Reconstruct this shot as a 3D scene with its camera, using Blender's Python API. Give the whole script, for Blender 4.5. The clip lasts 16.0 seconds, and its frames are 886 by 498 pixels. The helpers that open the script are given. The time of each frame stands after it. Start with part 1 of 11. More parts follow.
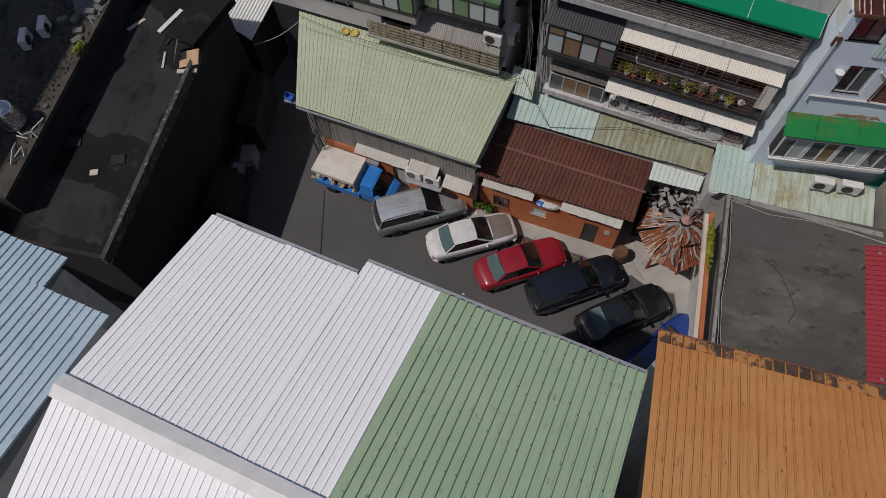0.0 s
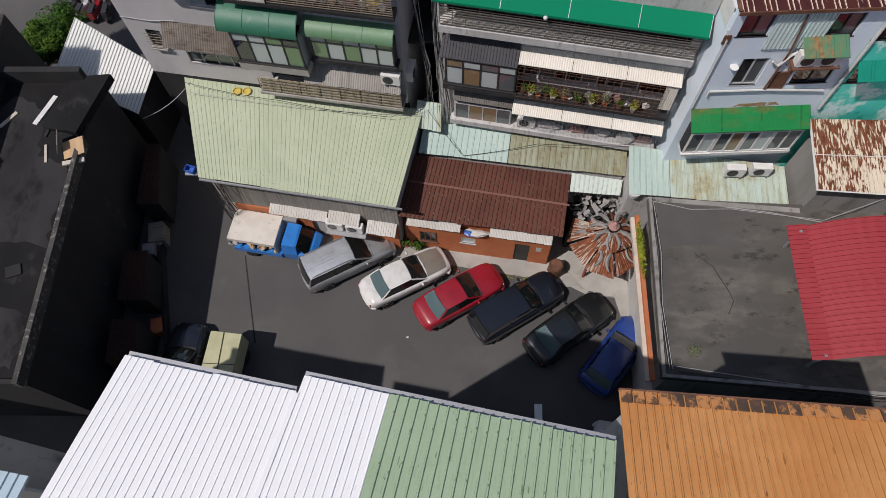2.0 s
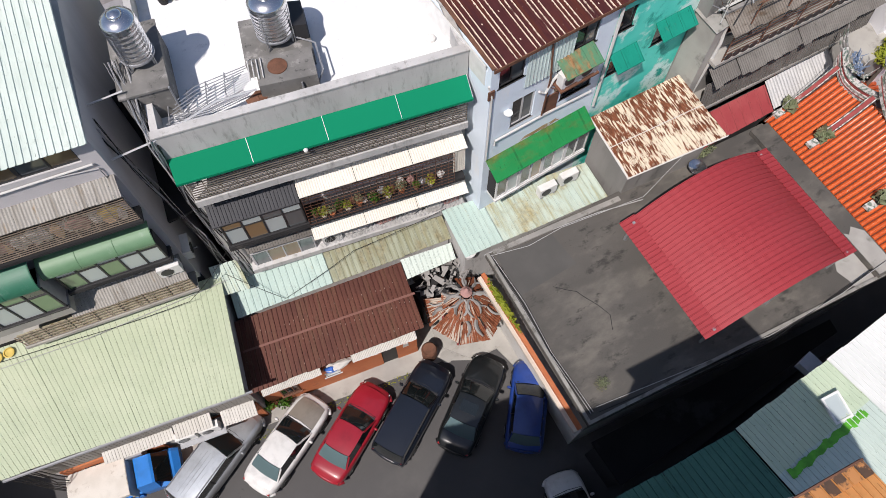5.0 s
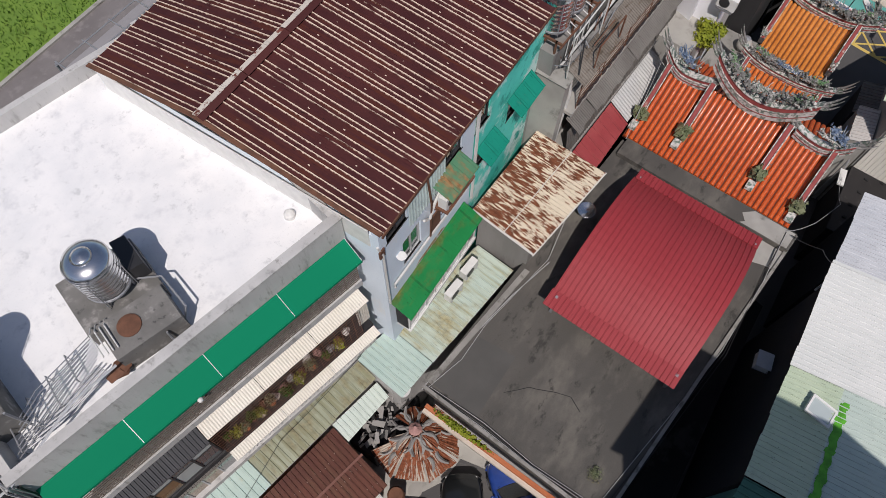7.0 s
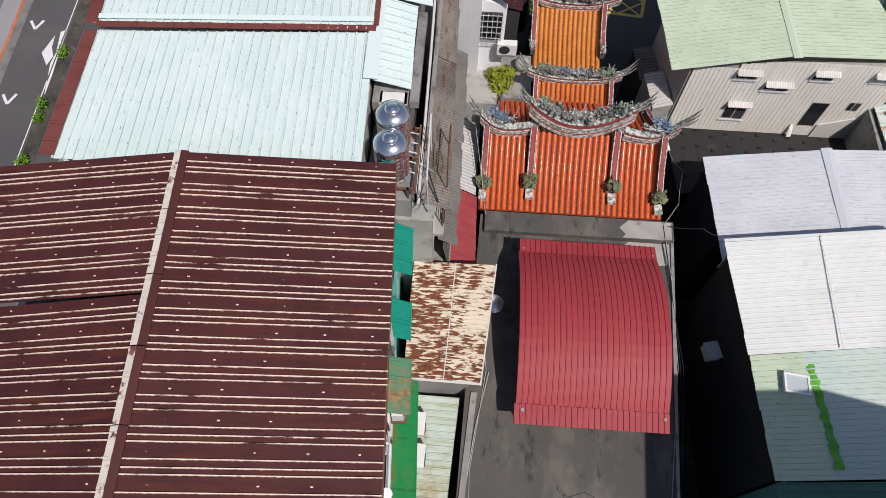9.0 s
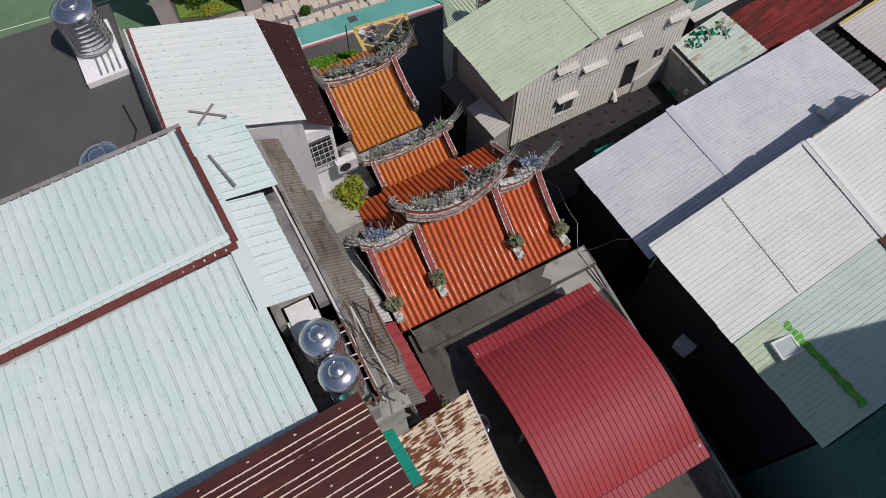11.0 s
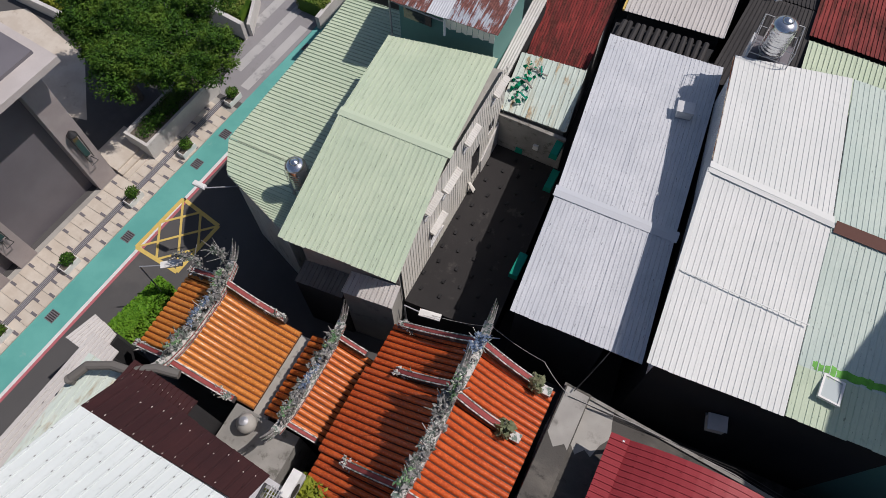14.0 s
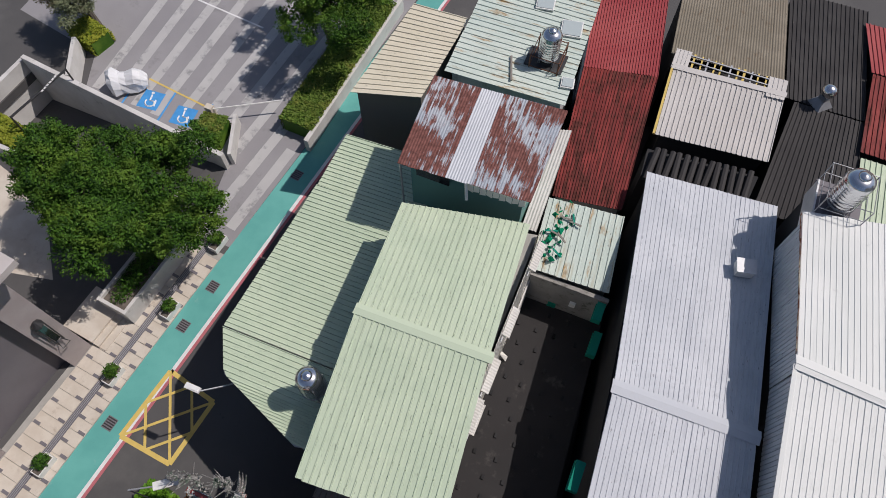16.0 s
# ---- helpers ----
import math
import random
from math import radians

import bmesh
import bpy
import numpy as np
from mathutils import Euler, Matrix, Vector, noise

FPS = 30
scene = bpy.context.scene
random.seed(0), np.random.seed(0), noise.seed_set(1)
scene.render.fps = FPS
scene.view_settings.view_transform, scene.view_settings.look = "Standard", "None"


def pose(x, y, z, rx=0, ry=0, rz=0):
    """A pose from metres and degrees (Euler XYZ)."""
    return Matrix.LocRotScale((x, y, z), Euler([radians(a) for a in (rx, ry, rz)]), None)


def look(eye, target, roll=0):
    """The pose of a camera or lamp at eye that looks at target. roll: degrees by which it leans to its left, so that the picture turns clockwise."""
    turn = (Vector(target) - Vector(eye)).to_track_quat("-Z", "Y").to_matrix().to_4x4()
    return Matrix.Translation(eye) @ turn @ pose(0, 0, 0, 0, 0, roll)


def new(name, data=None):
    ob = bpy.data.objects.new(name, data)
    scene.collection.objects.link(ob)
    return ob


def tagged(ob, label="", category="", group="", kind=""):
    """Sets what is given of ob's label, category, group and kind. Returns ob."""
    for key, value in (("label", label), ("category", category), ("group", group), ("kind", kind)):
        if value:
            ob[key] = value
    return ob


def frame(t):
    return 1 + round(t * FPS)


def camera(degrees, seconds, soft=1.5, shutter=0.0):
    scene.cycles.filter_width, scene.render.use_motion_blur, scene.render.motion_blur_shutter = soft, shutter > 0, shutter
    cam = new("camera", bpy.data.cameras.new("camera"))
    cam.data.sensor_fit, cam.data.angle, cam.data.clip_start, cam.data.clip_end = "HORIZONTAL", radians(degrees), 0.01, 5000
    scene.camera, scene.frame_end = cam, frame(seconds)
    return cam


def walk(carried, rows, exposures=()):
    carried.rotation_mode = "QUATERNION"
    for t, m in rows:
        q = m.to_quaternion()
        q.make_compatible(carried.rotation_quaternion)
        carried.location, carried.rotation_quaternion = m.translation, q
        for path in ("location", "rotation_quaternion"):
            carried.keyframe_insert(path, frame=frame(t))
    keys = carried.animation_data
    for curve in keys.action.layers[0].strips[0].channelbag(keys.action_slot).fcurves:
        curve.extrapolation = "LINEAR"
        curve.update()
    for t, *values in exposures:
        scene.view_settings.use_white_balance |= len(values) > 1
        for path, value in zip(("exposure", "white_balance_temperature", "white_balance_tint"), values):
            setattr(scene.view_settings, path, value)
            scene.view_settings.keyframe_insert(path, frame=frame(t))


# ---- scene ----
cam = camera(65.3, 16.0, soft=0.5)
PATH = [
    (0, (0.515, 0.09, 31.627), (0.266, 0.868, 29.801), -4.8),
    (0.5, (0.468, 0.433, 31.622), (0.251, 1.221, 29.797), -4.4),
    (1, (0.389, 0.862, 31.615), (0.219, 1.66, 29.789), -3.8),
    (1.5, (0.319, 1.361, 31.585), (0.198, 2.17, 29.759), -3.3),
    (2, (0.241, 1.902, 31.569), (0.185, 2.72, 29.745), -2.5),
    (2.5, (0.237, 2.504, 31.487), (0.26, 3.327, 29.664), -2.0),
    (3, (0.206, 3.129, 31.483), (0.314, 3.95, 29.662), -1.2),
    (3.5, (0.257, 3.835, 31.413), (0.444, 4.65, 29.596), -0.7),
    (4, (0.306, 4.612, 31.286), (0.571, 5.413, 29.473), -0.3),
    (4.2, (0.453, 5.006, 31.256), (0.743, 5.796, 29.442), -0.5),
    (6.3, (2.077, 9.923, 30.757), (2.684, 10.529, 28.95), 1.1),
    (6.5, (2.359, 10.448, 30.726), (2.994, 11.027, 28.92), 1.2),
    (7, (3.136, 11.792, 30.654), (3.847, 12.284, 28.851), 1.6),
    (7.5, (3.969, 13.105, 30.667), (4.759, 13.483, 28.869), 2.1),
    (8, (4.962, 14.316, 30.744), (5.806, 14.582, 28.951), 2.1),
    (8.5, (6.044, 15.37, 30.908), (6.924, 15.524, 29.119), 1.8),
    (9, (7.129, 16.229, 31.073), (8.035, 16.272, 29.291), 1.2),
    (9.2, (7.652, 16.487, 31.102), (8.559, 16.49, 29.319), 0.7),
    (11.3, (14.07, 18.407, 30.835), (14.83, 17.92, 29.05), -0.4),
    (11.5, (14.729, 18.412, 30.797), (15.459, 17.885, 29.011), -0.3),
    (12, (16.383, 18.197, 30.634), (17.03, 17.577, 28.846), -0.3),
    (12.5, (18.002, 17.818, 30.434), (18.564, 17.122, 28.645), -0.2),
    (13, (19.501, 17.148, 30.249), (19.991, 16.404, 28.458), -0.4),
    (13.5, (20.945, 16.23, 30.095), (21.393, 15.464, 28.302), -0.6),
    (14, (22.446, 15.12, 29.919), (22.854, 14.337, 28.124), -0.4),
    (14.5, (23.753, 13.833, 29.751), (24.138, 13.036, 27.958), -0.5),
    (15, (25.061, 12.395, 29.622), (25.432, 11.587, 27.83), -0.5),
    (15.5, (26.324, 10.732, 29.587), (26.685, 9.918, 27.796), -0.5),
    (16, (27.58, 8.958, 29.607), (27.93, 8.134, 27.818), -0.2),
]
STOPS = ((0.0, -0.75), (1.0, -0.54), (2.0, -0.24), (3.0, 0.08), (3.5, 0.26), (4.2, 0.32), (6.3, -0.10), (7.5, -0.30), (9.0, -0.02), (11.5, -0.46), (12.5, -0.42), (13.5, -0.28), (14.5, -0.22), (16.0, -0.24))
EXPOSURES = [(t, stops, 6650, 15) for t, stops in STOPS]
walk(cam, [(t, look(eye, target, roll)) for t, eye, target, roll in PATH], EXPOSURES)

# ---- daylight ----
SUN_AZ, SUN_EL = 212.5, 56.8  # degrees: where the sun stands, seen from the place
world = bpy.data.worlds.new("sky")
scene.world = world
world.use_nodes = True
sky = world.node_tree.nodes.new("ShaderNodeTexSky")
sky.sky_type = "NISHITA"
sky.sun_disc = False
sky.sun_elevation = radians(SUN_EL)
sky.sun_rotation = radians(90 - SUN_AZ)
back = world.node_tree.nodes["Background"]
back.inputs[1].default_value = 0.088
world.node_tree.links.new(sky.outputs[0], back.inputs[0])
sun_data = bpy.data.lights.new("sun", "SUN")
sun_data.energy, sun_data.angle, sun_data.color = 3.95, radians(0.53), (1.0, 0.96, 0.91)
sun = new("sun", sun_data)
sun_from = Vector((math.cos(radians(SUN_AZ)) * math.cos(radians(SUN_EL)), math.sin(radians(SUN_AZ)) * math.cos(radians(SUN_EL)), math.sin(radians(SUN_EL))))
sun.matrix_world = look(sun_from * 100, (0, 0, 0))

# ---- mesh helpers ----


class Mesh:
    """Gathers vertices and faces of one mesh."""

    def __init__(self):
        self.v, self.f, self.uv, self.rib = [], [], {}, {}

    def add(self, verts, faces):
        n = len(self.v)
        self.v += [tuple(p) for p in verts]
        self.f += [tuple(i + n for i in f) for f in faces]
        return n

    def box(self, x0, y0, z0, x1, y1, z1, m=None):
        x0, x1, y0, y1, z0, z1 = min(x0, x1), max(x0, x1), min(y0, y1), max(y0, y1), min(z0, z1), max(z0, z1)
        c = [(x0, y0, z0), (x1, y0, z0), (x1, y1, z0), (x0, y1, z0), (x0, y0, z1), (x1, y0, z1), (x1, y1, z1), (x0, y1, z1)]
        if m is not None:
            c = [m @ Vector(p) for p in c]
        self.add(c, [(0, 3, 2, 1), (4, 5, 6, 7), (0, 1, 5, 4), (1, 2, 6, 5), (2, 3, 7, 6), (3, 0, 4, 7)])
        return self

    def prism(self, poly, z0, z1):
        """An upright prism over a counter-clockwise outline; z0, z1 numbers or lists."""
        n = len(poly)
        lo = z0 if isinstance(z0, (list, tuple)) else [z0] * n
        hi = z1 if isinstance(z1, (list, tuple)) else [z1] * n
        v = [(p[0], p[1], lo[i]) for i, p in enumerate(poly)] + [(p[0], p[1], hi[i]) for i, p in enumerate(poly)]
        f = [tuple(range(n - 1, -1, -1)), tuple(range(n, 2 * n))]
        f += [(i, (i + 1) % n, n + (i + 1) % n, n + i) for i in range(n)]
        self.add(v, f)
        return self

    def slab(self, a, b, c, d, t):
        """A sheet through four corners, t thick downwards."""
        v = [Vector(p) for p in (a, b, c, d)]
        nrm = (v[1] - v[0]).cross(v[3] - v[0]).normalized()
        if nrm.z < 0:
            nrm = -nrm
        w = v + [p - nrm * t for p in v]
        self.add(w, [(0, 1, 2, 3), (7, 6, 5, 4), (0, 4, 5, 1), (1, 5, 6, 2), (2, 6, 7, 3), (3, 7, 4, 0)])
        return self

    def tube(self, path, r, n=6, closed=False):
        path = [Vector(p) for p in path]
        rings = []
        up = Vector((0, 0, 1))
        for i, p in enumerate(path):
            d = (path[min(i + 1, len(path) - 1)] - path[max(i - 1, 0)]).normalized()
            a = d.cross(up)
            if a.length < 0.05:
                a = d.cross(Vector((1, 0, 0)))
            a.normalize()
            b = a.cross(d)
            rr = r[i] if isinstance(r, (list, tuple)) else r
            rings.append([p + (a * math.cos(k * math.tau / n) + b * math.sin(k * math.tau / n)) * rr for k in range(n)])
        v = [q for ring in rings for q in ring]
        f = [(i * n + k, i * n + (k + 1) % n, (i + 1) * n + (k + 1) % n, (i + 1) * n + k) for i in range(len(rings) - 1) for k in range(n)]
        f += [tuple(range(n - 1, -1, -1)), tuple(range((len(rings) - 1) * n, len(rings) * n))]
        self.add(v, f)
        return self

    def lathe(self, profile, n=20, at=(0, 0, 0), sx=1.0, sy=1.0):
        v, f = [], []
        for r, z in profile:
            v += [(at[0] + sx * r * math.cos(k * math.tau / n), at[1] + sy * r * math.sin(k * math.tau / n), at[2] + z) for k in range(n)]
        for i in range(len(profile) - 1):
            f += [(i * n + k, i * n + (k + 1) % n, (i + 1) * n + (k + 1) % n, (i + 1) * n + k) for k in range(n)]
        f += [tuple(range(n - 1, -1, -1)), tuple(range((len(profile) - 1) * n, len(profile) * n))]
        self.add(v, f)
        return self

    def ribbed(self, a, b, c, d, pitch=0.25, h=0.03, rows=6, t=0.02, wob=0.012, seed=0, wave=False, ends=0.0, triple=False):
        """Profiled sheet metal over four corners; ribs run from a to d and from b to c, side by side from a to b."""
        a, b, c, d = (Vector(p) for p in (a, b, c, d))
        width, run = ((b - a).length + (c - d).length) / 2, ((d - a).length + (c - b).length) / 2
        n = max(1, round(width / pitch))
        nrm = (b - a).cross(d - a).normalized()
        if nrm.z < 0:
            nrm = -nrm
        shape = [(k / 6, math.sin(k / 6 * math.tau) * 0.5 + 0.5) for k in range(6)] if wave else [(0.0, 0.0), (0.74, 0.0), (0.80, 1.0), (0.93, 1.0)]
        if triple:
            shape = [(0.0, 0.0)]
            for q in (0.10, 0.31, 0.57):
                shape += [(q - 0.032, 0.0), (q - 0.016, 1.0), (q + 0.016, 1.0), (q + 0.032, 0.0)]
        us = [((i + s) / n, q) for i in range(n) for s, q in shape] + [(1.0, shape[0][1])]
        h = h if wave else h * 1.35
        rnd = random.Random(seed)
        lift = [rnd.uniform(-wob, wob) * 0.5 for _ in range(n // 4 + 2)]
        tail = [rnd.uniform(0, ends) for _ in range(n // 4 + 2)]
        start = len(self.v)
        for j in range(rows + 1):
            for u, q in us:
                k = int(u * n / 4 + 1e-6)
                vv = j / rows
                if j == 0:
                    vv = -tail[k] / run
                p = a.lerp(b, u).lerp(d.lerp(c, u), vv)
                e = noise.noise(Vector((p.x * 0.7 + seed, p.y * 0.7, p.z * 0.7))) * wob
                self.uv[len(self.v)] = (u * width, vv * run)
                self.rib[len(self.v)] = (u * n, vv * run)
                self.v.append(tuple(p + nrm * (q * h + e + lift[k])))
        m = len(us)
        for j in range(rows):
            for i in range(m - 1):
                o = start + j * m + i
                self.f.append((o, o + 1, o + m + 1, o + m))
        low = len(self.v)
        for i in range(m):
            for j in (0, rows):
                self.uv[len(self.v)] = self.uv[start + j * m + i]
                self.v.append(tuple(Vector(self.v[start + j * m + i]) - nrm * t))
        for i in range(m - 1):
            o = low + 2 * i
            self.f.append((o, o + 1, o + 3, o + 2))
            self.f.append((start + i, o, o + 2, start + i + 1))
            self.f.append((start + rows * m + i, start + rows * m + i + 1, o + 3, o + 1))
        self.f.append((start, start + rows * m, low + 1, low))
        self.f.append((start + m - 1, low + 2 * (m - 1), low + 2 * m - 1, start + rows * m + m - 1))
        return self

    def clumps(self, pts, size, seed=0, spike=0.5):
        """Small rough lumps: carved or grown bits, at the given points."""
        rnd = random.Random(seed)
        base = [Vector(p) for p in ((1, 0, 0), (-1, 0, 0), (0, 1, 0), (0, -1, 0), (0, 0, 1), (0, 0, -1))]
        faces = [(0, 2, 4), (2, 1, 4), (1, 3, 4), (3, 0, 4), (2, 0, 5), (1, 2, 5), (3, 1, 5), (0, 3, 5)]
        for p in pts:
            turn = Euler((rnd.uniform(0, 6), rnd.uniform(0, 6), rnd.uniform(0, 6))).to_matrix()
            s = size * rnd.uniform(0.5, 1.3)
            k = [rnd.uniform(1 - spike, 1 + spike * 1.6) for _ in base]
            self.add([Vector(p) + turn @ (q * s * w) for q, w in zip(base, k)], faces)
        return self

    def data(self, name, smooth=False):
        me = bpy.data.meshes.new(name)
        me.from_pydata(self.v, [], self.f)
        if self.uv:
            layer = me.uv_layers.new(name="sheet").data
            idx = np.zeros(len(me.loops), dtype=np.int64)
            me.loops.foreach_get("vertex_index", idx)
            table = np.zeros((len(self.v), 2))
            for i, q in self.uv.items():
                table[i] = q
            layer.foreach_set("uv", table[idx].astype(np.float32).ravel())
            ribs = me.uv_layers.new(name="ribs").data
            for i, q in self.rib.items():
                table[i] = q
            ribs.foreach_set("uv", table[idx].astype(np.float32).ravel())
        if smooth:
            me.polygons.foreach_set("use_smooth", [True] * len(me.polygons))
        me.update()
        return me


def part(name, mesh, material, parent, label="", smooth=False, kind=""):
    """One mesh object under a thing or a part."""
    me = mesh.data(name, smooth) if isinstance(mesh, Mesh) else mesh
    if not me.materials:
        me.materials.append(material)
    ob = new(name, me)
    ob.parent = parent
    if parent in WORLDLY:
        ob.matrix_parent_inverse = parent.matrix_basis.inverted()
    return tagged(ob, label, kind=kind)


WORLDLY = []


def solid(name, mesh, material, label, category="", kind="", m=None, smooth=False, group=""):
    """A top-level thing of one mesh."""
    me = mesh.data(name, smooth) if isinstance(mesh, Mesh) else mesh
    if not me.materials:
        me.materials.append(material)
    ob = new(name, me)
    if m is not None:
        ob.matrix_basis = m
    return tagged(ob, label, category, group, kind)


def thing(name, m, label, category, group="", kind=""):
    """An empty at the base of a thing, to carry its parts. m: a pose, or a place (x, y) whose parts are given in world metres."""
    ob = new(name)
    ob.empty_display_size = 0.2
    if isinstance(m, tuple):
        ob.matrix_basis = pose(m[0], m[1], 0)
        WORLDLY.append(ob)
    else:
        ob.matrix_basis = m
    return tagged(ob, label, category, group, kind)


# ---- materials ----


class Nodes:
    def __init__(self, name):
        self.mat = bpy.data.materials.new(name)
        self.mat.use_nodes = True
        self.t = self.mat.node_tree
        self.bsdf = self.t.nodes["Principled BSDF"]

    def n(self, kind, **values):
        node = self.t.nodes.new(kind)
        for k, v in values.items():
            node.inputs[k.replace("_", " ")].default_value = v
        return node

    def link(self, a, b):
        self.t.links.new(a, b)

    def coords(self, uv=False, scale=(1, 1, 1)):
        c = self.t.nodes.new("ShaderNodeTexCoord")
        m = self.n("ShaderNodeMapping", Scale=scale)
        self.link(c.outputs["UV" if uv else "Object"], m.inputs["Vector"])
        info = self.t.nodes.new("ShaderNodeObjectInfo")
        mul = self.t.nodes.new("ShaderNodeMath")
        mul.operation = "MULTIPLY"
        mul.inputs[1].default_value = 37.0
        self.link(info.outputs["Random"], mul.inputs[0])
        add = self.t.nodes.new("ShaderNodeVectorMath")
        self.link(m.outputs[0], add.inputs[0])
        self.link(mul.outputs[0], add.inputs[1])
        return add.outputs[0]

    def noise(self, vec, scale, detail=4, rough=0.6):
        k = self.n("ShaderNodeTexNoise", Scale=scale, Detail=detail, Roughness=rough)
        self.link(vec, k.inputs["Vector"])
        return k.outputs["Fac"]

    def ramp(self, fac, lo, hi):
        r = self.n("ShaderNodeMapRange", From_Min=lo, From_Max=hi)
        r.interpolation_type = "SMOOTHSTEP"
        self.link(fac, r.inputs["Value"])
        return r.outputs[0]

    def mix(self, fac, a, b):
        m = self.t.nodes.new("ShaderNodeMix")
        m.data_type = "RGBA"
        for socket, v in ((m.inputs[0], fac), (m.inputs[6], a), (m.inputs[7], b)):
            if isinstance(v, (int, float)):
                socket.default_value = v
            elif isinstance(v, (tuple, list)):
                socket.default_value = (*v, 1)
            else:
                self.link(v, socket)
        return m.outputs[2]

    def crests(self):
        """Worn bands along the three rib crests of each sheet module, broken up by wear."""
        frac = self.op("FRACT", self.rib_axis(0))
        near = None
        for c in (0.10, 0.31, 0.57):
            d = self.op("ABSOLUTE", self.op("SUBTRACT", frac, c))
            near = d if near is None else self.op("MINIMUM", near, d)
        rough_edge = self.op("MULTIPLY_ADD", self.noise(self.coords(True, (5.0, 6.0, 1.0)), 2.0, 4, 0.7), 0.05, near)
        band = self.n("ShaderNodeMapRange", From_Min=0.040, From_Max=0.056, To_Min=1.0, To_Max=0.0)
        self.link(rough_edge, band.inputs["Value"])
        worn = self.ramp(self.noise(self.coords(True, (3.0, 0.7, 1.0)), 1.0, 7, 0.75), 0.36, 0.47)
        return self.op("MULTIPLY", band.outputs[0], worn)

    def op(self, kind, a, b=None, c=None):
        """One step of arithmetic on sockets or numbers."""
        m = self.t.nodes.new("ShaderNodeMath")
        m.operation = kind
        for socket, v in zip(m.inputs, (a, b, c)):
            if v is None:
                continue
            if isinstance(v, (int, float)):
                socket.default_value = v
            else:
                self.link(v, socket)
        return m.outputs[0]

    def rib_axis(self, k):
        """0: counts ribs across the sheet; 1: metres along it."""
        c = self.t.nodes.new("ShaderNodeUVMap")
        c.uv_map = "ribs"
        sep = self.t.nodes.new("ShaderNodeSeparateXYZ")
        self.link(c.outputs[0], sep.inputs[0])
        return sep.outputs[k]

    def screws(self, spacing, at, wide, tall):
        """Washers of the roof screws, in loose rows across the ribs; some are lost to wear."""
        u, v = self.rib_axis(0), self.rib_axis(1)
        white = self.t.nodes.new("ShaderNodeTexWhiteNoise")
        white.noise_dimensions = "1D"
        self.link(self.op("FLOOR", u), white.inputs["W"])
        shifted = self.op("ADD", self.op("DIVIDE", v, spacing), self.op("MULTIPLY", white.outputs["Value"], 0.30))
        du = self.op("ABSOLUTE", self.op("SUBTRACT", self.op("FRACT", u), at))
        dv = self.op("ABSOLUTE", self.op("SUBTRACT", self.op("FRACT", shifted), 0.5))
        inside = self.op("MULTIPLY", self.op("LESS_THAN", du, wide), self.op("LESS_THAN", dv, tall / spacing))
        kept = self.ramp(self.noise(self.coords(True), 1.7, 3), 0.42, 0.50)
        return self.op("MULTIPLY", inside, kept)

    def bump(self, fac, strength, dist):
        b = self.n("ShaderNodeBump", Strength=strength, Distance=dist)
        self.link(fac, b.inputs["Height"])
        self.link(b.outputs[0], self.bsdf.inputs["Normal"])


def surface(name, c1, c2, rough=0.8, scale=1.5, fine=25.0, spot=None, spot_at=(0.55, 0.7), spot_scale=2.5, spot2=None, spot2_at=(0.6, 0.7), spot2_scale=8.0, metal=0.0, bump=0.3, dist=0.01, uv=False, stretch=(1, 1, 1), coat=0.0):
    """A worn surface: two tones at a large scale, grain at a fine one, and stains with edges of their own."""
    k = Nodes(name)
    vec = k.coords(uv, stretch)
    big = k.noise(vec, scale, 3)
    grain = k.noise(k.coords(uv), fine, 5, 0.7)
    col = k.mix(k.ramp(big, 0.3, 0.7), c1, c2)
    dark = tuple(0.72 * (p + q) / 2 for p, q in zip(c1, c2))
    col = k.mix(k.ramp(grain, 0.55, 0.85), col, dark)
    if spot:
        col = k.mix(k.ramp(k.noise(vec, spot_scale, 6, 0.65), *spot_at), col, spot)
    if spot2:
        col = k.mix(k.ramp(k.noise(vec, spot2_scale, 6, 0.7), *spot2_at), col, spot2)
    k.link(col, k.bsdf.inputs["Base Color"])
    r = k.n("ShaderNodeMapRange", To_Min=rough - 0.1, To_Max=min(1.0, rough + 0.1))
    k.link(big, r.inputs["Value"])
    k.link(r.outputs[0], k.bsdf.inputs["Roughness"])
    k.bsdf.inputs["Metallic"].default_value = metal
    k.bsdf.inputs["Coat Weight"].default_value = coat
    k.bump(grain, bump, dist)
    return k.mat


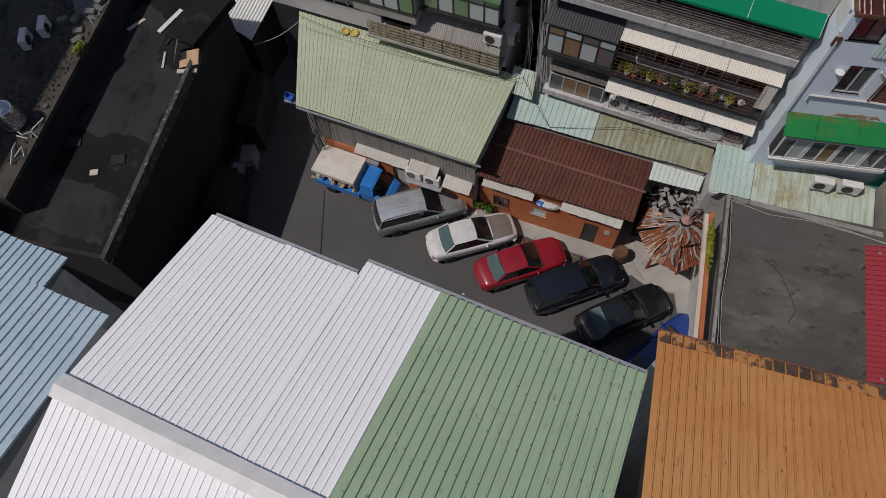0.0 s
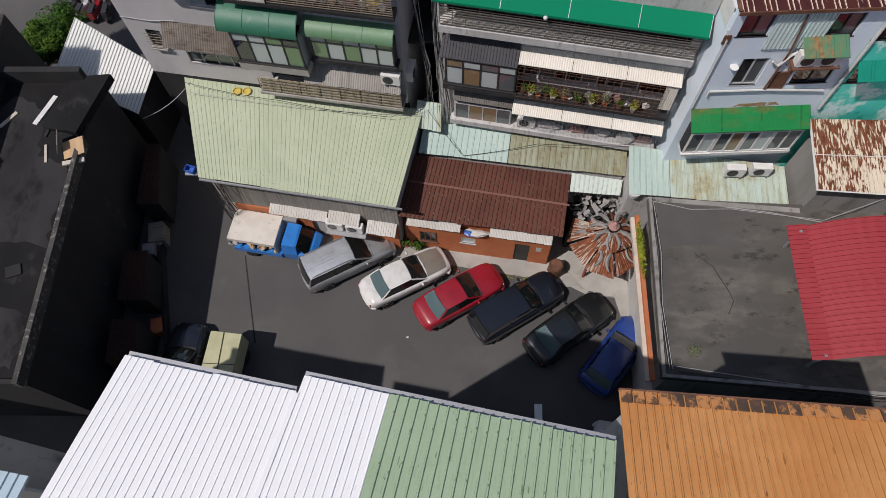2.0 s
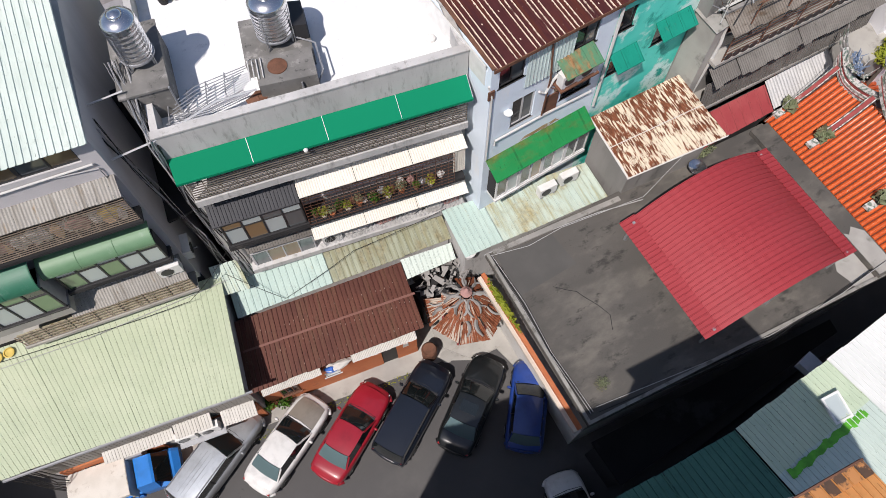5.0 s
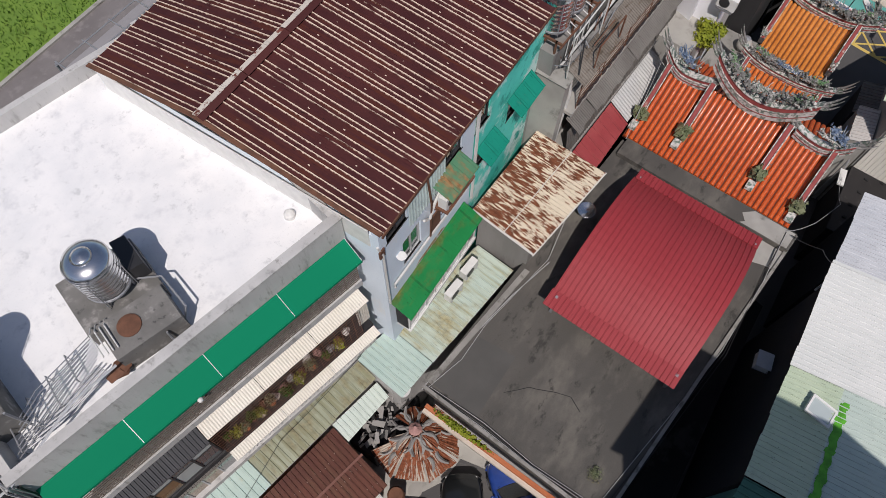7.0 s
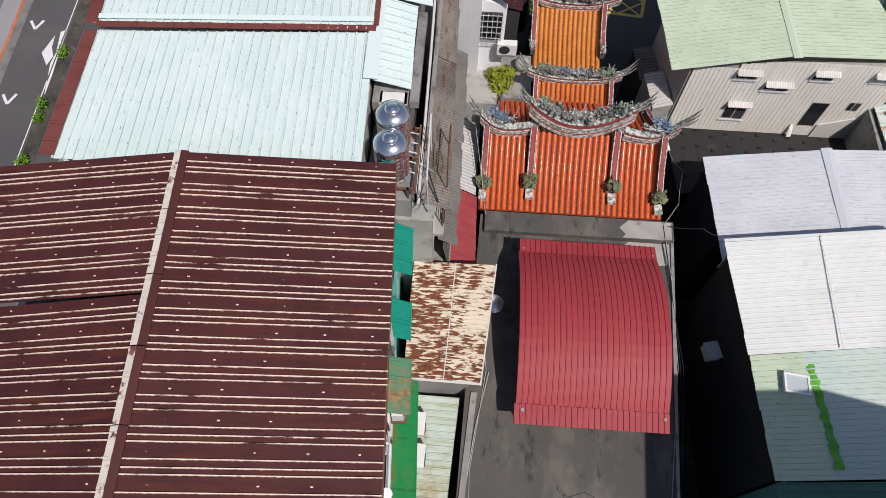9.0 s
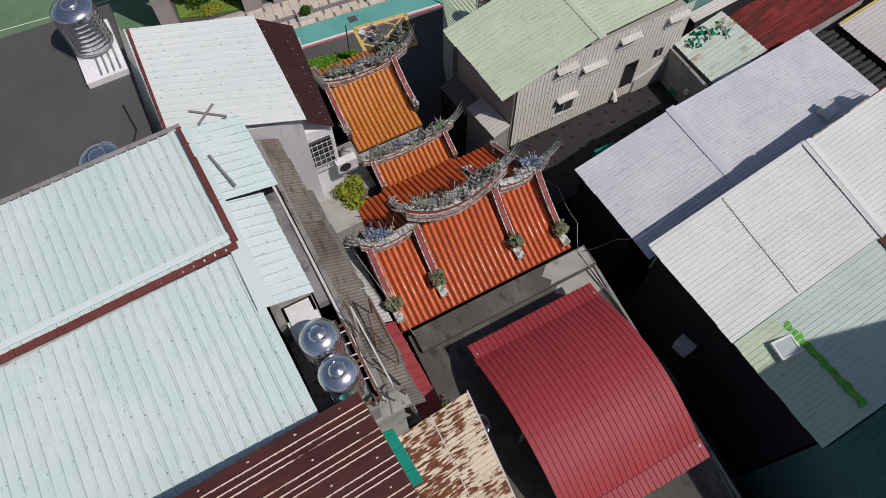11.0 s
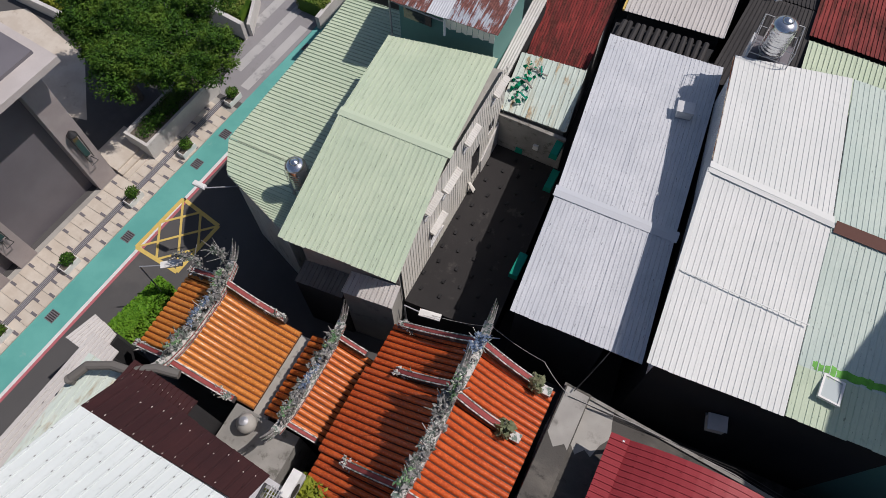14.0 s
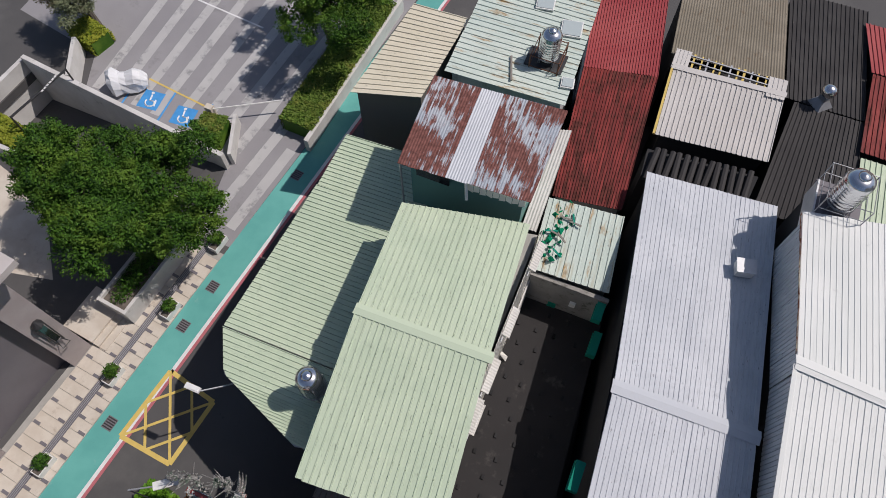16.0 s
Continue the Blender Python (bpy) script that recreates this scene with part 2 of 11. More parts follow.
def sheet(name, c1, c2, rust=(0.20, 0.07, 0.03), rust_at=(0.75, 0.8), rust_scale=(3.0, 1.0, 1.0), streak=None, streak_at=(0.55, 0.75), rough=0.5, metal=0.0, dirt=0.75, crest=None, clean=False, clump=0.0, screw=None, gap=1.1, at=0.87):
    """Painted or bare sheet metal: faded patches, streaks down the ribs, rust with ragged edges."""
    k = Nodes(name)
    vec = k.coords(True)
    long = k.coords(True, (5.0, 0.35, 1.0))
    col = k.mix(k.ramp(k.noise(vec, 0.45, 4), 0.32, 0.68), c1, c2)
    if streak:
        col = k.mix(k.ramp(k.noise(long, 1.0, 5, 0.65), *streak_at), col, streak)
    fleck = k.noise(k.coords(True, (14.0, 1.2, 1.0)), 2.0, 4, 0.7)
    col = k.mix(k.ramp(fleck, 0.52, 0.75), col, tuple((0.96 if clean else 0.84) * p for p in c1))
    soil = tuple(dirt * p for p in c1)
    col = k.mix(k.ramp(k.noise(vec, 2.2, 7, 0.7), 0.58, 0.8), col, soil)
    tick = k.noise(k.coords(True, (9.0, 1.3, 1.0)), 2.6, 2, 0.5)
    col = k.mix(k.ramp(tick, 0.70, 0.73), col, tuple((0.9 if clean else 0.5) * p for p in c1))
    if not crest:
        # Broken darker line up one flank of each rib, so ribs stand out.
        edge = k.op("ABSOLUTE", k.op("SUBTRACT", k.op("FRACT", k.rib_axis(0)), 0.77))
        rib_line = k.op("MULTIPLY", k.op("LESS_THAN", edge, 0.024), k.ramp(k.noise(k.coords(True, (2.0, 0.8, 1.0)), 1.0, 6, 0.7), 0.36, 0.56))
        col = k.mix(rib_line, col, tuple((0.84 if clean else 0.66) * p for p in c1))
    if crest:
        col = k.mix(k.crests(), col, crest)
        col = k.mix(k.screws(1.15, 0.80, 0.022, 0.03), col, crest)
    if screw:
        col = k.mix(k.screws(gap, at, 0.045, 0.024), col, screw)
    eaten = k.noise(k.coords(True, rust_scale), 1.3, 7, 0.68)
    if clump:
        wide = k.t.nodes.new("ShaderNodeMath")
        wide.operation = "MULTIPLY_ADD"
        k.link(k.noise(vec, 0.6, 3, 0.6), wide.inputs[0])
        wide.inputs[1].default_value = clump
        k.link(eaten, wide.inputs[2])
        shift = k.t.nodes.new("ShaderNodeMath")
        shift.operation = "SUBTRACT"
        k.link(wide.outputs[0], shift.inputs[0])
        shift.inputs[1].default_value = 0.5 * clump
        eaten = shift.outputs[0]
    rusty = k.ramp(eaten, *rust_at)
    rustcol = k.mix(k.ramp(k.noise(vec, 6.0, 4), 0.35, 0.65), rust, tuple(1.7 * p for p in rust))
    col = k.mix(rusty, col, rustcol)
    k.link(col, k.bsdf.inputs["Base Color"])
    r = k.n("ShaderNodeMapRange", To_Min=rough, To_Max=0.9)
    k.link(rusty, r.inputs["Value"])
    k.link(r.outputs[0], k.bsdf.inputs["Roughness"])
    k.bsdf.inputs["Metallic"].default_value = metal
    k.bsdf.inputs["Specular IOR Level"].default_value = 0.25
    k.bump(k.noise(vec, 9.0, 5, 0.7), 0.25, 0.006)
    return k.mat


def glazed(name, c1, c2, rough=0.42):
    """Glazed roof tile: strong colour, burnt patches, pale chips, a wet-looking coat."""
    k = Nodes(name)
    vec = k.coords()
    col = k.mix(k.ramp(k.noise(vec, 1.1, 4), 0.3, 0.7), c1, c2)
    col = k.mix(k.ramp(k.noise(vec, 5.0, 6, 0.7), 0.62, 0.78), col, tuple(0.45 * p for p in c1))
    col = k.mix(k.ramp(k.noise(vec, 12.0, 4, 0.7), 0.46, 0.7), col, tuple(min(0.8, 1.35 * p + 0.012) for p in c2))
    col = k.mix(k.ramp(k.noise(vec, 7.0, 3), 0.70, 0.75), col, (0.58, 0.46, 0.34))
    k.link(col, k.bsdf.inputs["Base Color"])
    k.bsdf.inputs["Roughness"].default_value = rough
    k.link(k.op("MULTIPLY", k.ramp(k.noise(vec, 3.3, 4, 0.65), 0.44, 0.62), 0.6), k.bsdf.inputs["Coat Weight"])
    k.bsdf.inputs["Coat Roughness"].default_value = 0.2
    k.bsdf.inputs["Specular IOR Level"].default_value = 0.3
    k.bump(k.noise(vec, 9.0, 4, 0.6), 0.5, 0.014)
    return k.mat


def foliage(name, c1, c2, c3):
    """Leaves: each clump its own green."""
    k = Nodes(name)
    g = k.t.nodes.new("ShaderNodeNewGeometry")
    col = k.mix(g.outputs["Random Per Island"], c1, c2)
    col = k.mix(k.ramp(k.noise(k.coords(), 0.9, 3), 0.45, 0.7), col, c3)
    k.link(col, k.bsdf.inputs["Base Color"])
    k.bsdf.inputs["Roughness"].default_value = 0.6
    k.bsdf.inputs["Specular IOR Level"].default_value = 0.15
    return k.mat


def plain(name, c, rough=0.5, metal=0.0, coat=0.0, vary=0.12):
    k = Nodes(name)
    vec = k.coords()
    col = k.mix(k.ramp(k.noise(vec, 3.0, 5), 0.35, 0.7), c, tuple(p * (1 - vary) for p in c))
    k.link(col, k.bsdf.inputs["Base Color"])
    k.bsdf.inputs["Roughness"].default_value = rough
    k.bsdf.inputs["Metallic"].default_value = metal
    k.bsdf.inputs["Coat Weight"].default_value = coat
    k.bump(k.noise(vec, 40.0, 3), 0.08, 0.003)
    return k.mat


def glass(name, tint, rough=0.06):
    k = Nodes(name)
    k.bsdf.inputs["Base Color"].default_value = (*tint, 1)
    k.bsdf.inputs["Roughness"].default_value = rough
    k.bsdf.inputs["Specular IOR Level"].default_value = 0.7
    k.bsdf.inputs["Coat Weight"].default_value = 0.6
    return k.mat


APRON = surface("worn cement slab", (0.33, 0.32, 0.295), (0.42, 0.405, 0.375), 0.88, 0.7, 22, spot=(0.24, 0.23, 0.20), spot_at=(0.52, 0.72), spot_scale=1.6)
PLINTH = surface("blackened concrete block", (0.13, 0.127, 0.12), (0.20, 0.195, 0.185), 0.9, 1.2, 20, spot=(0.30, 0.29, 0.28), spot_at=(0.55, 0.7), spot_scale=2.4, spot2=(0.06, 0.06, 0.058), spot2_at=(0.58, 0.68), spot2_scale=3.0)
ASPHALT = surface("asphalt", (0.068, 0.066, 0.068), (0.085, 0.083, 0.083), 0.85, 0.25, 60, spot=(0.098, 0.095, 0.093), spot_at=(0.50, 0.68), spot_scale=0.22, spot2=(0.045, 0.045, 0.046), spot2_at=(0.66, 0.74), spot2_scale=1.2, bump=0.5)
CONCRETE = surface("concrete", (0.30, 0.29, 0.27), (0.40, 0.39, 0.36), 0.85, 0.6, 22, spot=(0.16, 0.155, 0.14), spot_at=(0.55, 0.75), spot_scale=1.1, spot2=(0.10, 0.13, 0.06), spot2_at=(0.68, 0.78), spot2_scale=2.4)
PALE_CONCRETE = surface("pale concrete", (0.50, 0.49, 0.47), (0.60, 0.59, 0.57), 0.85, 0.7, 22, spot=(0.36, 0.35, 0.33), spot_at=(0.58, 0.75), spot_scale=1.5)
TAR_ROOF = surface("weathered tar roof", (0.070, 0.066, 0.060), (0.094, 0.088, 0.080), 0.92, 0.35, 14, spot=(0.145, 0.134, 0.117), spot_at=(0.46, 0.74), spot_scale=0.6, spot2=(0.042, 0.040, 0.037), spot2_at=(0.54, 0.66), spot2_scale=1.3, bump=0.9, stretch=(0.7, 1.3, 1))
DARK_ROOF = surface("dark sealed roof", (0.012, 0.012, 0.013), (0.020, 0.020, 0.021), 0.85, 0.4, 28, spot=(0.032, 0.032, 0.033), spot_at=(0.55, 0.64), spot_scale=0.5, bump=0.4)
WHITE_ROOF = surface("white coated roof", (0.76, 0.77, 0.78), (0.84, 0.84, 0.84), 0.7, 0.9, 18, spot=(0.64, 0.65, 0.67), spot_at=(0.50, 0.78), spot_scale=1.6, spot2=(0.58, 0.59, 0.60), spot2_at=(0.56, 0.74), spot2_scale=3.0, bump=0.2)
GREY_WALL = surface("stained grey render", (0.42, 0.417, 0.41), (0.53, 0.525, 0.515), 0.85, 0.9, 20, spot=(0.20, 0.20, 0.19), spot_at=(0.54, 0.76), spot_scale=2.0, spot2=(0.31, 0.305, 0.29), spot2_at=(0.55, 0.7), spot2_scale=5.0, stretch=(1, 1, 0.22))
LILAC_WALL = surface("pale grey tiled wall", (0.47, 0.46, 0.47), (0.55, 0.535, 0.545), 0.7, 0.6, 30, spot=(0.33, 0.32, 0.34), spot_at=(0.6, 0.8), spot_scale=1.0, stretch=(1, 1, 0.3))
# Near-black: the shade of lanes and alleys is put into this colour.
DARK_WALL = surface("near-black wall with shade in its colour", (0.014, 0.014, 0.0155), (0.026, 0.0255, 0.027), 0.9, 0.7, 20, spot=(0.065, 0.062, 0.058), spot_at=(0.62, 0.78), spot_scale=1.4, stretch=(1, 1, 0.3))
BLUE_WALL = surface("pale blue painted wall", (0.66, 0.76, 0.86), (0.72, 0.81, 0.89), 0.7, 0.6, 20, spot=(0.74, 0.78, 0.80), spot_at=(0.58, 0.75), spot_scale=0.9, stretch=(1, 1, 0.4))
TEAL_WALL = surface("peeling turquoise wall", (0.05, 0.62, 0.50), (0.10, 0.74, 0.62), 0.7, 0.5, 20, spot=(0.66, 0.90, 0.85), spot_at=(0.50, 0.60), spot_scale=0.7, spot2=(0.01, 0.38, 0.30), spot2_at=(0.54, 0.66), spot2_scale=1.1)
BRICK_PAINT = surface("orange-red painted wall", (0.42, 0.12, 0.045), (0.50, 0.17, 0.07), 0.75, 0.9, 25, spot=(0.24, 0.10, 0.06), spot_at=(0.58, 0.75), spot_scale=2.0)
# Near-black colour in place of unlit rooms and dark openings.
INSIDE = surface("interior with darkness in its colour", (0.03, 0.03, 0.03), (0.045, 0.043, 0.04), 0.9)
M_WHITE = sheet("white coated sheet", (0.90, 0.905, 0.91), (0.92, 0.92, 0.92), rust_at=(0.85, 0.9), rough=0.6, dirt=0.97, clean=True)
M_GREEN_NEAR = sheet("sage green sheet", (0.33, 0.44, 0.29), (0.37, 0.48, 0.33), rust_at=(0.8, 0.86), streak=(0.30, 0.40, 0.27), rough=0.55, screw=(0.11, 0.15, 0.10), gap=1.0)
M_PALELIME = sheet("weathered pale mint sheet", (0.47, 0.56, 0.51), (0.53, 0.61, 0.55), rust=(0.26, 0.27, 0.22), rust_at=(0.76, 0.86), streak=(0.44, 0.52, 0.46), rough=0.6)
M_PLUM = sheet("dark plum-brown sheet", (0.036, 0.013, 0.014), (0.055, 0.018, 0.018), rust=(0.09, 0.03, 0.025), rust_at=(0.66, 0.76), streak=(0.05, 0.02, 0.02), rough=0.6, screw=(0.55, 0.50, 0.46), gap=1.0)
M_MOSS = sheet("moss-browned lean-to sheet", (0.30, 0.32, 0.24), (0.36, 0.38, 0.29), rust=(0.17, 0.15, 0.09), rust_at=(0.46, 0.70), rust_scale=(1.2, 0.5, 1), streak=(0.24, 0.24, 0.15), streak_at=(0.42, 0.64), rough=0.7)
M_TEALMINT = sheet("washed blue-green sheet", (0.40, 0.52, 0.48), (0.46, 0.57, 0.52), rust=(0.28, 0.27, 0.18), rust_at=(0.60, 0.78), streak=(0.36, 0.44, 0.39), rough=0.65)
M_ORANGE = sheet("orange painted sheet", (0.52, 0.23, 0.075), (0.58, 0.29, 0.11), rust=(0.09, 0.05, 0.03), rust_at=(0.74, 0.8), streak=(0.46, 0.19, 0.055), rough=0.6)
M_BLUE = sheet("pale blue sheet", (0.38, 0.50, 0.58), (0.44, 0.56, 0.63), rust_at=(0.84, 0.9), rough=0.55)
M_LIME = sheet("pale green sheet", (0.42, 0.48, 0.34), (0.47, 0.52, 0.38), rust=(0.22, 0.22, 0.16), rust_at=(0.70, 0.84), streak=(0.38, 0.43, 0.32), rough=0.6, screw=(0.22, 0.25, 0.16), gap=1.5)
M_PALEMINT = sheet("washed-out mint sheet", (0.52, 0.60, 0.55), (0.58, 0.65, 0.60), rust=(0.30, 0.31, 0.27), rust_at=(0.72, 0.86), streak=(0.46, 0.54, 0.49), rough=0.6)
M_MAROON = sheet("dark red-brown sheet", (0.078, 0.024, 0.017), (0.118, 0.040, 0.026), rust=(0.19, 0.085, 0.05), rust_at=(0.64, 0.74), streak=(0.115, 0.05, 0.03), streak_at=(0.5, 0.64), rough=0.6, screw=(0.42, 0.30, 0.25), gap=0.9)
M_MINT = sheet("mossy mint sheet", (0.44, 0.54, 0.49), (0.48, 0.56, 0.49), rust=(0.24, 0.20, 0.10), rust_at=(0.44, 0.76), rust_scale=(0.7, 0.5, 1), streak=(0.33, 0.34, 0.22), streak_at=(0.44, 0.68), rough=0.65)
M_RED = sheet("red sheet", (0.29, 0.034, 0.042), (0.34, 0.046, 0.055), rust=(0.52, 0.26, 0.26), rust_at=(0.74, 0.78), rust_scale=(6.0, 0.8, 1), streak=(0.29, 0.04, 0.05), rough=0.55)
M_PATCH = sheet("flaking rusty sheet", (0.60, 0.52, 0.40), (0.68, 0.60, 0.47), rust=(0.115, 0.040, 0.020), rust_at=(0.445, 0.485), rust_scale=(9.0, 1.6, 1), rough=0.7, clump=0.6)
M_RUST = sheet("rust-brown sheet", (0.050, 0.013, 0.014), (0.078, 0.021, 0.020), rust=(0.13, 0.05, 0.025), rust_at=(0.66, 0.78), rust_scale=(5.0, 0.8, 1), streak=(0.085, 0.022, 0.014), streak_at=(0.5, 0.66), rough=0.62, crest=(0.74, 0.60, 0.48))
M_CYAN = sheet("pale cyan sheet", (0.57, 0.69, 0.67), (0.63, 0.73, 0.71), rust=(0.32, 0.30, 0.26), rust_at=(0.82, 0.88), rust_scale=(2, 0.6, 1), streak=(0.54, 0.66, 0.65), rough=0.55, screw=(0.22, 0.25, 0.25), gap=1.5)
M_GREY = sheet("silver-grey sheet", (0.50, 0.525, 0.56), (0.58, 0.60, 0.63), rust=(0.40, 0.35, 0.30), rust_at=(0.78, 0.88), streak=(0.45, 0.47, 0.51), rough=0.5)
M_IVORY = sheet("ivory white sheet", (0.64, 0.66, 0.64), (0.70, 0.71, 0.69), rust=(0.35, 0.25, 0.16), rust_at=(0.84, 0.9), streak=(0.60, 0.62, 0.60), rough=0.55, clean=True)
M_SAGE = sheet("light sage sheet", (0.46, 0.55, 0.41), (0.52, 0.60, 0.45), rust=(0.25, 0.28, 0.18), rust_at=(0.78, 0.86), streak=(0.43, 0.51, 0.37), rough=0.55, screw=(0.20, 0.25, 0.16), gap=1.0)
M_DIM = sheet("old dark sheet", (0.13, 0.12, 0.11), (0.19, 0.18, 0.165), rust=(0.10, 0.06, 0.04), rust_at=(0.66, 0.8), rough=0.75)
M_SLATE = sheet("slate-dark corrugated sheet", (0.055, 0.056, 0.062), (0.075, 0.076, 0.082), rust=(0.14, 0.12, 0.10), rust_at=(0.72, 0.84), rough=0.7)
M_CREAM = sheet("cream plastic sheet", (0.70, 0.66, 0.58), (0.76, 0.73, 0.66), rust=(0.35, 0.30, 0.22), rust_at=(0.76, 0.86), rough=0.6)
M_SKY = sheet("blue-green wall sheet", (0.10, 0.24, 0.22), (0.13, 0.29, 0.26), rust_at=(0.82, 0.9), rough=0.6)
AWN_GREEN = sheet("bright green awning sheet", (0.001, 0.19, 0.095), (0.001, 0.205, 0.105), rust=(0.10, 0.30, 0.18), rust_at=(0.9, 0.95), rough=0.75, dirt=0.95)
AWN_RUSTY = sheet("rust-streaked dull green awning sheet", (0.06, 0.20, 0.11), (0.09, 0.23, 0.13), rust=(0.20, 0.11, 0.05), rust_at=(0.44, 0.62), rust_scale=(1.6, 0.5, 1), rough=0.7)
AWN_TEAL = sheet("faded teal awning sheet", (0.005, 0.21, 0.15), (0.008, 0.25, 0.18), rust=(0.13, 0.10, 0.06), rust_at=(0.62, 0.8), rust_scale=(1.5, 0.6, 1), rough=0.7)
AWN_GREEN_OLD = sheet("stained green awning sheet", (0.008, 0.19, 0.05), (0.012, 0.23, 0.065), rust=(0.105, 0.085, 0.022), rust_at=(0.46, 0.66), rust_scale=(0.22, 0.5, 1), rough=0.5)
AWN_BOTTLE = surface("green resin awning", (0.020, 0.125, 0.075), (0.032, 0.155, 0.095), 0.5, 0.8, 20, spot=(0.10, 0.20, 0.16), spot_at=(0.58, 0.75), spot_scale=2.0)
AWN_PALE = surface("pale green resin awning", (0.105, 0.215, 0.115), (0.14, 0.26, 0.15), 0.5, 0.8, 20, spot=(0.20, 0.30, 0.22), spot_at=(0.6, 0.75), spot_scale=2.0)
STEEL = plain("brushed stainless steel", (0.74, 0.75, 0.77), 0.19, 0.97)
GALV = plain("galvanised steel", (0.42, 0.43, 0.45), 0.5, 0.6)
BLACK_STEEL = plain("dark painted steel", (0.03, 0.03, 0.032), 0.5)
RUSTY_STEEL = plain("rusted steel", (0.16, 0.07, 0.04), 0.8, vary=0.4)
ALU = plain("pale aluminium", (0.60, 0.61, 0.62), 0.45, 0.3)
WHITE_PAINT = plain("white paint", (0.72, 0.72, 0.70), 0.5)
YELLOW_PAINT = plain("yellow road paint", (0.64, 0.47, 0.13), 0.7)
ROAD_WHITE = plain("white road paint", (0.70, 0.70, 0.70), 0.7)
ROAD_BLUE = plain("blue road paint", (0.05, 0.28, 0.62), 0.7)
ROAD_RED = plain("red road paint", (0.45, 0.13, 0.15), 0.7)
TEAL_LANE = surface("teal walkway coating", (0.09, 0.34, 0.31), (0.12, 0.40, 0.36), 0.8, 0.6, 30, spot=(0.20, 0.40, 0.37), spot_at=(0.62, 0.8), spot_scale=1.5)
GLASS_DARK = glass("dark window glass", (0.02, 0.022, 0.025))
GLASS_GREY = glass("grey window glass", (0.10, 0.115, 0.12))
GLASS_PALE = glass("frosted window glass", (0.42, 0.48, 0.48), 0.3)
GLASS_WARM = glass("curtained window glass", (0.22, 0.15, 0.08), 0.15)
GLASS_GREEN = glass("greenish window glass", (0.12, 0.22, 0.10), 0.15)
PIPE_WHITE = plain("white plastic pipe", (0.62, 0.62, 0.60), 0.45)
CABLE = plain("black cable", (0.015, 0.015, 0.016), 0.6)
CABLE_PALE = plain("grey cable", (0.40, 0.40, 0.40), 0.6)
WOOD_OLD = surface("weathered grey boards", (0.20, 0.18, 0.16), (0.28, 0.26, 0.235), 0.9, 1.0, 20, spot=(0.12, 0.10, 0.08), spot_at=(0.5, 0.7), spot_scale=2.0, stretch=(0.5, 4, 1))
WOOD = surface("raw plywood", (0.45, 0.30, 0.17), (0.55, 0.38, 0.22), 0.8, 1.5, 20, stretch=(4, 0.6, 1))
# Concrete mixed for the rubble roof; shade is put into its colour.
SHADE_TONED_CONCRETE = surface("weathered concrete with shade in its colour", (0.13, 0.127, 0.12), (0.20, 0.196, 0.188), 0.9, 0.8, 20, spot=(0.10, 0.095, 0.085), spot_at=(0.5, 0.7), spot_scale=1.3)
TILE_RED = glazed("red-orange glazed tile", (0.43, 0.066, 0.015), (0.54, 0.10, 0.021))
TILE_ORANGE = glazed("amber glazed tile", (0.50, 0.165, 0.028), (0.58, 0.215, 0.045))
TILE_MID = glazed("orange-red glazed tile", (0.46, 0.105, 0.020), (0.55, 0.15, 0.03))
ORN_GREEN = surface("green glazed carving", (0.10, 0.22, 0.10), (0.20, 0.32, 0.16), 0.55, 3.0, 20, spot=(0.48, 0.46, 0.42), spot_at=(0.55, 0.62), spot_scale=6.0)
# Pans far darker than the rolls: groove shade is put into the colour.
PAN_RED = surface("red pan tile with groove shade in its colour", (0.055, 0.012, 0.006), (0.10, 0.022, 0.008), 0.7, 2.0)
ORN_GREY = surface("weathered ceramic carving", (0.13, 0.128, 0.125), (0.26, 0.255, 0.245), 0.7, 3.0, 20, spot=(0.08, 0.11, 0.085), spot_at=(0.5, 0.6), spot_scale=4.0, spot2=(0.50, 0.49, 0.47), spot2_at=(0.56, 0.62), spot2_scale=9.0)
ORN_PALE = surface("pale ceramic carving", (0.50, 0.485, 0.46), (0.64, 0.62, 0.60), 0.65, 3.0, 20, spot=(0.14, 0.19, 0.16), spot_at=(0.47, 0.56), spot_scale=7.0, spot2=(0.40, 0.14, 0.10), spot2_at=(0.62, 0.68), spot2_scale=6.0)
ORN_BLUE = surface("blue glazed carving", (0.10, 0.15, 0.24), (0.16, 0.22, 0.32), 0.5, 3.0, 20, spot=(0.45, 0.46, 0.45), spot_at=(0.55, 0.62), spot_scale=6.0)
RIDGE_RED = surface("faded red plaster", (0.24, 0.04, 0.04), (0.32, 0.07, 0.065), 0.8, 2.0, 20, spot=(0.42, 0.35, 0.30), spot_at=(0.62, 0.72), spot_scale=3.0)
LEAF = foliage("broad green leaves", (0.008, 0.030, 0.005), (0.060, 0.150, 0.016), (0.10, 0.18, 0.022))
LEAF_YELLOW = foliage("yellow-green leaves", (0.15, 0.19, 0.02), (0.25, 0.28, 0.03), (0.30, 0.30, 0.04))
LEAF_HEDGE = foliage("clipped hedge leaves", (0.075, 0.13, 0.02), (0.12, 0.185, 0.03), (0.17, 0.19, 0.04))
LEAF_BRIGHT = foliage("fresh green hedge leaves", (0.06, 0.17, 0.012), (0.12, 0.26, 0.02), (0.15, 0.28, 0.03))
LEAF_GREY = foliage("dusty succulent leaves", (0.12, 0.15, 0.08), (0.20, 0.22, 0.13), (0.16, 0.13, 0.08))
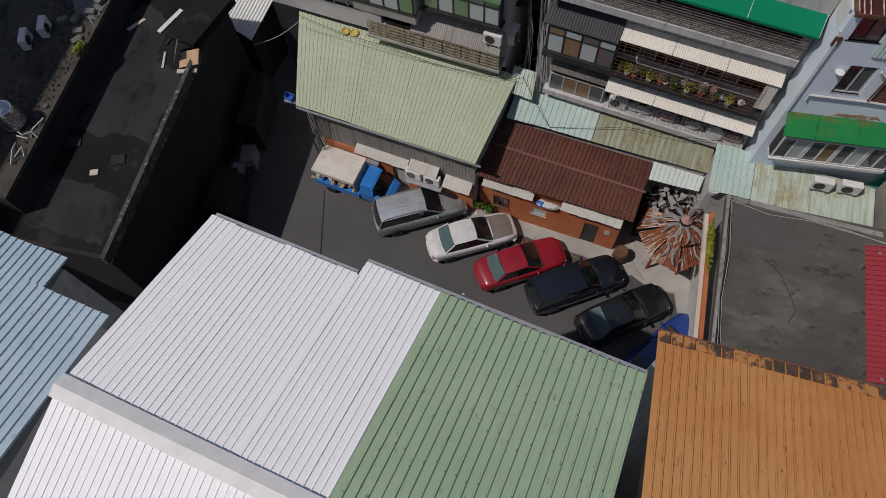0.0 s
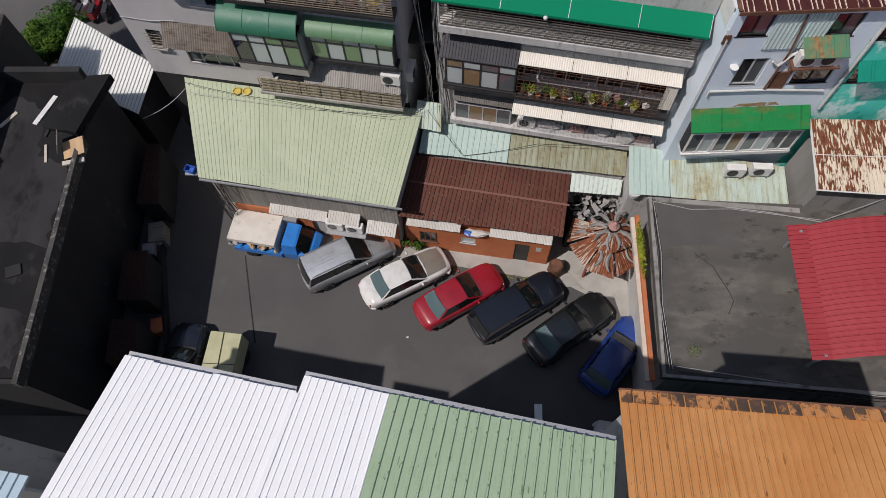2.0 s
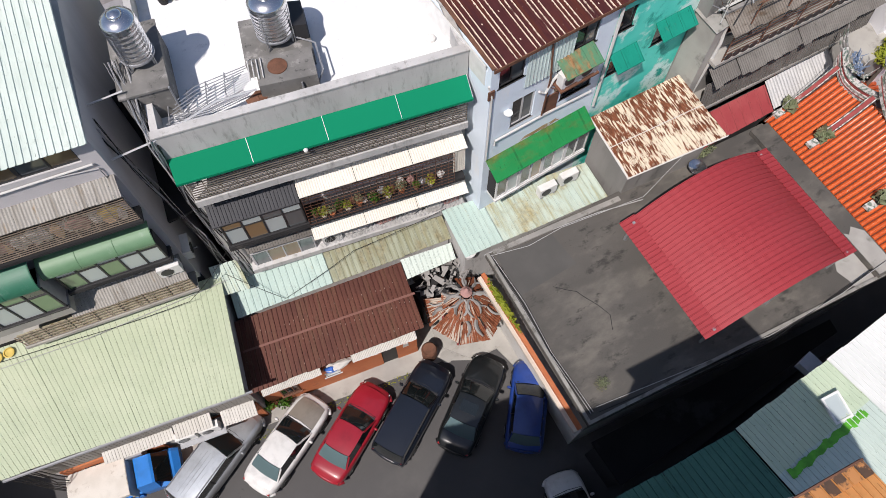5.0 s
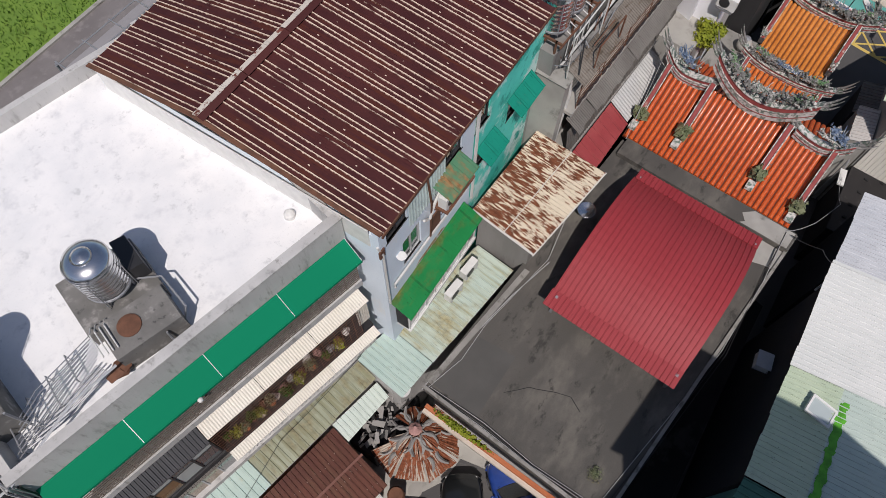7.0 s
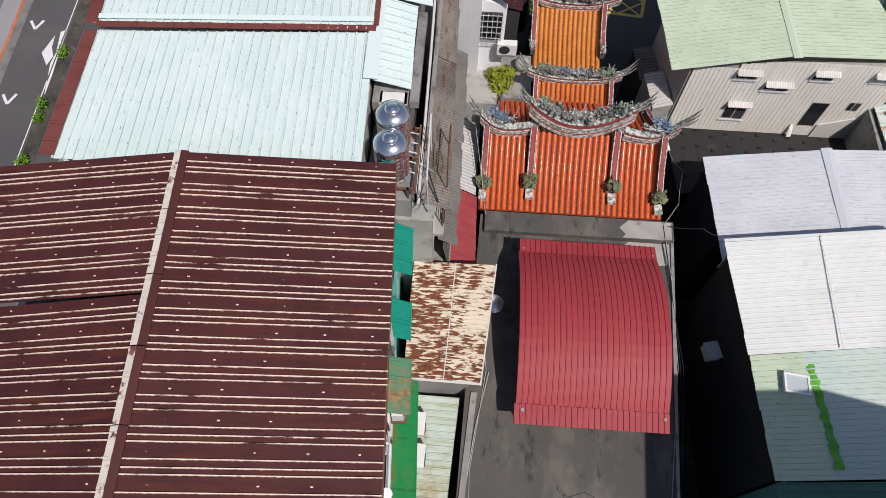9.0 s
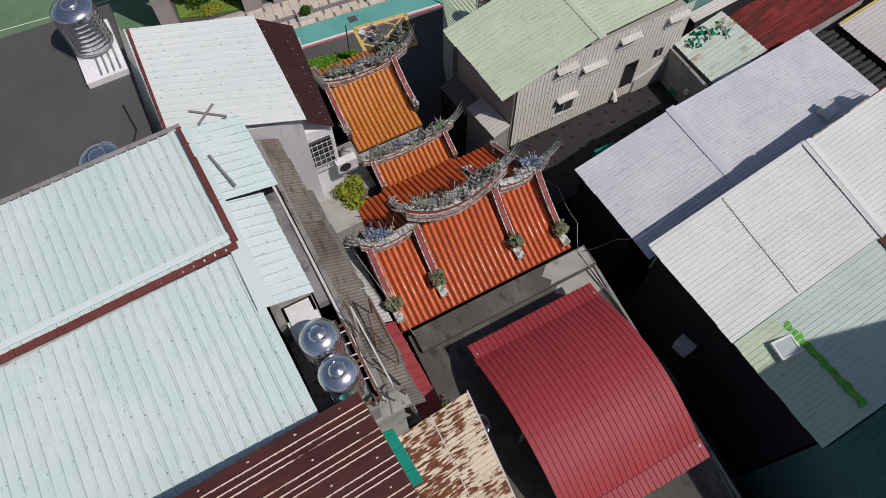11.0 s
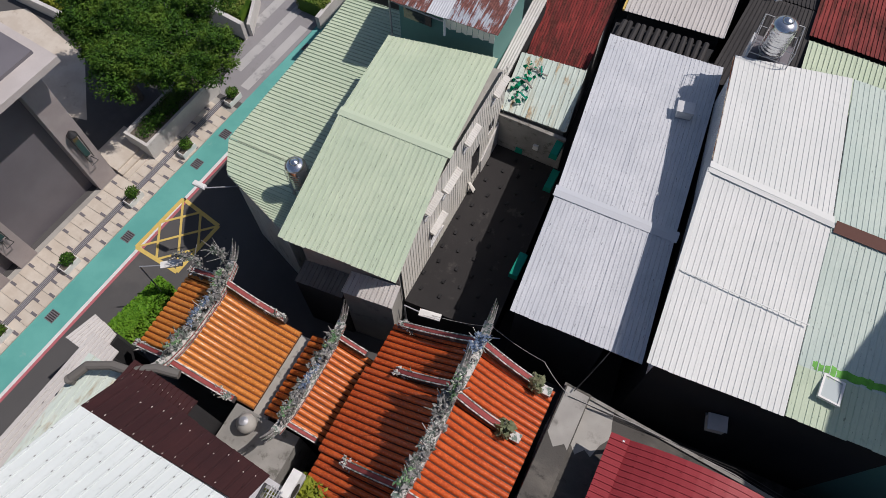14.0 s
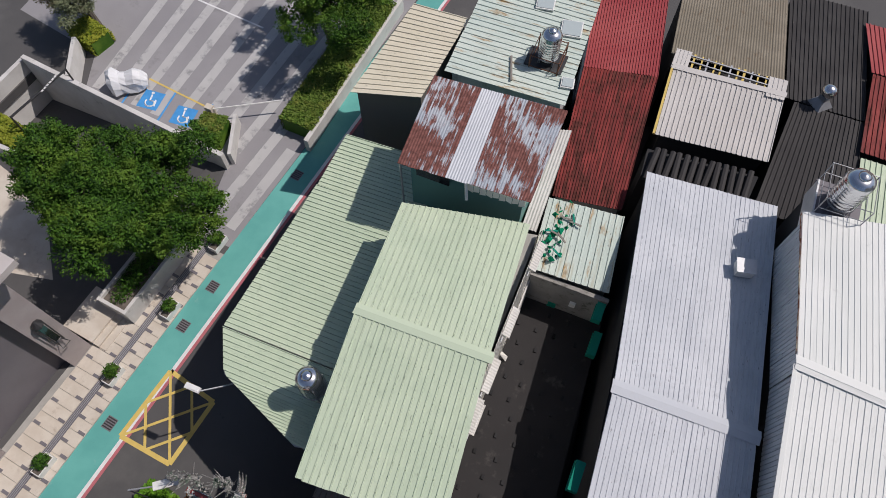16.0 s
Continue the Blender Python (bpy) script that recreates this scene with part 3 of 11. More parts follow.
GRASS = surface("lawn", (0.11, 0.20, 0.028), (0.15, 0.25, 0.035), 0.9, 1.2, 40, spot=(0.13, 0.14, 0.05), spot_at=(0.6, 0.8))
BARK = surface("grey bark", (0.10, 0.085, 0.07), (0.15, 0.13, 0.11), 0.9, 3.0)
PAVER = surface("cream paving slab", (0.50, 0.44, 0.37), (0.58, 0.53, 0.46), 0.85, 1.2, 25, spot=(0.40, 0.34, 0.28), spot_at=(0.58, 0.75), spot_scale=2.0)
PB_STONE = surface("mauve-grey stone cladding", (0.33, 0.29, 0.285), (0.38, 0.34, 0.335), 0.75, 0.8, 20)
PB_PALE = surface("pale beige cornice", (0.46, 0.42, 0.40), (0.52, 0.48, 0.46), 0.75, 0.8, 20)
PB_DARK = surface("dark slate cladding", (0.135, 0.125, 0.14), (0.165, 0.155, 0.17), 0.65, 0.5, 25)
M_PLANK = sheet("weathered grey-brown sheet", (0.11, 0.093, 0.076), (0.22, 0.195, 0.17), rust=(0.07, 0.05, 0.035), rust_at=(0.5, 0.66), rust_scale=(1.0, 4.0, 1), streak=(0.32, 0.30, 0.28), streak_at=(0.58, 0.75), rough=0.85)
M_ZINC = sheet("bare zinc corrugated sheet", (0.46, 0.46, 0.46), (0.54, 0.54, 0.53), rust=(0.24, 0.22, 0.2), rust_at=(0.6, 0.72), streak=(0.36, 0.36, 0.35), rough=0.5)
M_FLASH = sheet("rust-red flashing", (0.13, 0.035, 0.03), (0.18, 0.055, 0.045), rust=(0.34, 0.22, 0.14), rust_at=(0.62, 0.74), rough=0.7)
M_OFFWHITE = sheet("off-white sheet", (0.66, 0.71, 0.69), (0.71, 0.75, 0.73), rust=(0.40, 0.38, 0.33), rust_at=(0.78, 0.86), streak=(0.63, 0.68, 0.65), rough=0.6, screw=(0.22, 0.21, 0.20), gap=0.62, clean=True)
M_CLAD = sheet("cream wall cladding", (0.76, 0.74, 0.67), (0.82, 0.80, 0.74), rust=(0.40, 0.34, 0.25), rust_at=(0.76, 0.86), streak=(0.74, 0.72, 0.64), rough=0.6)
M_TEALROOF = sheet("dark teal-green sheet", (0.055, 0.15, 0.115), (0.075, 0.19, 0.145), rust=(0.12, 0.2, 0.15), rust_at=(0.76, 0.84), rough=0.6)
# Streaked dark render; on the flat-roof house and ledge it paints shade.
SOOT_SHADE_RENDER = surface("render with soot streaks and shade in its colour", (0.20, 0.195, 0.185), (0.27, 0.26, 0.25), 0.9, 0.9, 20, spot=(0.085, 0.083, 0.08), spot_at=(0.5, 0.72), spot_scale=1.6, stretch=(1, 1, 0.2))
SOIL = surface("dark earthy grit", (0.045, 0.040, 0.033), (0.085, 0.074, 0.060), 0.95, 0.8, 25, spot=(0.13, 0.118, 0.10), spot_at=(0.56, 0.72), spot_scale=2.5, spot2=(0.03, 0.028, 0.025), spot2_at=(0.5, 0.62), spot2_scale=0.9)
MUD = surface("grey mud-stained slab", (0.22, 0.215, 0.20), (0.30, 0.29, 0.27), 0.9, 1.0, 18, spot=(0.13, 0.125, 0.11), spot_at=(0.52, 0.68), spot_scale=2.2)
TAR_PATCH = surface("smooth tar patch", (0.075, 0.073, 0.069), (0.092, 0.089, 0.084), 0.9, 0.6, 30, spot=(0.09, 0.088, 0.083), spot_at=(0.6, 0.75), spot_scale=1.2)
COURT_TAR = surface("black tarred felt", (0.015, 0.0135, 0.014), (0.024, 0.022, 0.0225), 0.85, 0.5, 25, spot=(0.05, 0.045, 0.043), spot_at=(0.58, 0.72), spot_scale=1.5)
M_AWN = sheet("grey-brown awning sheet", (0.26, 0.25, 0.23), (0.34, 0.325, 0.30), rust=(0.20, 0.145, 0.09), rust_at=(0.58, 0.74), streak=(0.20, 0.18, 0.155), streak_at=(0.48, 0.68), rough=0.75)
CAGE_TAN = plain("weathered tan steel", (0.27, 0.22, 0.17), 0.7, vary=0.35)
SLAT_BROWN = plain("grey-brown slats", (0.15, 0.125, 0.105), 0.7, vary=0.3)
ORN_DARK = surface("dark weathered ridge side", (0.05, 0.05, 0.055), (0.09, 0.085, 0.09), 0.7, 3.0, 20, spot=(0.24, 0.22, 0.20), spot_at=(0.6, 0.68), spot_scale=6.0)
COURT_GREEN = surface("faded green court coating", (0.10, 0.19, 0.095), (0.13, 0.22, 0.12), 0.85, 0.5, 25, spot=(0.16, 0.25, 0.15), spot_at=(0.55, 0.7), spot_scale=1.0)
# Amber pans darkened likewise, to paint the shade between rolls.
PAN_AMBER = surface("amber pan tile with groove shade in its colour", (0.12, 0.035, 0.008), (0.20, 0.06, 0.012), 0.7, 2.0)
DK_COPING = surface("flaking black coping", (0.04, 0.039, 0.038), (0.075, 0.072, 0.069), 0.9, 0.9, 20, spot=(0.20, 0.19, 0.175), spot_at=(0.54, 0.64), spot_scale=4.0)
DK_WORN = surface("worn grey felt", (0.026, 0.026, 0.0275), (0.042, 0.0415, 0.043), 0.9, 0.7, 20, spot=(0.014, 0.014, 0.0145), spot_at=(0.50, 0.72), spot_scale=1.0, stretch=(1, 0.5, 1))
M_AWNPALE = sheet("weathered cream awning sheet", (0.50, 0.485, 0.45), (0.58, 0.57, 0.54), rust=(0.26, 0.22, 0.17), rust_at=(0.66, 0.8), streak=(0.42, 0.40, 0.37), rough=0.7)
WHITE_WALL = surface("white painted wall", (0.72, 0.72, 0.75), (0.80, 0.80, 0.82), 0.75, 0.8, 25, spot=(0.55, 0.55, 0.57), spot_at=(0.58, 0.75), spot_scale=1.4, stretch=(1, 1, 0.3))
AWN_GREEN.node_tree.nodes["Principled BSDF"].inputs["Specular IOR Level"].default_value = 0.05
AWN_TEAL.node_tree.nodes["Principled BSDF"].inputs["Specular IOR Level"].default_value = 0.08
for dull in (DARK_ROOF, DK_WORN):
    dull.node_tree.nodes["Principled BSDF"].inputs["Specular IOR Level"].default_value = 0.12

# ---- building helpers ----
def wall(mesh, u0, u1, z0, z1, y0, y1, holes=()):
    """A wall with real openings, one connected shell; holes as (u0, u1, z0, z1)."""
    us = sorted({u0, u1, *[min(max(q, u0), u1) for h in holes for q in h[:2]]})
    zs = sorted({z0, z1, *[min(max(q, z0), z1) for h in holes for q in h[2:]]})
    nu, nz = len(us), len(zs)
    start = len(mesh.v)
    for y in (y0, y1):
        mesh.v += [(u, y, z) for u in us for z in zs]
    at = lambda side, i, j: start + side * nu * nz + i * nz + j

    def full(i, j):
        if not (0 <= i < nu - 1 and 0 <= j < nz - 1):
            return False
        u, z = (us[i] + us[i + 1]) / 2, (zs[j] + zs[j + 1]) / 2
        return not any(h[0] <= u <= h[1] and h[2] <= z <= h[3] for h in holes)

    for i in range(nu - 1):
        for j in range(nz - 1):
            if not full(i, j):
                continue
            mesh.f += [(at(0, i, j), at(0, i + 1, j), at(0, i + 1, j + 1), at(0, i, j + 1)), (at(1, i, j), at(1, i, j + 1), at(1, i + 1, j + 1), at(1, i + 1, j))]
            for di, dj, p, q in ((-1, 0, (0, 0), (0, 1)), (1, 0, (1, 1), (1, 0)), (0, -1, (1, 0), (0, 0)), (0, 1, (0, 1), (1, 1))):
                if not full(i + di, j + dj):
                    a, b = (i + p[0], j + p[1]), (i + q[0], j + q[1])
                    mesh.f.append((at(0, *a), at(0, *b), at(1, *b), at(1, *a)))
    return mesh


def window(parent, u0, u1, z0, z1, y, panes=2, glazing=(GLASS_DARK,), frame_mat=ALU, bar=0.05, depth=0.08, sill=True, transom=0.0):
    """A framed window; y is its outer face, the inside lies at larger y."""
    m = Mesh()
    ring = [(u0, z0), (u1, z0), (u1, z1), (u0, z1)]
    hole = [(u0 + bar, z0 + bar), (u1 - bar, z0 + bar), (u1 - bar, z1 - bar), (u0 + bar, z1 - bar)]
    for yy in (y, y + depth):
        m.v += [(p[0], yy, p[1]) for p in ring + hole]
    for i in range(4):
        j = (i + 1) % 4
        m.f += [(i, j, 4 + j, 4 + i), (8 + j, 8 + i, 12 + i, 12 + j), (j, i, 8 + i, 8 + j), (4 + i, 4 + j, 12 + j, 12 + i)]
    win = part("window", m, frame_mat, parent)
    w = (u1 - u0) / panes
    for i in range(1, panes):
        part("mullion", Mesh().box(u0 + w * i - bar / 2, y + 0.004, z0 + bar, u0 + w * i + bar / 2, y + depth - 0.004, z1 - bar), frame_mat, win)
    top = z1
    if transom:
        top = z1 - (z1 - z0) * transom
        part("transom", Mesh().box(u0 + bar, y + 0.006, top - bar / 2, u1 - bar, y + depth - 0.006, top + bar / 2), frame_mat, win)
    for i in range(panes):
        g = Mesh().box(u0 + w * i + bar / 2, y + depth * 0.45, z0 + bar, u0 + w * (i + 1) - bar / 2, y + depth * 0.6, top - bar / 2)
        part("pane", g, glazing[i % len(glazing)], win)
        if transom:
            g = Mesh().box(u0 + w * i + bar / 2, y + depth * 0.45, top + bar / 2, u0 + w * (i + 1) - bar / 2, y + depth * 0.6, z1 - bar)
            part("pane", g, glazing[(i + 1) % len(glazing)], win)
    if sill:
        part("sill", Mesh().box(u0 - 0.06, y - 0.06, z0 - 0.06, u1 + 0.06, y + depth, z0), frame_mat, win)
    return win


def awning(parent, u0, u1, y_in, z_in, y_out, z_out, material, pitch=0.12, h=0.015, wave=False, label="", lip=0.0, seed=0):
    m = Mesh().ribbed((u0, y_out, z_out), (u1, y_out, z_out), (u1, y_in, z_in), (u0, y_in, z_in), pitch, h, 3, 0.012, 0.01, seed, wave, 0.03)
    aw = part("awning", m, material, parent, label)
    if lip:
        part("awning_lip", Mesh().box(u0, y_out - 0.03, z_out - lip, u1, y_out - 0.005, z_out + 0.01), material, aw)
    n = max(2, int((u1 - u0) / 1.6) + 1)
    bar = Mesh().tube([(0, y_out, z_out - 0.03), (0, y_in, z_in - 0.03)], 0.015, 4).data("rafter")
    for i in range(n):
        b = part("rafter", bar, GALV, aw)
        b.location.x = u0 + 0.05 + (u1 - u0 - 0.1) * i / (n - 1)
    return aw


def grille(parent, u0, u1, z0, z1, y, slats, posts, material=BLACK_STEEL, r=0.015, flat=0.0):
    """A cage of level slats on posts in front of a balcony."""
    g = part("grille", Mesh().box(u0, y + 0.02, z1, u1, y + 0.02 + 2 * r, z1 + 2 * r), material, parent)
    upright = Mesh().box(-r, y + 0.02, z0, r, y + 0.02 + 2 * r, z1).data("post")
    for i in range(posts):
        part("post", upright, material, g).location.x = u0 + (u1 - u0) * i / (posts - 1)
    one = Mesh().box(u0, -r, -r - flat, u1, r, r + flat).data("slat")
    for i in range(slats):
        s = part("slat", one, material, g)
        s.location = (0, y, z0 + (z1 - z0) * (i + 0.5) / slats)
    return g


def ac_unit(m, label="white outdoor air conditioner with a round fan grille", group="outdoor units"):
    t = thing("air_conditioner", m, label, "air conditioner", group)
    part("casing", Mesh().box(-0.40, -0.15, 0.05, 0.40, 0.15, 0.60), WHITE_PAINT, t)
    part("fan_grille", Mesh().lathe([(0.22, 0), (0.22, 0.02), (0.18, 0.025), (0.05, 0.03)], 16), BLACK_STEEL, t).matrix_basis = pose(-0.1, -0.15, 0.33, 90, 0, 0)
    for x in (-0.3, 0.3):
        part("foot", Mesh().box(x - 0.04, -0.17, 0, x + 0.04, 0.17, 0.05), GALV, t)
    return t


def roof_slope(parent, name, a, b, c, d, material, pitch=0.25, h=0.03, seed=0, rows=6, label="", wob=0.012, wave=False, triple=False):
    return part(name, Mesh().ribbed(a, b, c, d, pitch, h, rows, 0.02, wob, seed, wave, 0.04, triple), material, parent, label)


# ---- ground ----
GRD = Mesh()
RAMP = [(46.2, -4.7), (58.4, -5.95), (58.7, -2.5), (46.5, -2.3)]
for z in (0.0, -0.5):
    GRD.v += [(x, y, z) for x, y in [(-400, -400), (400, -400), (400, 400), (-400, 400)] + RAMP]
for i in range(4):
    j = (i + 1) % 4
    GRD.f += [(i, j, 4 + j, 4 + i), (8 + j, 8 + i, 12 + i, 12 + j), (j, i, 8 + i, 8 + j), (4 + i, 4 + j, 12 + j, 12 + i)]
solid("ground", GRD, ASPHALT, "worn grey asphalt ground with patches", "ground", "structure")
solid("ramp", Mesh().prism([(45.9, -4.8), (58.7, -6.05), (59.0, -2.4), (46.2, -2.2)], [-0.3, -3.0, -3.0, -0.3], [-0.02, -2.4, -2.4, -0.02]), ASPHALT, "grey ramp sloping down beside the car park", "ramp", "structure")

# ---- tall workshop under the first view: white and sage green roof ----
W = thing("workshop_building", pose(-6.2, 5.28, 0, 0, 0, -10.4), "tall workshop with white coated and sage green metal roof", "building")
part("wall", Mesh().box(0.1, -8.6, 0, 9.25, -0.45, 18.3), GREY_WALL, W)
part("gable", Mesh().prism([(0.1, -8.6), (9.25, -8.6), (9.25, -0.45), (0.1, -0.45)], 18.3, [18.32, 18.32, 18.32, 18.32]), GREY_WALL, W)
roof_slope(W, "roof_sheet", (0, 0, 18.75), (3.45, 0, 18.75), (3.45, -4.25, 20.0), (0, -4.25, 20.0), M_WHITE, 0.15, 0.011, 1, label="white coated metal sheet")
roof_slope(W, "roof_sheet", (3.48, 0.33, 18.65), (5.15, 0.33, 18.65), (5.15, -4.25, 20.0), (3.48, -4.25, 20.0), M_WHITE, 0.15, 0.011, 2, label="white coated metal sheet")
roof_slope(W, "roof_sheet", (5.15, 0.33, 18.65), (9.4, 0.33, 18.65), (9.4, -4.25, 20.0), (5.15, -4.25, 20.0), M_GREEN_NEAR, 0.19, 0.024, 3, label="sage green metal sheet")
roof_slope(W, "roof_sheet", (0, -4.25, 20.0), (9.4, -4.25, 20.0), (9.4, -8.7, 18.7), (0, -8.7, 18.7), M_WHITE, 0.15, 0.011, 4, label="white coated metal sheet")
part("ridge_cap", Mesh().slab((-0.05, -4.03, 20.0), (9.45, -4.03, 20.0), (9.45, -4.25, 20.08), (-0.05, -4.25, 20.08), 0.02).slab((-0.05, -4.25, 20.08), (9.45, -4.25, 20.08), (9.45, -4.47, 20.0), (-0.05, -4.47, 20.0), 0.02), WHITE_PAINT, W)
part("lap_strip", Mesh().slab((3.42, 0.0, 18.772), (3.51, 0.0, 18.772), (3.51, -4.0, 19.948), (3.42, -4.0, 19.948), 0.015), M_WHITE, W)
part("gutter", Mesh().box(0, 0.0, 18.5, 3.4, 0.14, 18.62), GALV, W)
part("gutter", Mesh().box(3.45, 0.34, 18.4, 9.4, 0.48, 18.52), GALV, W)

# ---- orange roofed block beside it ----
O = thing("orange_roof_building", pose(3.27, 4.93, 0, 0, 0, -3.0), "tall block with a sun-bleached orange metal roof", "building")
part("wall", Mesh().box(0.2, -9, 0, 4.85, -0.3, 18.0), GREY_WALL, O)
roof_slope(O, "roof_sheet", (0, 0, 18.4), (5.05, 0, 18.4), (5.05, -4.6, 19.8), (0, -4.6, 19.8), M_ORANGE, 0.16, 0.02, 5, label="orange painted metal sheet with black mould at the eave")
roof_slope(O, "roof_sheet", (0, -4.6, 19.8), (5.05, -4.6, 19.8), (5.05, -9.2, 18.4), (0, -9.2, 18.4), M_ORANGE, 0.16, 0.02, 6)
part("eave_trim", Mesh().box(0, 0.0, 18.32, 5.05, 0.04, 18.44), RUSTY_STEEL, O)

# ---- pale blue roof ----
BL = thing("blue_roof_building", pose(-9.06, 3.28, 0, 0, 0, -9), "block with a pale blue ribbed metal roof", "building")
part("wall", Mesh().box(-2.5, -9, 0, -0.2, -0.3, 15.9), GREY_WALL, BL)
part("wall", Mesh().box(-8.0, -9, 0, -2.75, 0.8, 14.7), GREY_WALL, BL)
roof_slope(BL, "roof_sheet", (-2.6, 0, 16.0), (0, 0, 16.0), (0, -6.0, 17.0), (-2.6, -6.0, 17.0), M_BLUE, 0.24, 0.03, 7, label="pale blue metal sheet")
roof_slope(BL, "roof_sheet", (-8.3, 1.05, 14.95), (-2.65, 1.05, 14.95), (-2.65, -5.0, 15.9), (-8.3, -5.0, 15.9), M_BLUE, 0.24, 0.03, 8)

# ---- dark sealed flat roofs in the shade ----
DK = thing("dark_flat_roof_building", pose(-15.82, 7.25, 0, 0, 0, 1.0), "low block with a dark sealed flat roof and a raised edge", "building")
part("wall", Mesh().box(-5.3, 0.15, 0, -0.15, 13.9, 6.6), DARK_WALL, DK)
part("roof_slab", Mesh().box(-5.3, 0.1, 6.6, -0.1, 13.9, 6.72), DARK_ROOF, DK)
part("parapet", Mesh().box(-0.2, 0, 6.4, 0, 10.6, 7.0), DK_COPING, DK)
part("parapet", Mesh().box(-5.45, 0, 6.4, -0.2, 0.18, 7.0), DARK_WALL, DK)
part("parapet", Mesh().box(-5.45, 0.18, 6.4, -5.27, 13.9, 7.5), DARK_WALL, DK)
DK2 = thing("rubble_roof_building", pose(-20.0, 8.5, 0, 0, 0, 1.0), "low block with an earth-covered flat roof", "building")
part("wall", Mesh().box(-8, 0, 0, -0.1, 15, 7.9), DARK_WALL, DK2)
part("roof_slab", Mesh().box(-8, 0, 7.9, -0.1, 15, 8.1), SOIL, DK2)
# unseen tower added to cast shade towards the western lane
SH = thing("unseen_shade_tower", pose(-33, 0, 0), "plain grey apartment tower", "building")
part("wall", Mesh().box(-8, -22, 0, 0, 16, 30), GREY_WALL, SH)

# ---- flat concrete roof with the red barrel roof ----
C = thing("flat_roof_house", pose(7.92, 15.83, 0), "single-storey house with a blackened flat concrete roof", "building")
part("wall", Mesh().prism([(0.35, -0.3), (0.2, -7.4), (13.6, -8.25), (13.5, -0.6)], 0, 3.3), PALE_CONCRETE, C)
# The shade on the south side is put into this wall's colour.
part("upper_wall", Mesh().prism([(0.33, -0.28), (0.18, -7.42), (13.62, -8.27), (13.52, -0.58)], 3.3, 5.8), SOOT_SHADE_RENDER, C, "soot-streaked upper wall")
part("roof_slab", Mesh().prism([(0, 0), (-0.18, -7.55), (13.74, -8.41), (13.66, -0.45)], 5.8, 6.1), TAR_ROOF, C)

RA = thing("barrel_roof", pose(12.82, 8.68, 6.1), "red ribbed metal barrel roof on steel posts", "canopy")


def barrel():
    m = Mesh()
    n, lx, w0, w1 = 14, 6.85, 5.25, 5.15
    prof = []
    for i in range(n + 1):
        s = i / n
        prof.append((0.45 + s * (lx - 0.9), 1.45 + 1.0 * (1 - (2 * s - 1) ** 2)))
    for i in range(n):
        (xa, za), (xb, zb) = prof[i], prof[i + 1]
        m.ribbed((xa, 0, za), (xa, w0, za), (xb, w0, zb), (xb, 0, zb), 0.2, 0.021, 1, 0.015, 0.0)
    return m


part("roof_sheet", barrel(), M_RED, RA)
part("eave_flap", Mesh().ribbed((-0.15, 0, 1.35), (-0.15, 5.3, 1.35), (0.5, 5.3, 1.52), (0.5, 0, 1.52), 0.2, 0.025, 1), M_RED, RA)
part("eave_flap", Mesh().ribbed((6.35, 0, 1.52), (6.35, 5.2, 1.52), (6.95, 5.2, 1.40), (6.95, 0, 1.40), 0.2, 0.025, 1), M_RED, RA)
for x in (0.3, 3.4, 6.5):
    for y in (0.15, 5.0):
        part("post", Mesh().box(x - 0.05, y - 0.05, 0, x + 0.05, y + 0.05, 1.5 if x != 3.4 else 2.3), GALV, RA)

# ---- long pale green shed ----
G = thing("green_roof_shed", (-7, 18.5), "long shed with a pale green metal roof and cluttered front", "shed")
roof_slope(G, "roof_sheet", (-11.40, 16.90, 5.4), (-2.62, 15.56, 5.4), (-1.63, 20.30, 5.8), (-12.80, 21.94, 5.8), M_LIME, 0.2, 0.011, 9)
part("wall", Mesh().prism([(-11.0, 17.35), (-2.7, 16.1), (-1.75, 20.2), (-12.5, 21.8)], 0, [5.25, 5.25, 5.65, 5.65]), GREY_WALL, G)

# ---- red-brown shed ----
R = thing("red_brown_shed", (1.2, 17), "low brick shed with a dark red-brown metal roof", "shed")
roof_slope(R, "roof_sheet", (-2.73, 16.01, 3.75), (4.69, 15.09, 3.75), (5.08, 17.88, 4.4), (-2.04, 18.81, 4.4), M_MAROON, 0.2, 0.03, 10)
part("wall", Mesh().prism([(-2.4, 16.4), (4.4, 15.5), (4.8, 17.8), (-1.95, 18.7)], 0, [3.5, 3.5, 4.2, 4.2]), BRICK_PAINT, R)

# ---- mossy lean-to strips along the apartment backs ----
S1 = thing("lean_to_roof", (2.9, 19), "mossy pale green lean-to roof behind the flats", "lean-to")
roof_slope(S1, "roof_sheet", (-1.83, 18.81, 4.6), (2.2, 18.346, 4.6), (2.38, 19.82, 5.3), (-1.52, 20.65, 5.3), M_TEALMINT, 0.26, 0.02, 11)
roof_slope(S1, "roof_sheet", (2.22, 18.344, 4.59), (7.46, 17.74, 4.59), (7.49, 18.75, 5.29), (2.40, 19.81, 5.29), M_MOSS, 0.26, 0.02, 11)
part("wall", Mesh().prism([(-1.8, 19.0), (7.4, 17.9), (7.4, 18.7), (-1.6, 20.5)], 0, [4.4, 4.4, 5.1, 5.1]), GREY_WALL, S1)
S2 = thing("lean_to_roof", (10.6, 17), "pale mint lean-to roof streaked with yellow moss", "lean-to")
roof_slope(S2, "roof_sheet", (7.28, 16.29, 5.6), (9.0, 16.17, 5.6), (9.04, 18.20, 6.0), (7.36, 18.44, 6.0), M_TEALMINT, 0.26, 0.02, 12)
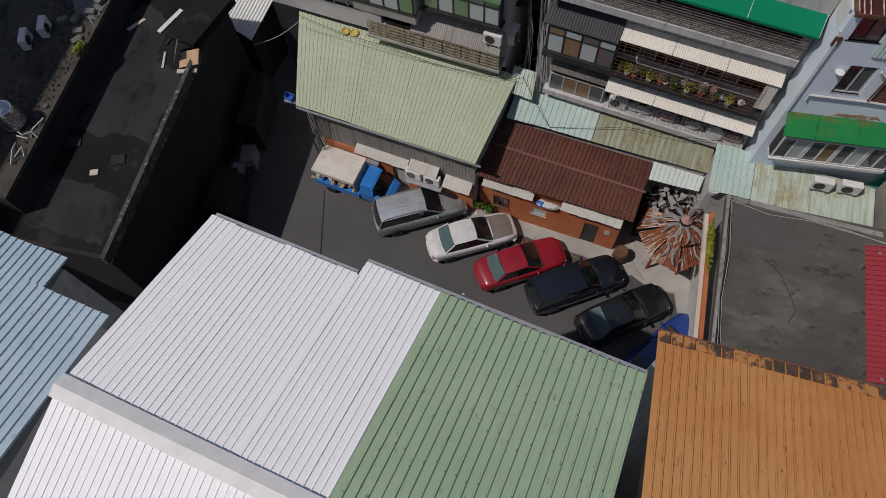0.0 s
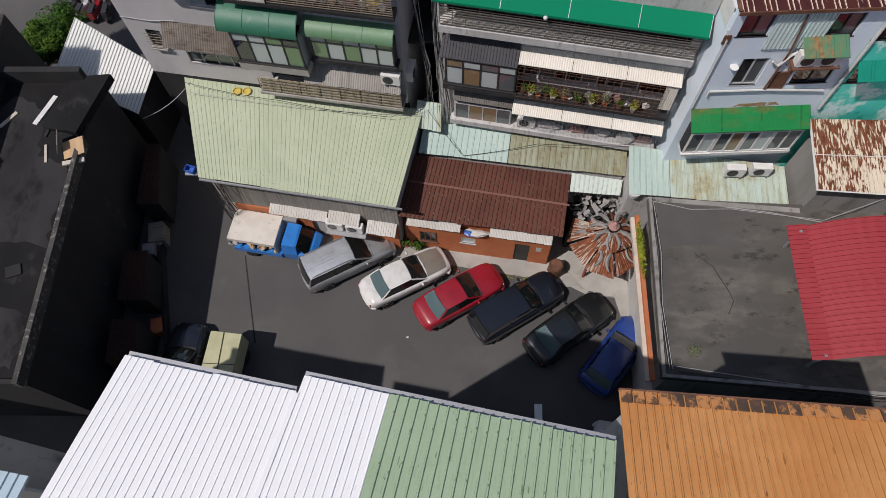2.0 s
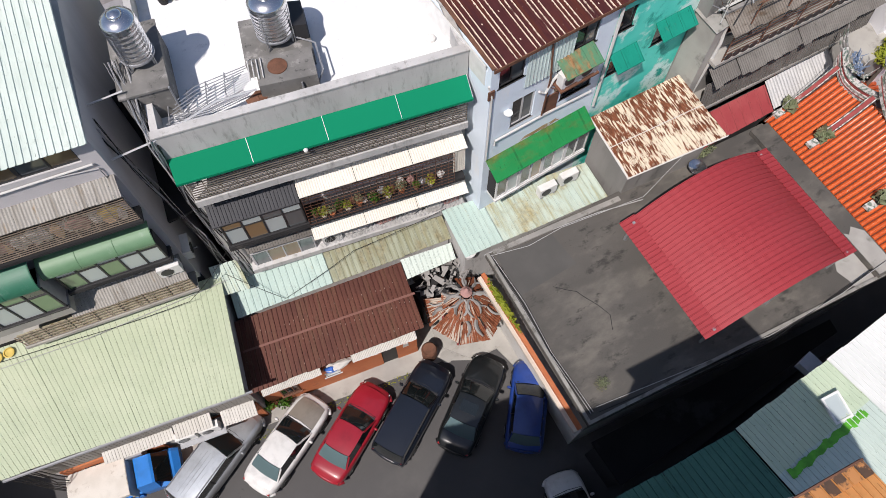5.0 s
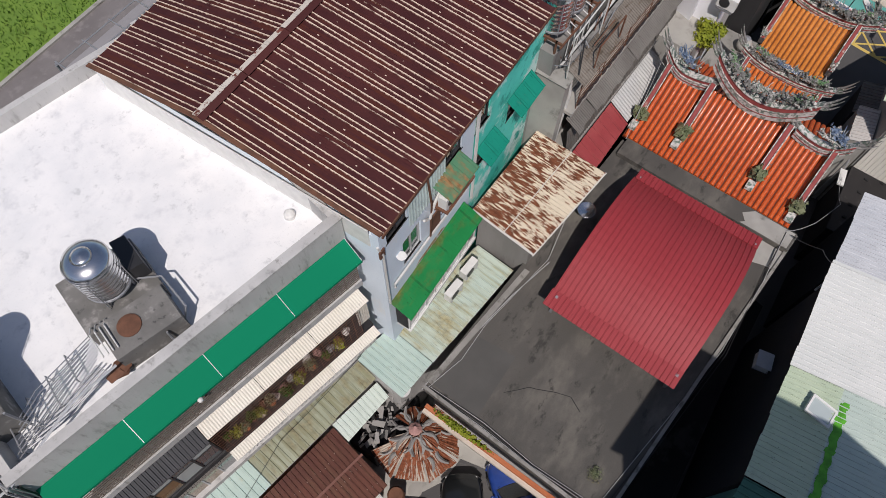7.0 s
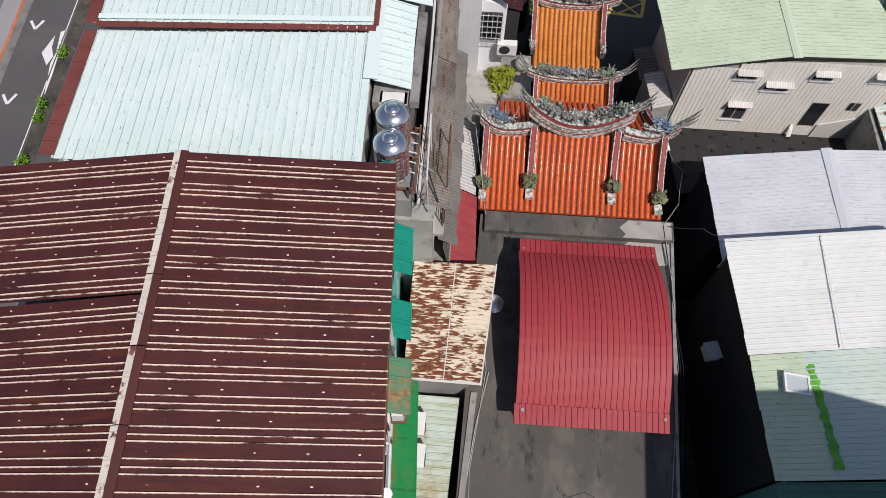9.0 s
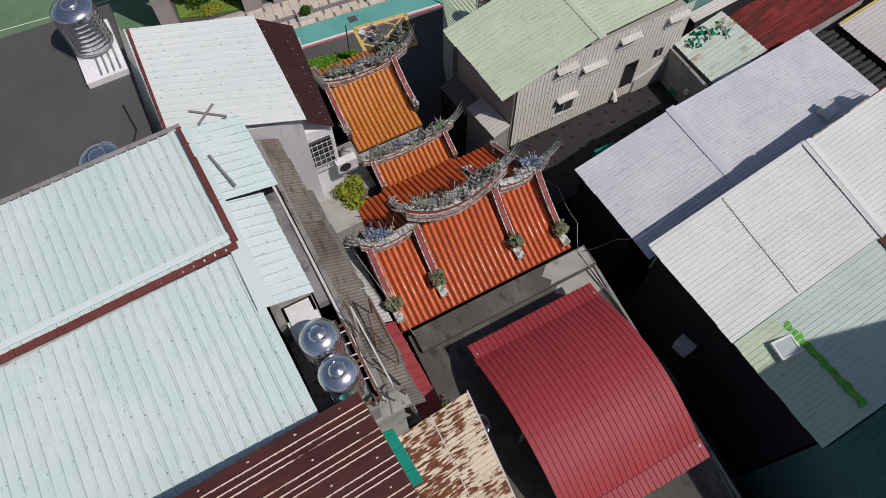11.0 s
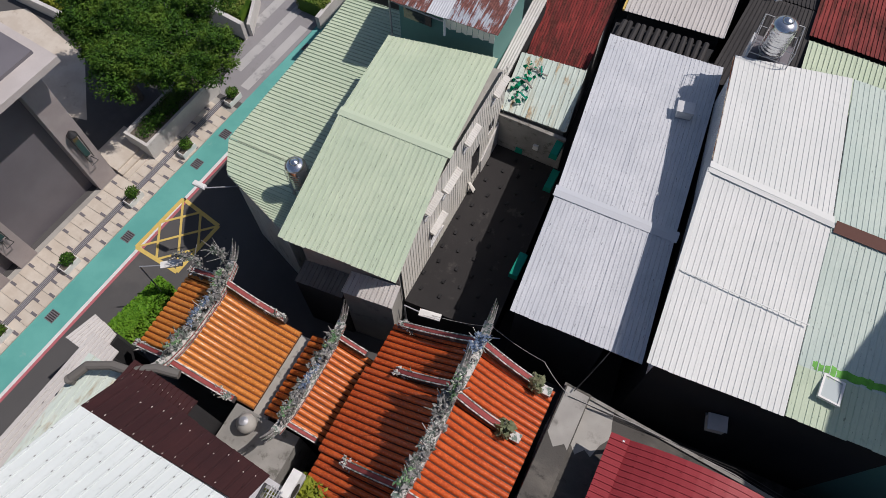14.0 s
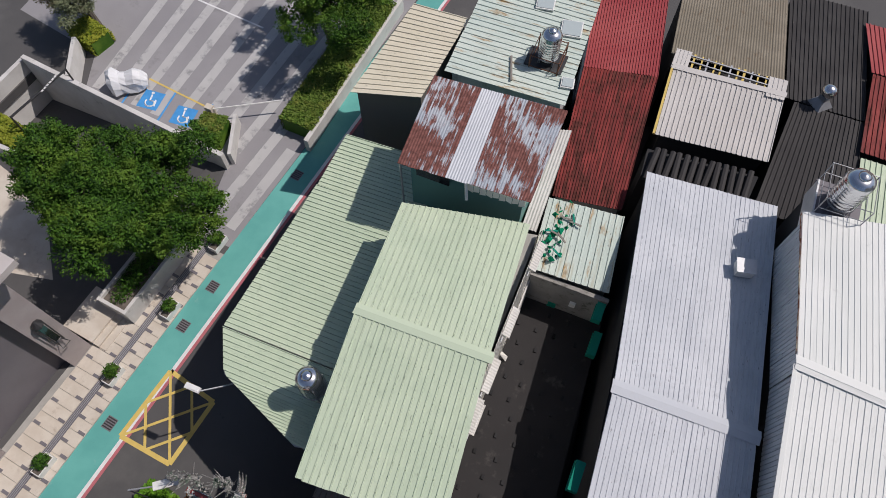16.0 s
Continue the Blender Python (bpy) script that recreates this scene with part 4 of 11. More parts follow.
roof_slope(S2, "roof_sheet", (9.02, 16.17, 5.59), (13.92, 15.84, 5.59), (13.83, 17.5, 5.99), (9.06, 18.20, 5.99), M_MINT, 0.26, 0.02, 12)
part("wall", Mesh().prism([(7.4, 16.5), (13.8, 16.05), (13.75, 17.6), (7.5, 18.4)], 0, [5.4, 5.4, 5.8, 5.8]), GREY_WALL, S2)

# ---- grey apartment house ----
GB = thing("grey_apartment_house", pose(-12.9, 21.95, 0, 0, 0, -7.8), "four-storey grey apartment house with caged balconies", "building")
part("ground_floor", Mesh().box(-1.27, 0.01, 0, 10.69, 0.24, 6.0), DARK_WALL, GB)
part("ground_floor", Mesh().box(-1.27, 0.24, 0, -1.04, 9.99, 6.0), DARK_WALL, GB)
part("wall", wall(Mesh(), -1.28, 10.7, 6.0, 15.66, 0, 0.25, [(-0.36, 0.48, 10.86, 11.74), (-0.5, 0.15, 7.9, 8.9), (0.3, 10.2, 14.72, 15.45), (4.6, 10.4, 12.0, 13.3), (7.3, 10.3, 9.2, 10.4), (4.2, 6.6, 8.9, 10.3), (0.9, 3.6, 7.05, 7.75), (4.6, 10.3, 6.6, 7.4)]), LILAC_WALL, GB)
part("wall", Mesh().box(-1.28, 0.25, 6.0, -1.03, 10, 15.6), LILAC_WALL, GB)
part("wall", Mesh().box(10.45, 0.25, 0, 10.7, 10, 15.6), LILAC_WALL, GB)
part("wall", Mesh().box(-1.03, 9.75, 0, 10.45, 10, 15.6), LILAC_WALL, GB)
# near-black slabs and an upright panel stand in for unlit rooms
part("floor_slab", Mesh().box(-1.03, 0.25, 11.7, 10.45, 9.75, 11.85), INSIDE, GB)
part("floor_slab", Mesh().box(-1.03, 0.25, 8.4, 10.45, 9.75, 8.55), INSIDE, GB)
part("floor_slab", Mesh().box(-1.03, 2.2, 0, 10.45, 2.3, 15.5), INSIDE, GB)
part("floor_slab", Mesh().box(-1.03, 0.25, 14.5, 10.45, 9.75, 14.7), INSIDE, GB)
roof_slope(GB, "roof_sheet", (-1.7, -0.28, 15.72), (10.75, -0.28, 15.72), (10.75, 6, 16.55), (-1.7, 6, 16.55), M_PALEMINT, 0.2, 0.025, 13)

# ---- white roofed apartment house ----
WB = thing("white_roof_apartment_house", pose(-0.9, 20.5, 0, 0, 0, -9.6), "four-storey apartment house with a white coated flat roof", "building")
part("wall", wall(Mesh(), 0, 9.65, 0, 14.5, 0, 0.22, [(0.4, 9.3, 11.7, 12.8), (0.5, 9.3, 8.7, 10.2), (0.8, 9.4, 5.7, 7.2)]), GREY_WALL, WB)
part("wall", Mesh().box(0, 0.22, 0, 0.22, 9.6, 14.5), GREY_WALL, WB)
part("wall", Mesh().box(9.43, 0.22, 0, 9.65, 9.6, 14.5), GREY_WALL, WB)
part("wall", Mesh().box(0.22, 9.38, 0, 9.43, 9.6, 14.3), GREY_WALL, WB)
part("roof_slab", Mesh().box(0.22, 0.22, 13.5, 9.43, 9.38, 13.75), WHITE_ROOF, WB)
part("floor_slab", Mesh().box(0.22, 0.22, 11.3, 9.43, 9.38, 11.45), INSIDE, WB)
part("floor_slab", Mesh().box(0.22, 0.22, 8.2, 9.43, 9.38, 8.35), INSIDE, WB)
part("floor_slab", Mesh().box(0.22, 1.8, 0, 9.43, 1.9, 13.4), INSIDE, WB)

# ---- pale blue and turquoise house with the rusty roof ----
RB = thing("rusty_roof_house", pose(8.75, 17.75, 0, 0, 0, 3.5), "four-storey pale blue and turquoise house under a rusty ribbed roof", "building")
part("wall", wall(Mesh(), 0, 4.95, 0, 14.8, 0, 0.22, [(0.32, 1.3, 13.6, 14.6), (3.27, 4.2, 13.45, 14.5), (1.0, 1.95, 11.0, 12.45), (3.15, 4.5, 11.0, 12.0), (0.5, 4.5, 7.4, 8.6)]), BLUE_WALL, RB)
part("wall", wall(Mesh(), 4.95, 9.3, 0, 14.8, 0, 0.22, [(5.25, 6.0, 10.9, 11.7), (7.2, 8.3, 11.3, 12.2), (5.0, 5.8, 13.2, 14.2)]), TEAL_WALL, RB)
part("wall", Mesh().prism([(0, 0.22), (0.22, 0.22), (0.22, 10.1), (0, 10.1)], 0, 14.4), BLUE_WALL, RB)
part("wall", Mesh().box(9.08, 0.22, 0, 9.3, 10.1, 14.4), BLUE_WALL, RB)
part("wall", Mesh().box(0.22, 9.88, 0, 9.08, 10.1, 13.4), BLUE_WALL, RB)
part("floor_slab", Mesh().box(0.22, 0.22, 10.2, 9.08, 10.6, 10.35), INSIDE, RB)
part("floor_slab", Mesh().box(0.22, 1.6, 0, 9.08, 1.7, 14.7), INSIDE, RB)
roof_slope(RB, "roof_sheet", (-0.05, -0.2, 14.95), (9.15, -0.2, 14.95), (9.0, 5.6, 15.65), (-0.1, 5.7, 15.65), M_RUST, 0.70, 0.030, 14, triple=True)
roof_slope(RB, "roof_sheet", (-0.1, 5.7, 15.65), (4.85, 5.65, 15.65), (4.85, 10.45, 14.55), (0.05, 10.4, 14.5), M_RUST, 0.70, 0.030, 16, triple=True)
roof_slope(RB, "roof_sheet", (4.9, 5.65, 15.65), (9.0, 5.6, 15.65), (9.2, 12.0, 14.4), (4.9, 12.0, 14.4), M_RUST, 0.70, 0.030, 15, triple=True)

# ---- pale cyan roofs ----
CY = thing("cyan_roof_house", (22.5, 23.5), "four-storey house with pale cyan ribbed metal roofs", "building")
part("wall", Mesh().prism([(18.2, 19.2), (27.3, 19.4), (27.3, 28.4), (18.2, 28.1)], 0, 14.25), GREY_WALL, CY)
roof_slope(CY, "roof_sheet", (17.75, 19.1, 14.75), (17.75, 28.1, 14.4), (22.65, 28.2, 14.4), (22.75, 19.25, 14.9), M_CYAN, 0.3, 0.03, 16)
roof_slope(CY, "roof_sheet", (22.85, 19.25, 14.95), (22.8, 28.2, 14.5), (27.3, 28.6, 14.5), (27.3, 19.4, 14.8), M_CYAN, 0.3, 0.03, 17)
CY1 = thing("white_roof_annex", (30, 17.7), "annex with an off-white metal roof and rust-eaten edges", "building")
part("wall", Mesh().prism([(27.4, 15.9), (32.2, 15.7), (33.2, 19.6), (28.6, 19.8)], 0, 12.9), WHITE_WALL, CY1)
roof_slope(CY1, "roof_sheet", (27.2, 15.78, 13.15), (32.26, 15.62, 13.1), (33.45, 19.78, 13.4), (28.62, 19.9, 13.4), M_OFFWHITE, 0.3, 0.025, 18)

# ---- rusty patch canopy ----
P = thing("rusty_canopy", (16, 16.3), "flat canopy of flaking rusty sheets over a bay", "canopy")
roof_slope(P, "roof_sheet", (13.75, 15.2, 8.15), (18.17, 14.81, 8.35), (17.75, 17.75, 9.1), (13.5, 17.75, 9.1), M_PATCH, 0.16, 0.02, 19)
part("wall", Mesh().prism([(14.2, 15.5), (17.8, 15.2), (17.5, 17.7), (14.0, 17.7)], 0, 8.0), SOOT_SHADE_RENDER, P)
part("lap_seam", Mesh().slab((13.62, 16.42, 8.66), (17.95, 16.25, 8.76), (17.95, 16.28, 8.77), (13.62, 16.45, 8.67), 0.012), M_AWNPALE, P, "pale lap seam")
part("edge_trim", Mesh().slab((13.7, 15.15, 8.14), (18.2, 14.76, 8.34), (18.2, 14.81, 8.36), (13.7, 15.2, 8.16), 0.02), M_AWNPALE, P, "pale eave trim")
part("edge_trim", Mesh().slab((13.7, 15.2, 8.19), (13.78, 15.2, 8.19), (13.54, 17.75, 9.14), (13.46, 17.75, 9.14), 0.02), M_AWNPALE, P, "pale verge trim")

# ---- house with the light green roof beside the street ----
G2 = thing("green_roof_house", (31, 2), "three-storey house clad in ribbed sheet with a light green roof", "building")
roof_slope(G2, "roof_sheet", (28.29, 7.42, 7.95), (32.95, 7.78, 7.95), (33.46, 2.45, 8.6), (28.86, 2.3, 8.6), M_SAGE, 0.22, 0.025, 20)
roof_slope(G2, "roof_sheet", (28.86, 2.3, 8.6), (33.46, 2.45, 8.6), (33.83, -2.0, 8.3), (29.3, -2.95, 8.3), M_SAGE, 0.22, 0.025, 21)
part("wall", Mesh().prism([(28.9, 6.4), (28.95, -2.9), (33.7, -2.0), (32.9, 7.0)][::-1], 0, 7.8), CONCRETE, G2)
LG = thing("green_roof_annex", (36, 1), "corner annex with a low light green ribbed roof", "building")
part("wall", Mesh().prism([(37.45, 5.35), (34.1, 6.6), (34.0, -4.2), (38.0, -4.2), (38.3, 3.9)], 0, 5.3), GREY_WALL, LG)
roof_slope(LG, "roof_sheet", (33.5, 3.9, 5.95), (33.5, -2.85, 5.95), (38.19, -2.85, 5.55), (38.53, 3.9, 5.55), M_SAGE, 0.2, 0.03, 22)
part("roof_board", Mesh().prism([(38.53, 3.95), (37.55, 5.5), (33.95, 6.8), (33.5, 6.7), (33.5, 3.95)], [5.43, 5.48, 5.78, 5.83, 5.83], [5.5, 5.55, 5.85, 5.9, 5.9]), GALV, LG)
CORNER_EDGE = [(38.53, 3.95), (37.55, 5.5), (33.95, 6.8)]


def corner_x(y):
    for (xa, ya), (xb, yb) in zip(CORNER_EDGE, CORNER_EDGE[1:]):
        if ya <= y <= yb:
            return xa + (xb - xa) * (y - ya) / (yb - ya)
    return CORNER_EDGE[-1][0]


for i in range(14):
    y0, y1 = 3.95 + i * 0.2, 4.15 + i * 0.2
    x0, x1 = corner_x(y0), corner_x(y1)
    part("roof_strip", Mesh().ribbed((33.5, y1, 5.99), (33.5, y0, 5.99), (x0, y0, 5.98 - 0.08 * (x0 - 33.5)), (x1, y1, 5.98 - 0.08 * (x1 - 33.5)), 0.2, 0.03, 2, 0.02, 0.0), M_SAGE, LG)
roof_slope(LG, "roof_sheet", (33.6, -2.9, 5.85), (33.6, -5.6, 5.85), (38.2, -5.6, 5.5), (38.18, -2.9, 5.5), M_SAGE, 0.2, 0.03, 28)

# ---- silver-grey and white sheds ----
GS = thing("grey_roof_shed", (23, -1), "long shed with a silver-grey metal roof", "shed")
roof_slope(GS, "roof_sheet", (19.62, 5.94, 7.05), (24.45, 6.2, 7.05), (24.85, 1.3, 7.5), (20.22, 1.15, 7.5), M_GREY, 0.17, 0.014, 23)
roof_slope(GS, "roof_sheet", (20.22, 1.15, 7.5), (24.85, 1.3, 7.5), (26.0, -7.9, 6.6), (20.95, -8.3, 6.6), M_GREY, 0.17, 0.014, 24)
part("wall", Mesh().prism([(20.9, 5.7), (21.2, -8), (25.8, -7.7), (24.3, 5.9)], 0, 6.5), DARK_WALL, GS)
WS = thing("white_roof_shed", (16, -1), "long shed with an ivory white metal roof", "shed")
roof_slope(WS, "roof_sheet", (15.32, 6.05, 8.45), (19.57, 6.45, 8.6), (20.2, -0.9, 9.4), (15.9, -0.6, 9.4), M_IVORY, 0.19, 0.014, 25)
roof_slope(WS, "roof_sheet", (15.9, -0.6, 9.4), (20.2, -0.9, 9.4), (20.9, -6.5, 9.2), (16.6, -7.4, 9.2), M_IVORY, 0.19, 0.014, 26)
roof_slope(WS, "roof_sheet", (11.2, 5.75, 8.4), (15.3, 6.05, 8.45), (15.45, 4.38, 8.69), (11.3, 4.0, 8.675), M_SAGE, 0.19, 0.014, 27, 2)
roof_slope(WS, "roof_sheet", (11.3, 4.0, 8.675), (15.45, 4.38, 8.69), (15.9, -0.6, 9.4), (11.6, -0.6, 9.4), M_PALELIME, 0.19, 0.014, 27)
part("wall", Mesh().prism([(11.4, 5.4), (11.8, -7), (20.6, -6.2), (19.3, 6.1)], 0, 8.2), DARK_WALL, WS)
part("side_sheet", Mesh().ribbed((19.36, 6.15, 6.9), (20.06, -0.75, 7.2), (20.06, -0.75, 9.25), (19.36, 6.15, 8.42), 0.16, 0.02, 2), M_GREY, WS, "grey ribbed side cladding")
part("side_sheet", Mesh().ribbed((20.07, -0.8, 7.2), (20.72, -6.3, 6.6), (20.72, -6.3, 9.05), (20.07, -0.8, 9.25), 0.16, 0.02, 2), M_GREY, WS, "grey ribbed side cladding")
part("verge_trim", Mesh().ribbed((20.22, -1.3, 9.22), (20.86, -6.4, 9.05), (20.92, -6.4, 9.25), (20.28, -1.3, 9.42), 0.5, 0.01, 1, 0.012, 0.02, 143), M_PATCH, WS, "flaking rust-eaten verge trim")
part("verge_trim", Mesh().slab((19.58, 6.45, 8.62), (19.70, 6.45, 8.62), (20.30, -0.9, 9.44), (20.18, -0.9, 9.44), 0.02), M_IVORY, WS)

# ---- temple ----
TM = thing("temple", (29.5, 11.5), "small temple with glazed orange roll-tile roofs and dragon ridges", "temple")


def fall(s, x0, z0, x1, z1, sag):
    return (x0 + (x1 - x0) * s, z0 + (z1 - z0) * s - sag * math.sin(math.pi * s))


def tile_slope(parent, y0, y1, x0, z0, x1, z1, sag, roll, pan, pitch=0.243, n=None):
    """Half-round roll tiles in columns over a bed of pan tiles, from the ridge (x0, z0) to the eave (x1, z1)."""
    bed = Mesh()
    steps = 8
    top = [fall(i / steps, x0, z0, x1, z1, sag) for i in range(steps + 1)]
    for x, z in top:
        bed.v += [(x, y0, z), (x, y1, z), (x, y1, z - 0.09), (x, y0, z - 0.09)]
    for i in range(steps):
        bed.f += [(4 * i + k, 4 * i + (k + 1) % 4, 4 * i + 4 + (k + 1) % 4, 4 * i + 4 + k) for k in range(4)]
    bed.f += [(0, 1, 2, 3), tuple(range(4 * steps, 4 * steps + 4))]
    slope = part("roof_slope", bed, pan, parent)
    run = math.hypot(x1 - x0, z1 - z0)
    count = max(3, round(run / 0.27))
    m = Mesh()
    sides = 6
    for i in range(count):
        a = fall(i / count, x0, z0, x1, z1, sag)
        b = fall((i + 1) / count, x0, z0, x1, z1, sag)
        ring = []
        for (x, z), r in ((a, 0.097), (b, 0.102)):
            ring.append([(x, math.cos(math.pi * k / sides) * r, z + math.sin(math.pi * k / sides) * r + 0.005) for k in range(sides + 1)])
        v = ring[0] + ring[1]
        w = sides + 1
        m.add(v, [(k, k + 1, w + k + 1, w + k) for k in range(sides)])
    m.add(ring[1], [tuple(range(sides + 1))])
    one = m.data("tile_column", True)
    cols = n or round((y1 - y0) / pitch)
    for i in range(cols):
        c = part("tile_column", one, roll, slope)
        c.location.y = y0 + (y1 - y0) * (i + 0.5) / cols
    return slope


def band(path, w, h, lift):
    """A solid strip that follows a path, w wide, h high, its foot lift above it."""
    m = Mesh()
    pts = [Vector(p) for p in path]
    v, f = [], []
    for i, p in enumerate(pts):
        d = pts[min(i + 1, len(pts) - 1)] - pts[max(i - 1, 0)]
        side = Vector((-d.y, d.x, 0)).normalized() * w / 2
        for s, z in ((-1, lift), (1, lift), (1, lift + h), (-1, lift + h)):
            v.append(p + side * s + Vector((0, 0, z)))
    for i in range(len(pts) - 1):
        o = 4 * i
        f += [(o + k, o + (k + 1) % 4, o + 4 + (k + 1) % 4, o + 4 + k) for k in range(4)]
    f += [(0, 1, 2, 3)[::-1], tuple(range(4 * len(pts) - 4, 4 * len(pts)))]
    m.add(v, f)
    return m


def carving(name, path, size, seed, material, parent, spikes=8, reach=0.5):
    """A sinuous carved beast as one plain mesh: a body with lumps and thin upswept bits."""
    rnd = random.Random(seed)
    m = Mesh()
    pts = [Vector(p) for p in path]
    body = []
    for i in range(len(pts) * 4 - 3):
        k, fr = divmod(i, 4)
        p = pts[k] if fr == 0 else pts[k].lerp(pts[k + 1], fr / 4)
        body.append(p + Vector((rnd.uniform(-1, 1), rnd.uniform(-1, 1), rnd.uniform(-0.3, 1))) * size * 0.5)
    m.tube(body, [size * (0.38 + 0.32 * math.sin(math.pi * i / (len(body) - 1))) for i in range(len(body))], 6)
    m.clumps([p + Vector((rnd.uniform(-1, 1), rnd.uniform(-1, 1), rnd.uniform(0, 1))) * size for p in body for _ in range(7)], size * 0.33, seed, 0.9)
    for _ in range(spikes):
        p = rnd.choice(body)
        d = Vector((rnd.uniform(-1, 1), rnd.uniform(-1, 1), rnd.uniform(0.4, 1.2))).normalized() * reach * rnd.uniform(0.5, 1)
        m.tube([p, p + d * 0.5 + Vector((0, 0, 0.03)), p + d + Vector((0, 0, 0.12 * reach))], [size * 0.2, size * 0.16, 0.012], 4)
    return part(name, m, material, parent)


def main_ridge(parent, x, ya, yb, z, lift, seed, carved=True, height=0.5, n=16, tall=0.45, bow=2.6, inner=1.0, accent=None):
    """A curved ridge with upswept ends, banded in carving, white, red and white, with carved beasts on it."""
    path = []
    for i in range(n + 1):
        s = 2 * i / n - 1
        path.append((x, ya + (yb - ya) * i / n, z + lift * abs(s) ** bow * (inner if s > 0 else 1.0)))
    base = part("ridge", band(path, 0.26, height * 0.55, 0), ORN_PALE, parent, "pale carved ridge frieze")
    part("ridge_line", band(path, 0.32, 0.05, height * 0.55), ORN_PALE, base)
    part("frieze_line", band(path, 0.29, 0.04, height * 0.25), RIDGE_RED, base)
    part("ridge_band", band(path, 0.22, height * 0.28, height * 0.55 + 0.05), RIDGE_RED, base, "faded red band")
    part("ridge_line", band(path, 0.30, 0.05, height * 0.83 + 0.05), ORN_PALE, base)
    top = height * 0.83 + 0.1
    for side in (0, 1):
        e = Vector(path[-1] if side else path[0])
        d = 1 if yb > ya else -1
        d = d if side else -d
        for k in range(3):
            tip = [(e.x + (k - 1) * 0.05, e.y + d * 0.17 * j, e.z + top * 0.7 + 0.09 * k + 0.08 * j ** 1.7 + 0.06 * k * j) for j in range(4)]
            part("swallow_tail", Mesh().tube(tip, [0.07, 0.06, 0.04, 0.012], 5), ORN_GREY, base)
    if carved:
        rnd = random.Random(seed)
        half = n // 2
        up = lambda p, q: (p[0] + rnd.uniform(-0.12, 0.12), p[1], p[2] + top + q)
        carving("ridge_carving", [up(p, tall * 0.5) for p in path[2:half]], 0.17, seed, ORN_GREY, base, 9, tall * 0.9)
        carving("ridge_carving", [up(p, tall * 0.5) for p in path[half + 1:-2]], 0.17, seed + 1, ORN_GREY, base, 9, tall * 0.9)
        carving("ridge_carving", [up(p, tall * 0.8) for p in path[half - 2:half + 3]], 0.09, seed + 2, accent or ORN_BLUE, base, 5, tall * 0.5)
        carving("ridge_carving", [up(p, 0.02) for p in path[1:-1]], 0.10, seed + 3, accent or ORN_GREY, base, 14, tall * 0.8)
        for q, mt in ((3, ORN_GREEN), (n - 3, ORN_GREEN), (half, ORN_PALE)):
            carving("ridge_carving", [up(p, tall * 0.7) for p in path[q - 1:q + 2]], 0.10, seed + 5 + q, mt, base, 5, tall * 0.8)
    return base


def hip(parent, y, x0, z0, x1, z1, sag, end=True, wide=0.20, seed=0, planter=True):
    """A falling ridge over the tiles, white, red, white, with a small carved end."""
    path = [(p[0], y, p[1]) for p in (fall(i / 8, x0, z0, x1, z1, sag) for i in range(9))]
    base = part("falling_ridge", band(path, wide + 0.04, 0.36, 0.02), ORN_DARK, parent, "dark falling ridge with white edges")
    part("ridge_band", band(path, wide - 0.05, 0.04, 0.38), RIDGE_RED, base, "faded red band")
    for s in (-1, 1):
        edge = [(p[0], p[1] + s * (wide / 2 + 0.01), p[2]) for p in path]
        part("ridge_line", band(edge, 0.04, 0.06, 0.37), ORN_PALE, base)
    if end:
        e = Vector(path[-1])
        d = math.copysign(1, x1 - x0)
        if planter:
            part("plinth", Mesh().box(e.x + d * 0.05, y - 0.16, e.z + 0.0, e.x + d * 0.5, y + 0.16, e.z + 0.16), ORN_PALE, base)
            rnd = random.Random(seed)
            pts = [(e.x - d * 0.12 + rnd.uniform(-0.2, 0.2), y + rnd.uniform(-0.24, 0.24), e.z + 0.28 + rnd.uniform(0, 0.4)) for _ in range(90)]
            part("ridge_carving", Mesh().clumps(pts, 0.085, seed, 0.9), LEAF_GREY, base, "dusty grey-green carved foliage")
        up = [(e.x - d * (0.75 - 0.2 * i), y + 0.05 * (-1) ** i, e.z + 0.32 + 0.04 * i) for i in range(4)]
        carving("ridge_carving", up, 0.075 if planter else 0.12, seed + 5, ORN_GREY if planter else ORN_PALE, base, 6, 0.42)
    return base


# front hall: middle bay and two lower wings
RX, RZ = 24.7, 7.7
part("wall", Mesh().box(22.3, 8.4, 0, 28.0, 15.1, 5.2), DARK_WALL, TM)
part("gable", Mesh().prism([(22.6, 8.25), (28.0, 8.25), (28.0, 8.4), (22.6, 8.4)], 5.2, [5.6, 5.2, 5.2, 5.6]), RIDGE_RED, TM)
tile_slope(TM, 9.95, 13.35, RX, RZ, 21.85, 6.0, 0.16, TILE_RED, PAN_RED)
tile_slope(TM, 13.35, 15.5, RX, RZ - 0.18, 21.85, 6.0, 0.14, TILE_RED, PAN_RED)
tile_slope(TM, 7.85, 9.95, RX, RZ - 0.18, 21.85, 6.0, 0.14, TILE_RED, PAN_RED)
tile_slope(TM, 9.9, 13.3, RX, RZ, 28.35, 5.3, 0.16, TILE_RED, PAN_RED)
tile_slope(TM, 13.3, 15.2, RX, RZ - 0.18, 28.2, 5.3, 0.14, TILE_RED, PAN_RED)
tile_slope(TM, 8.0, 9.9, RX, RZ - 0.18, 28.2, 5.3, 0.14, TILE_RED, PAN_RED)
main_ridge(TM, RX, 13.75, 9.55, RZ - 0.02, 1.3, 3, True, 0.92, 20, 0.6, 2.0, accent=ORN_PALE)
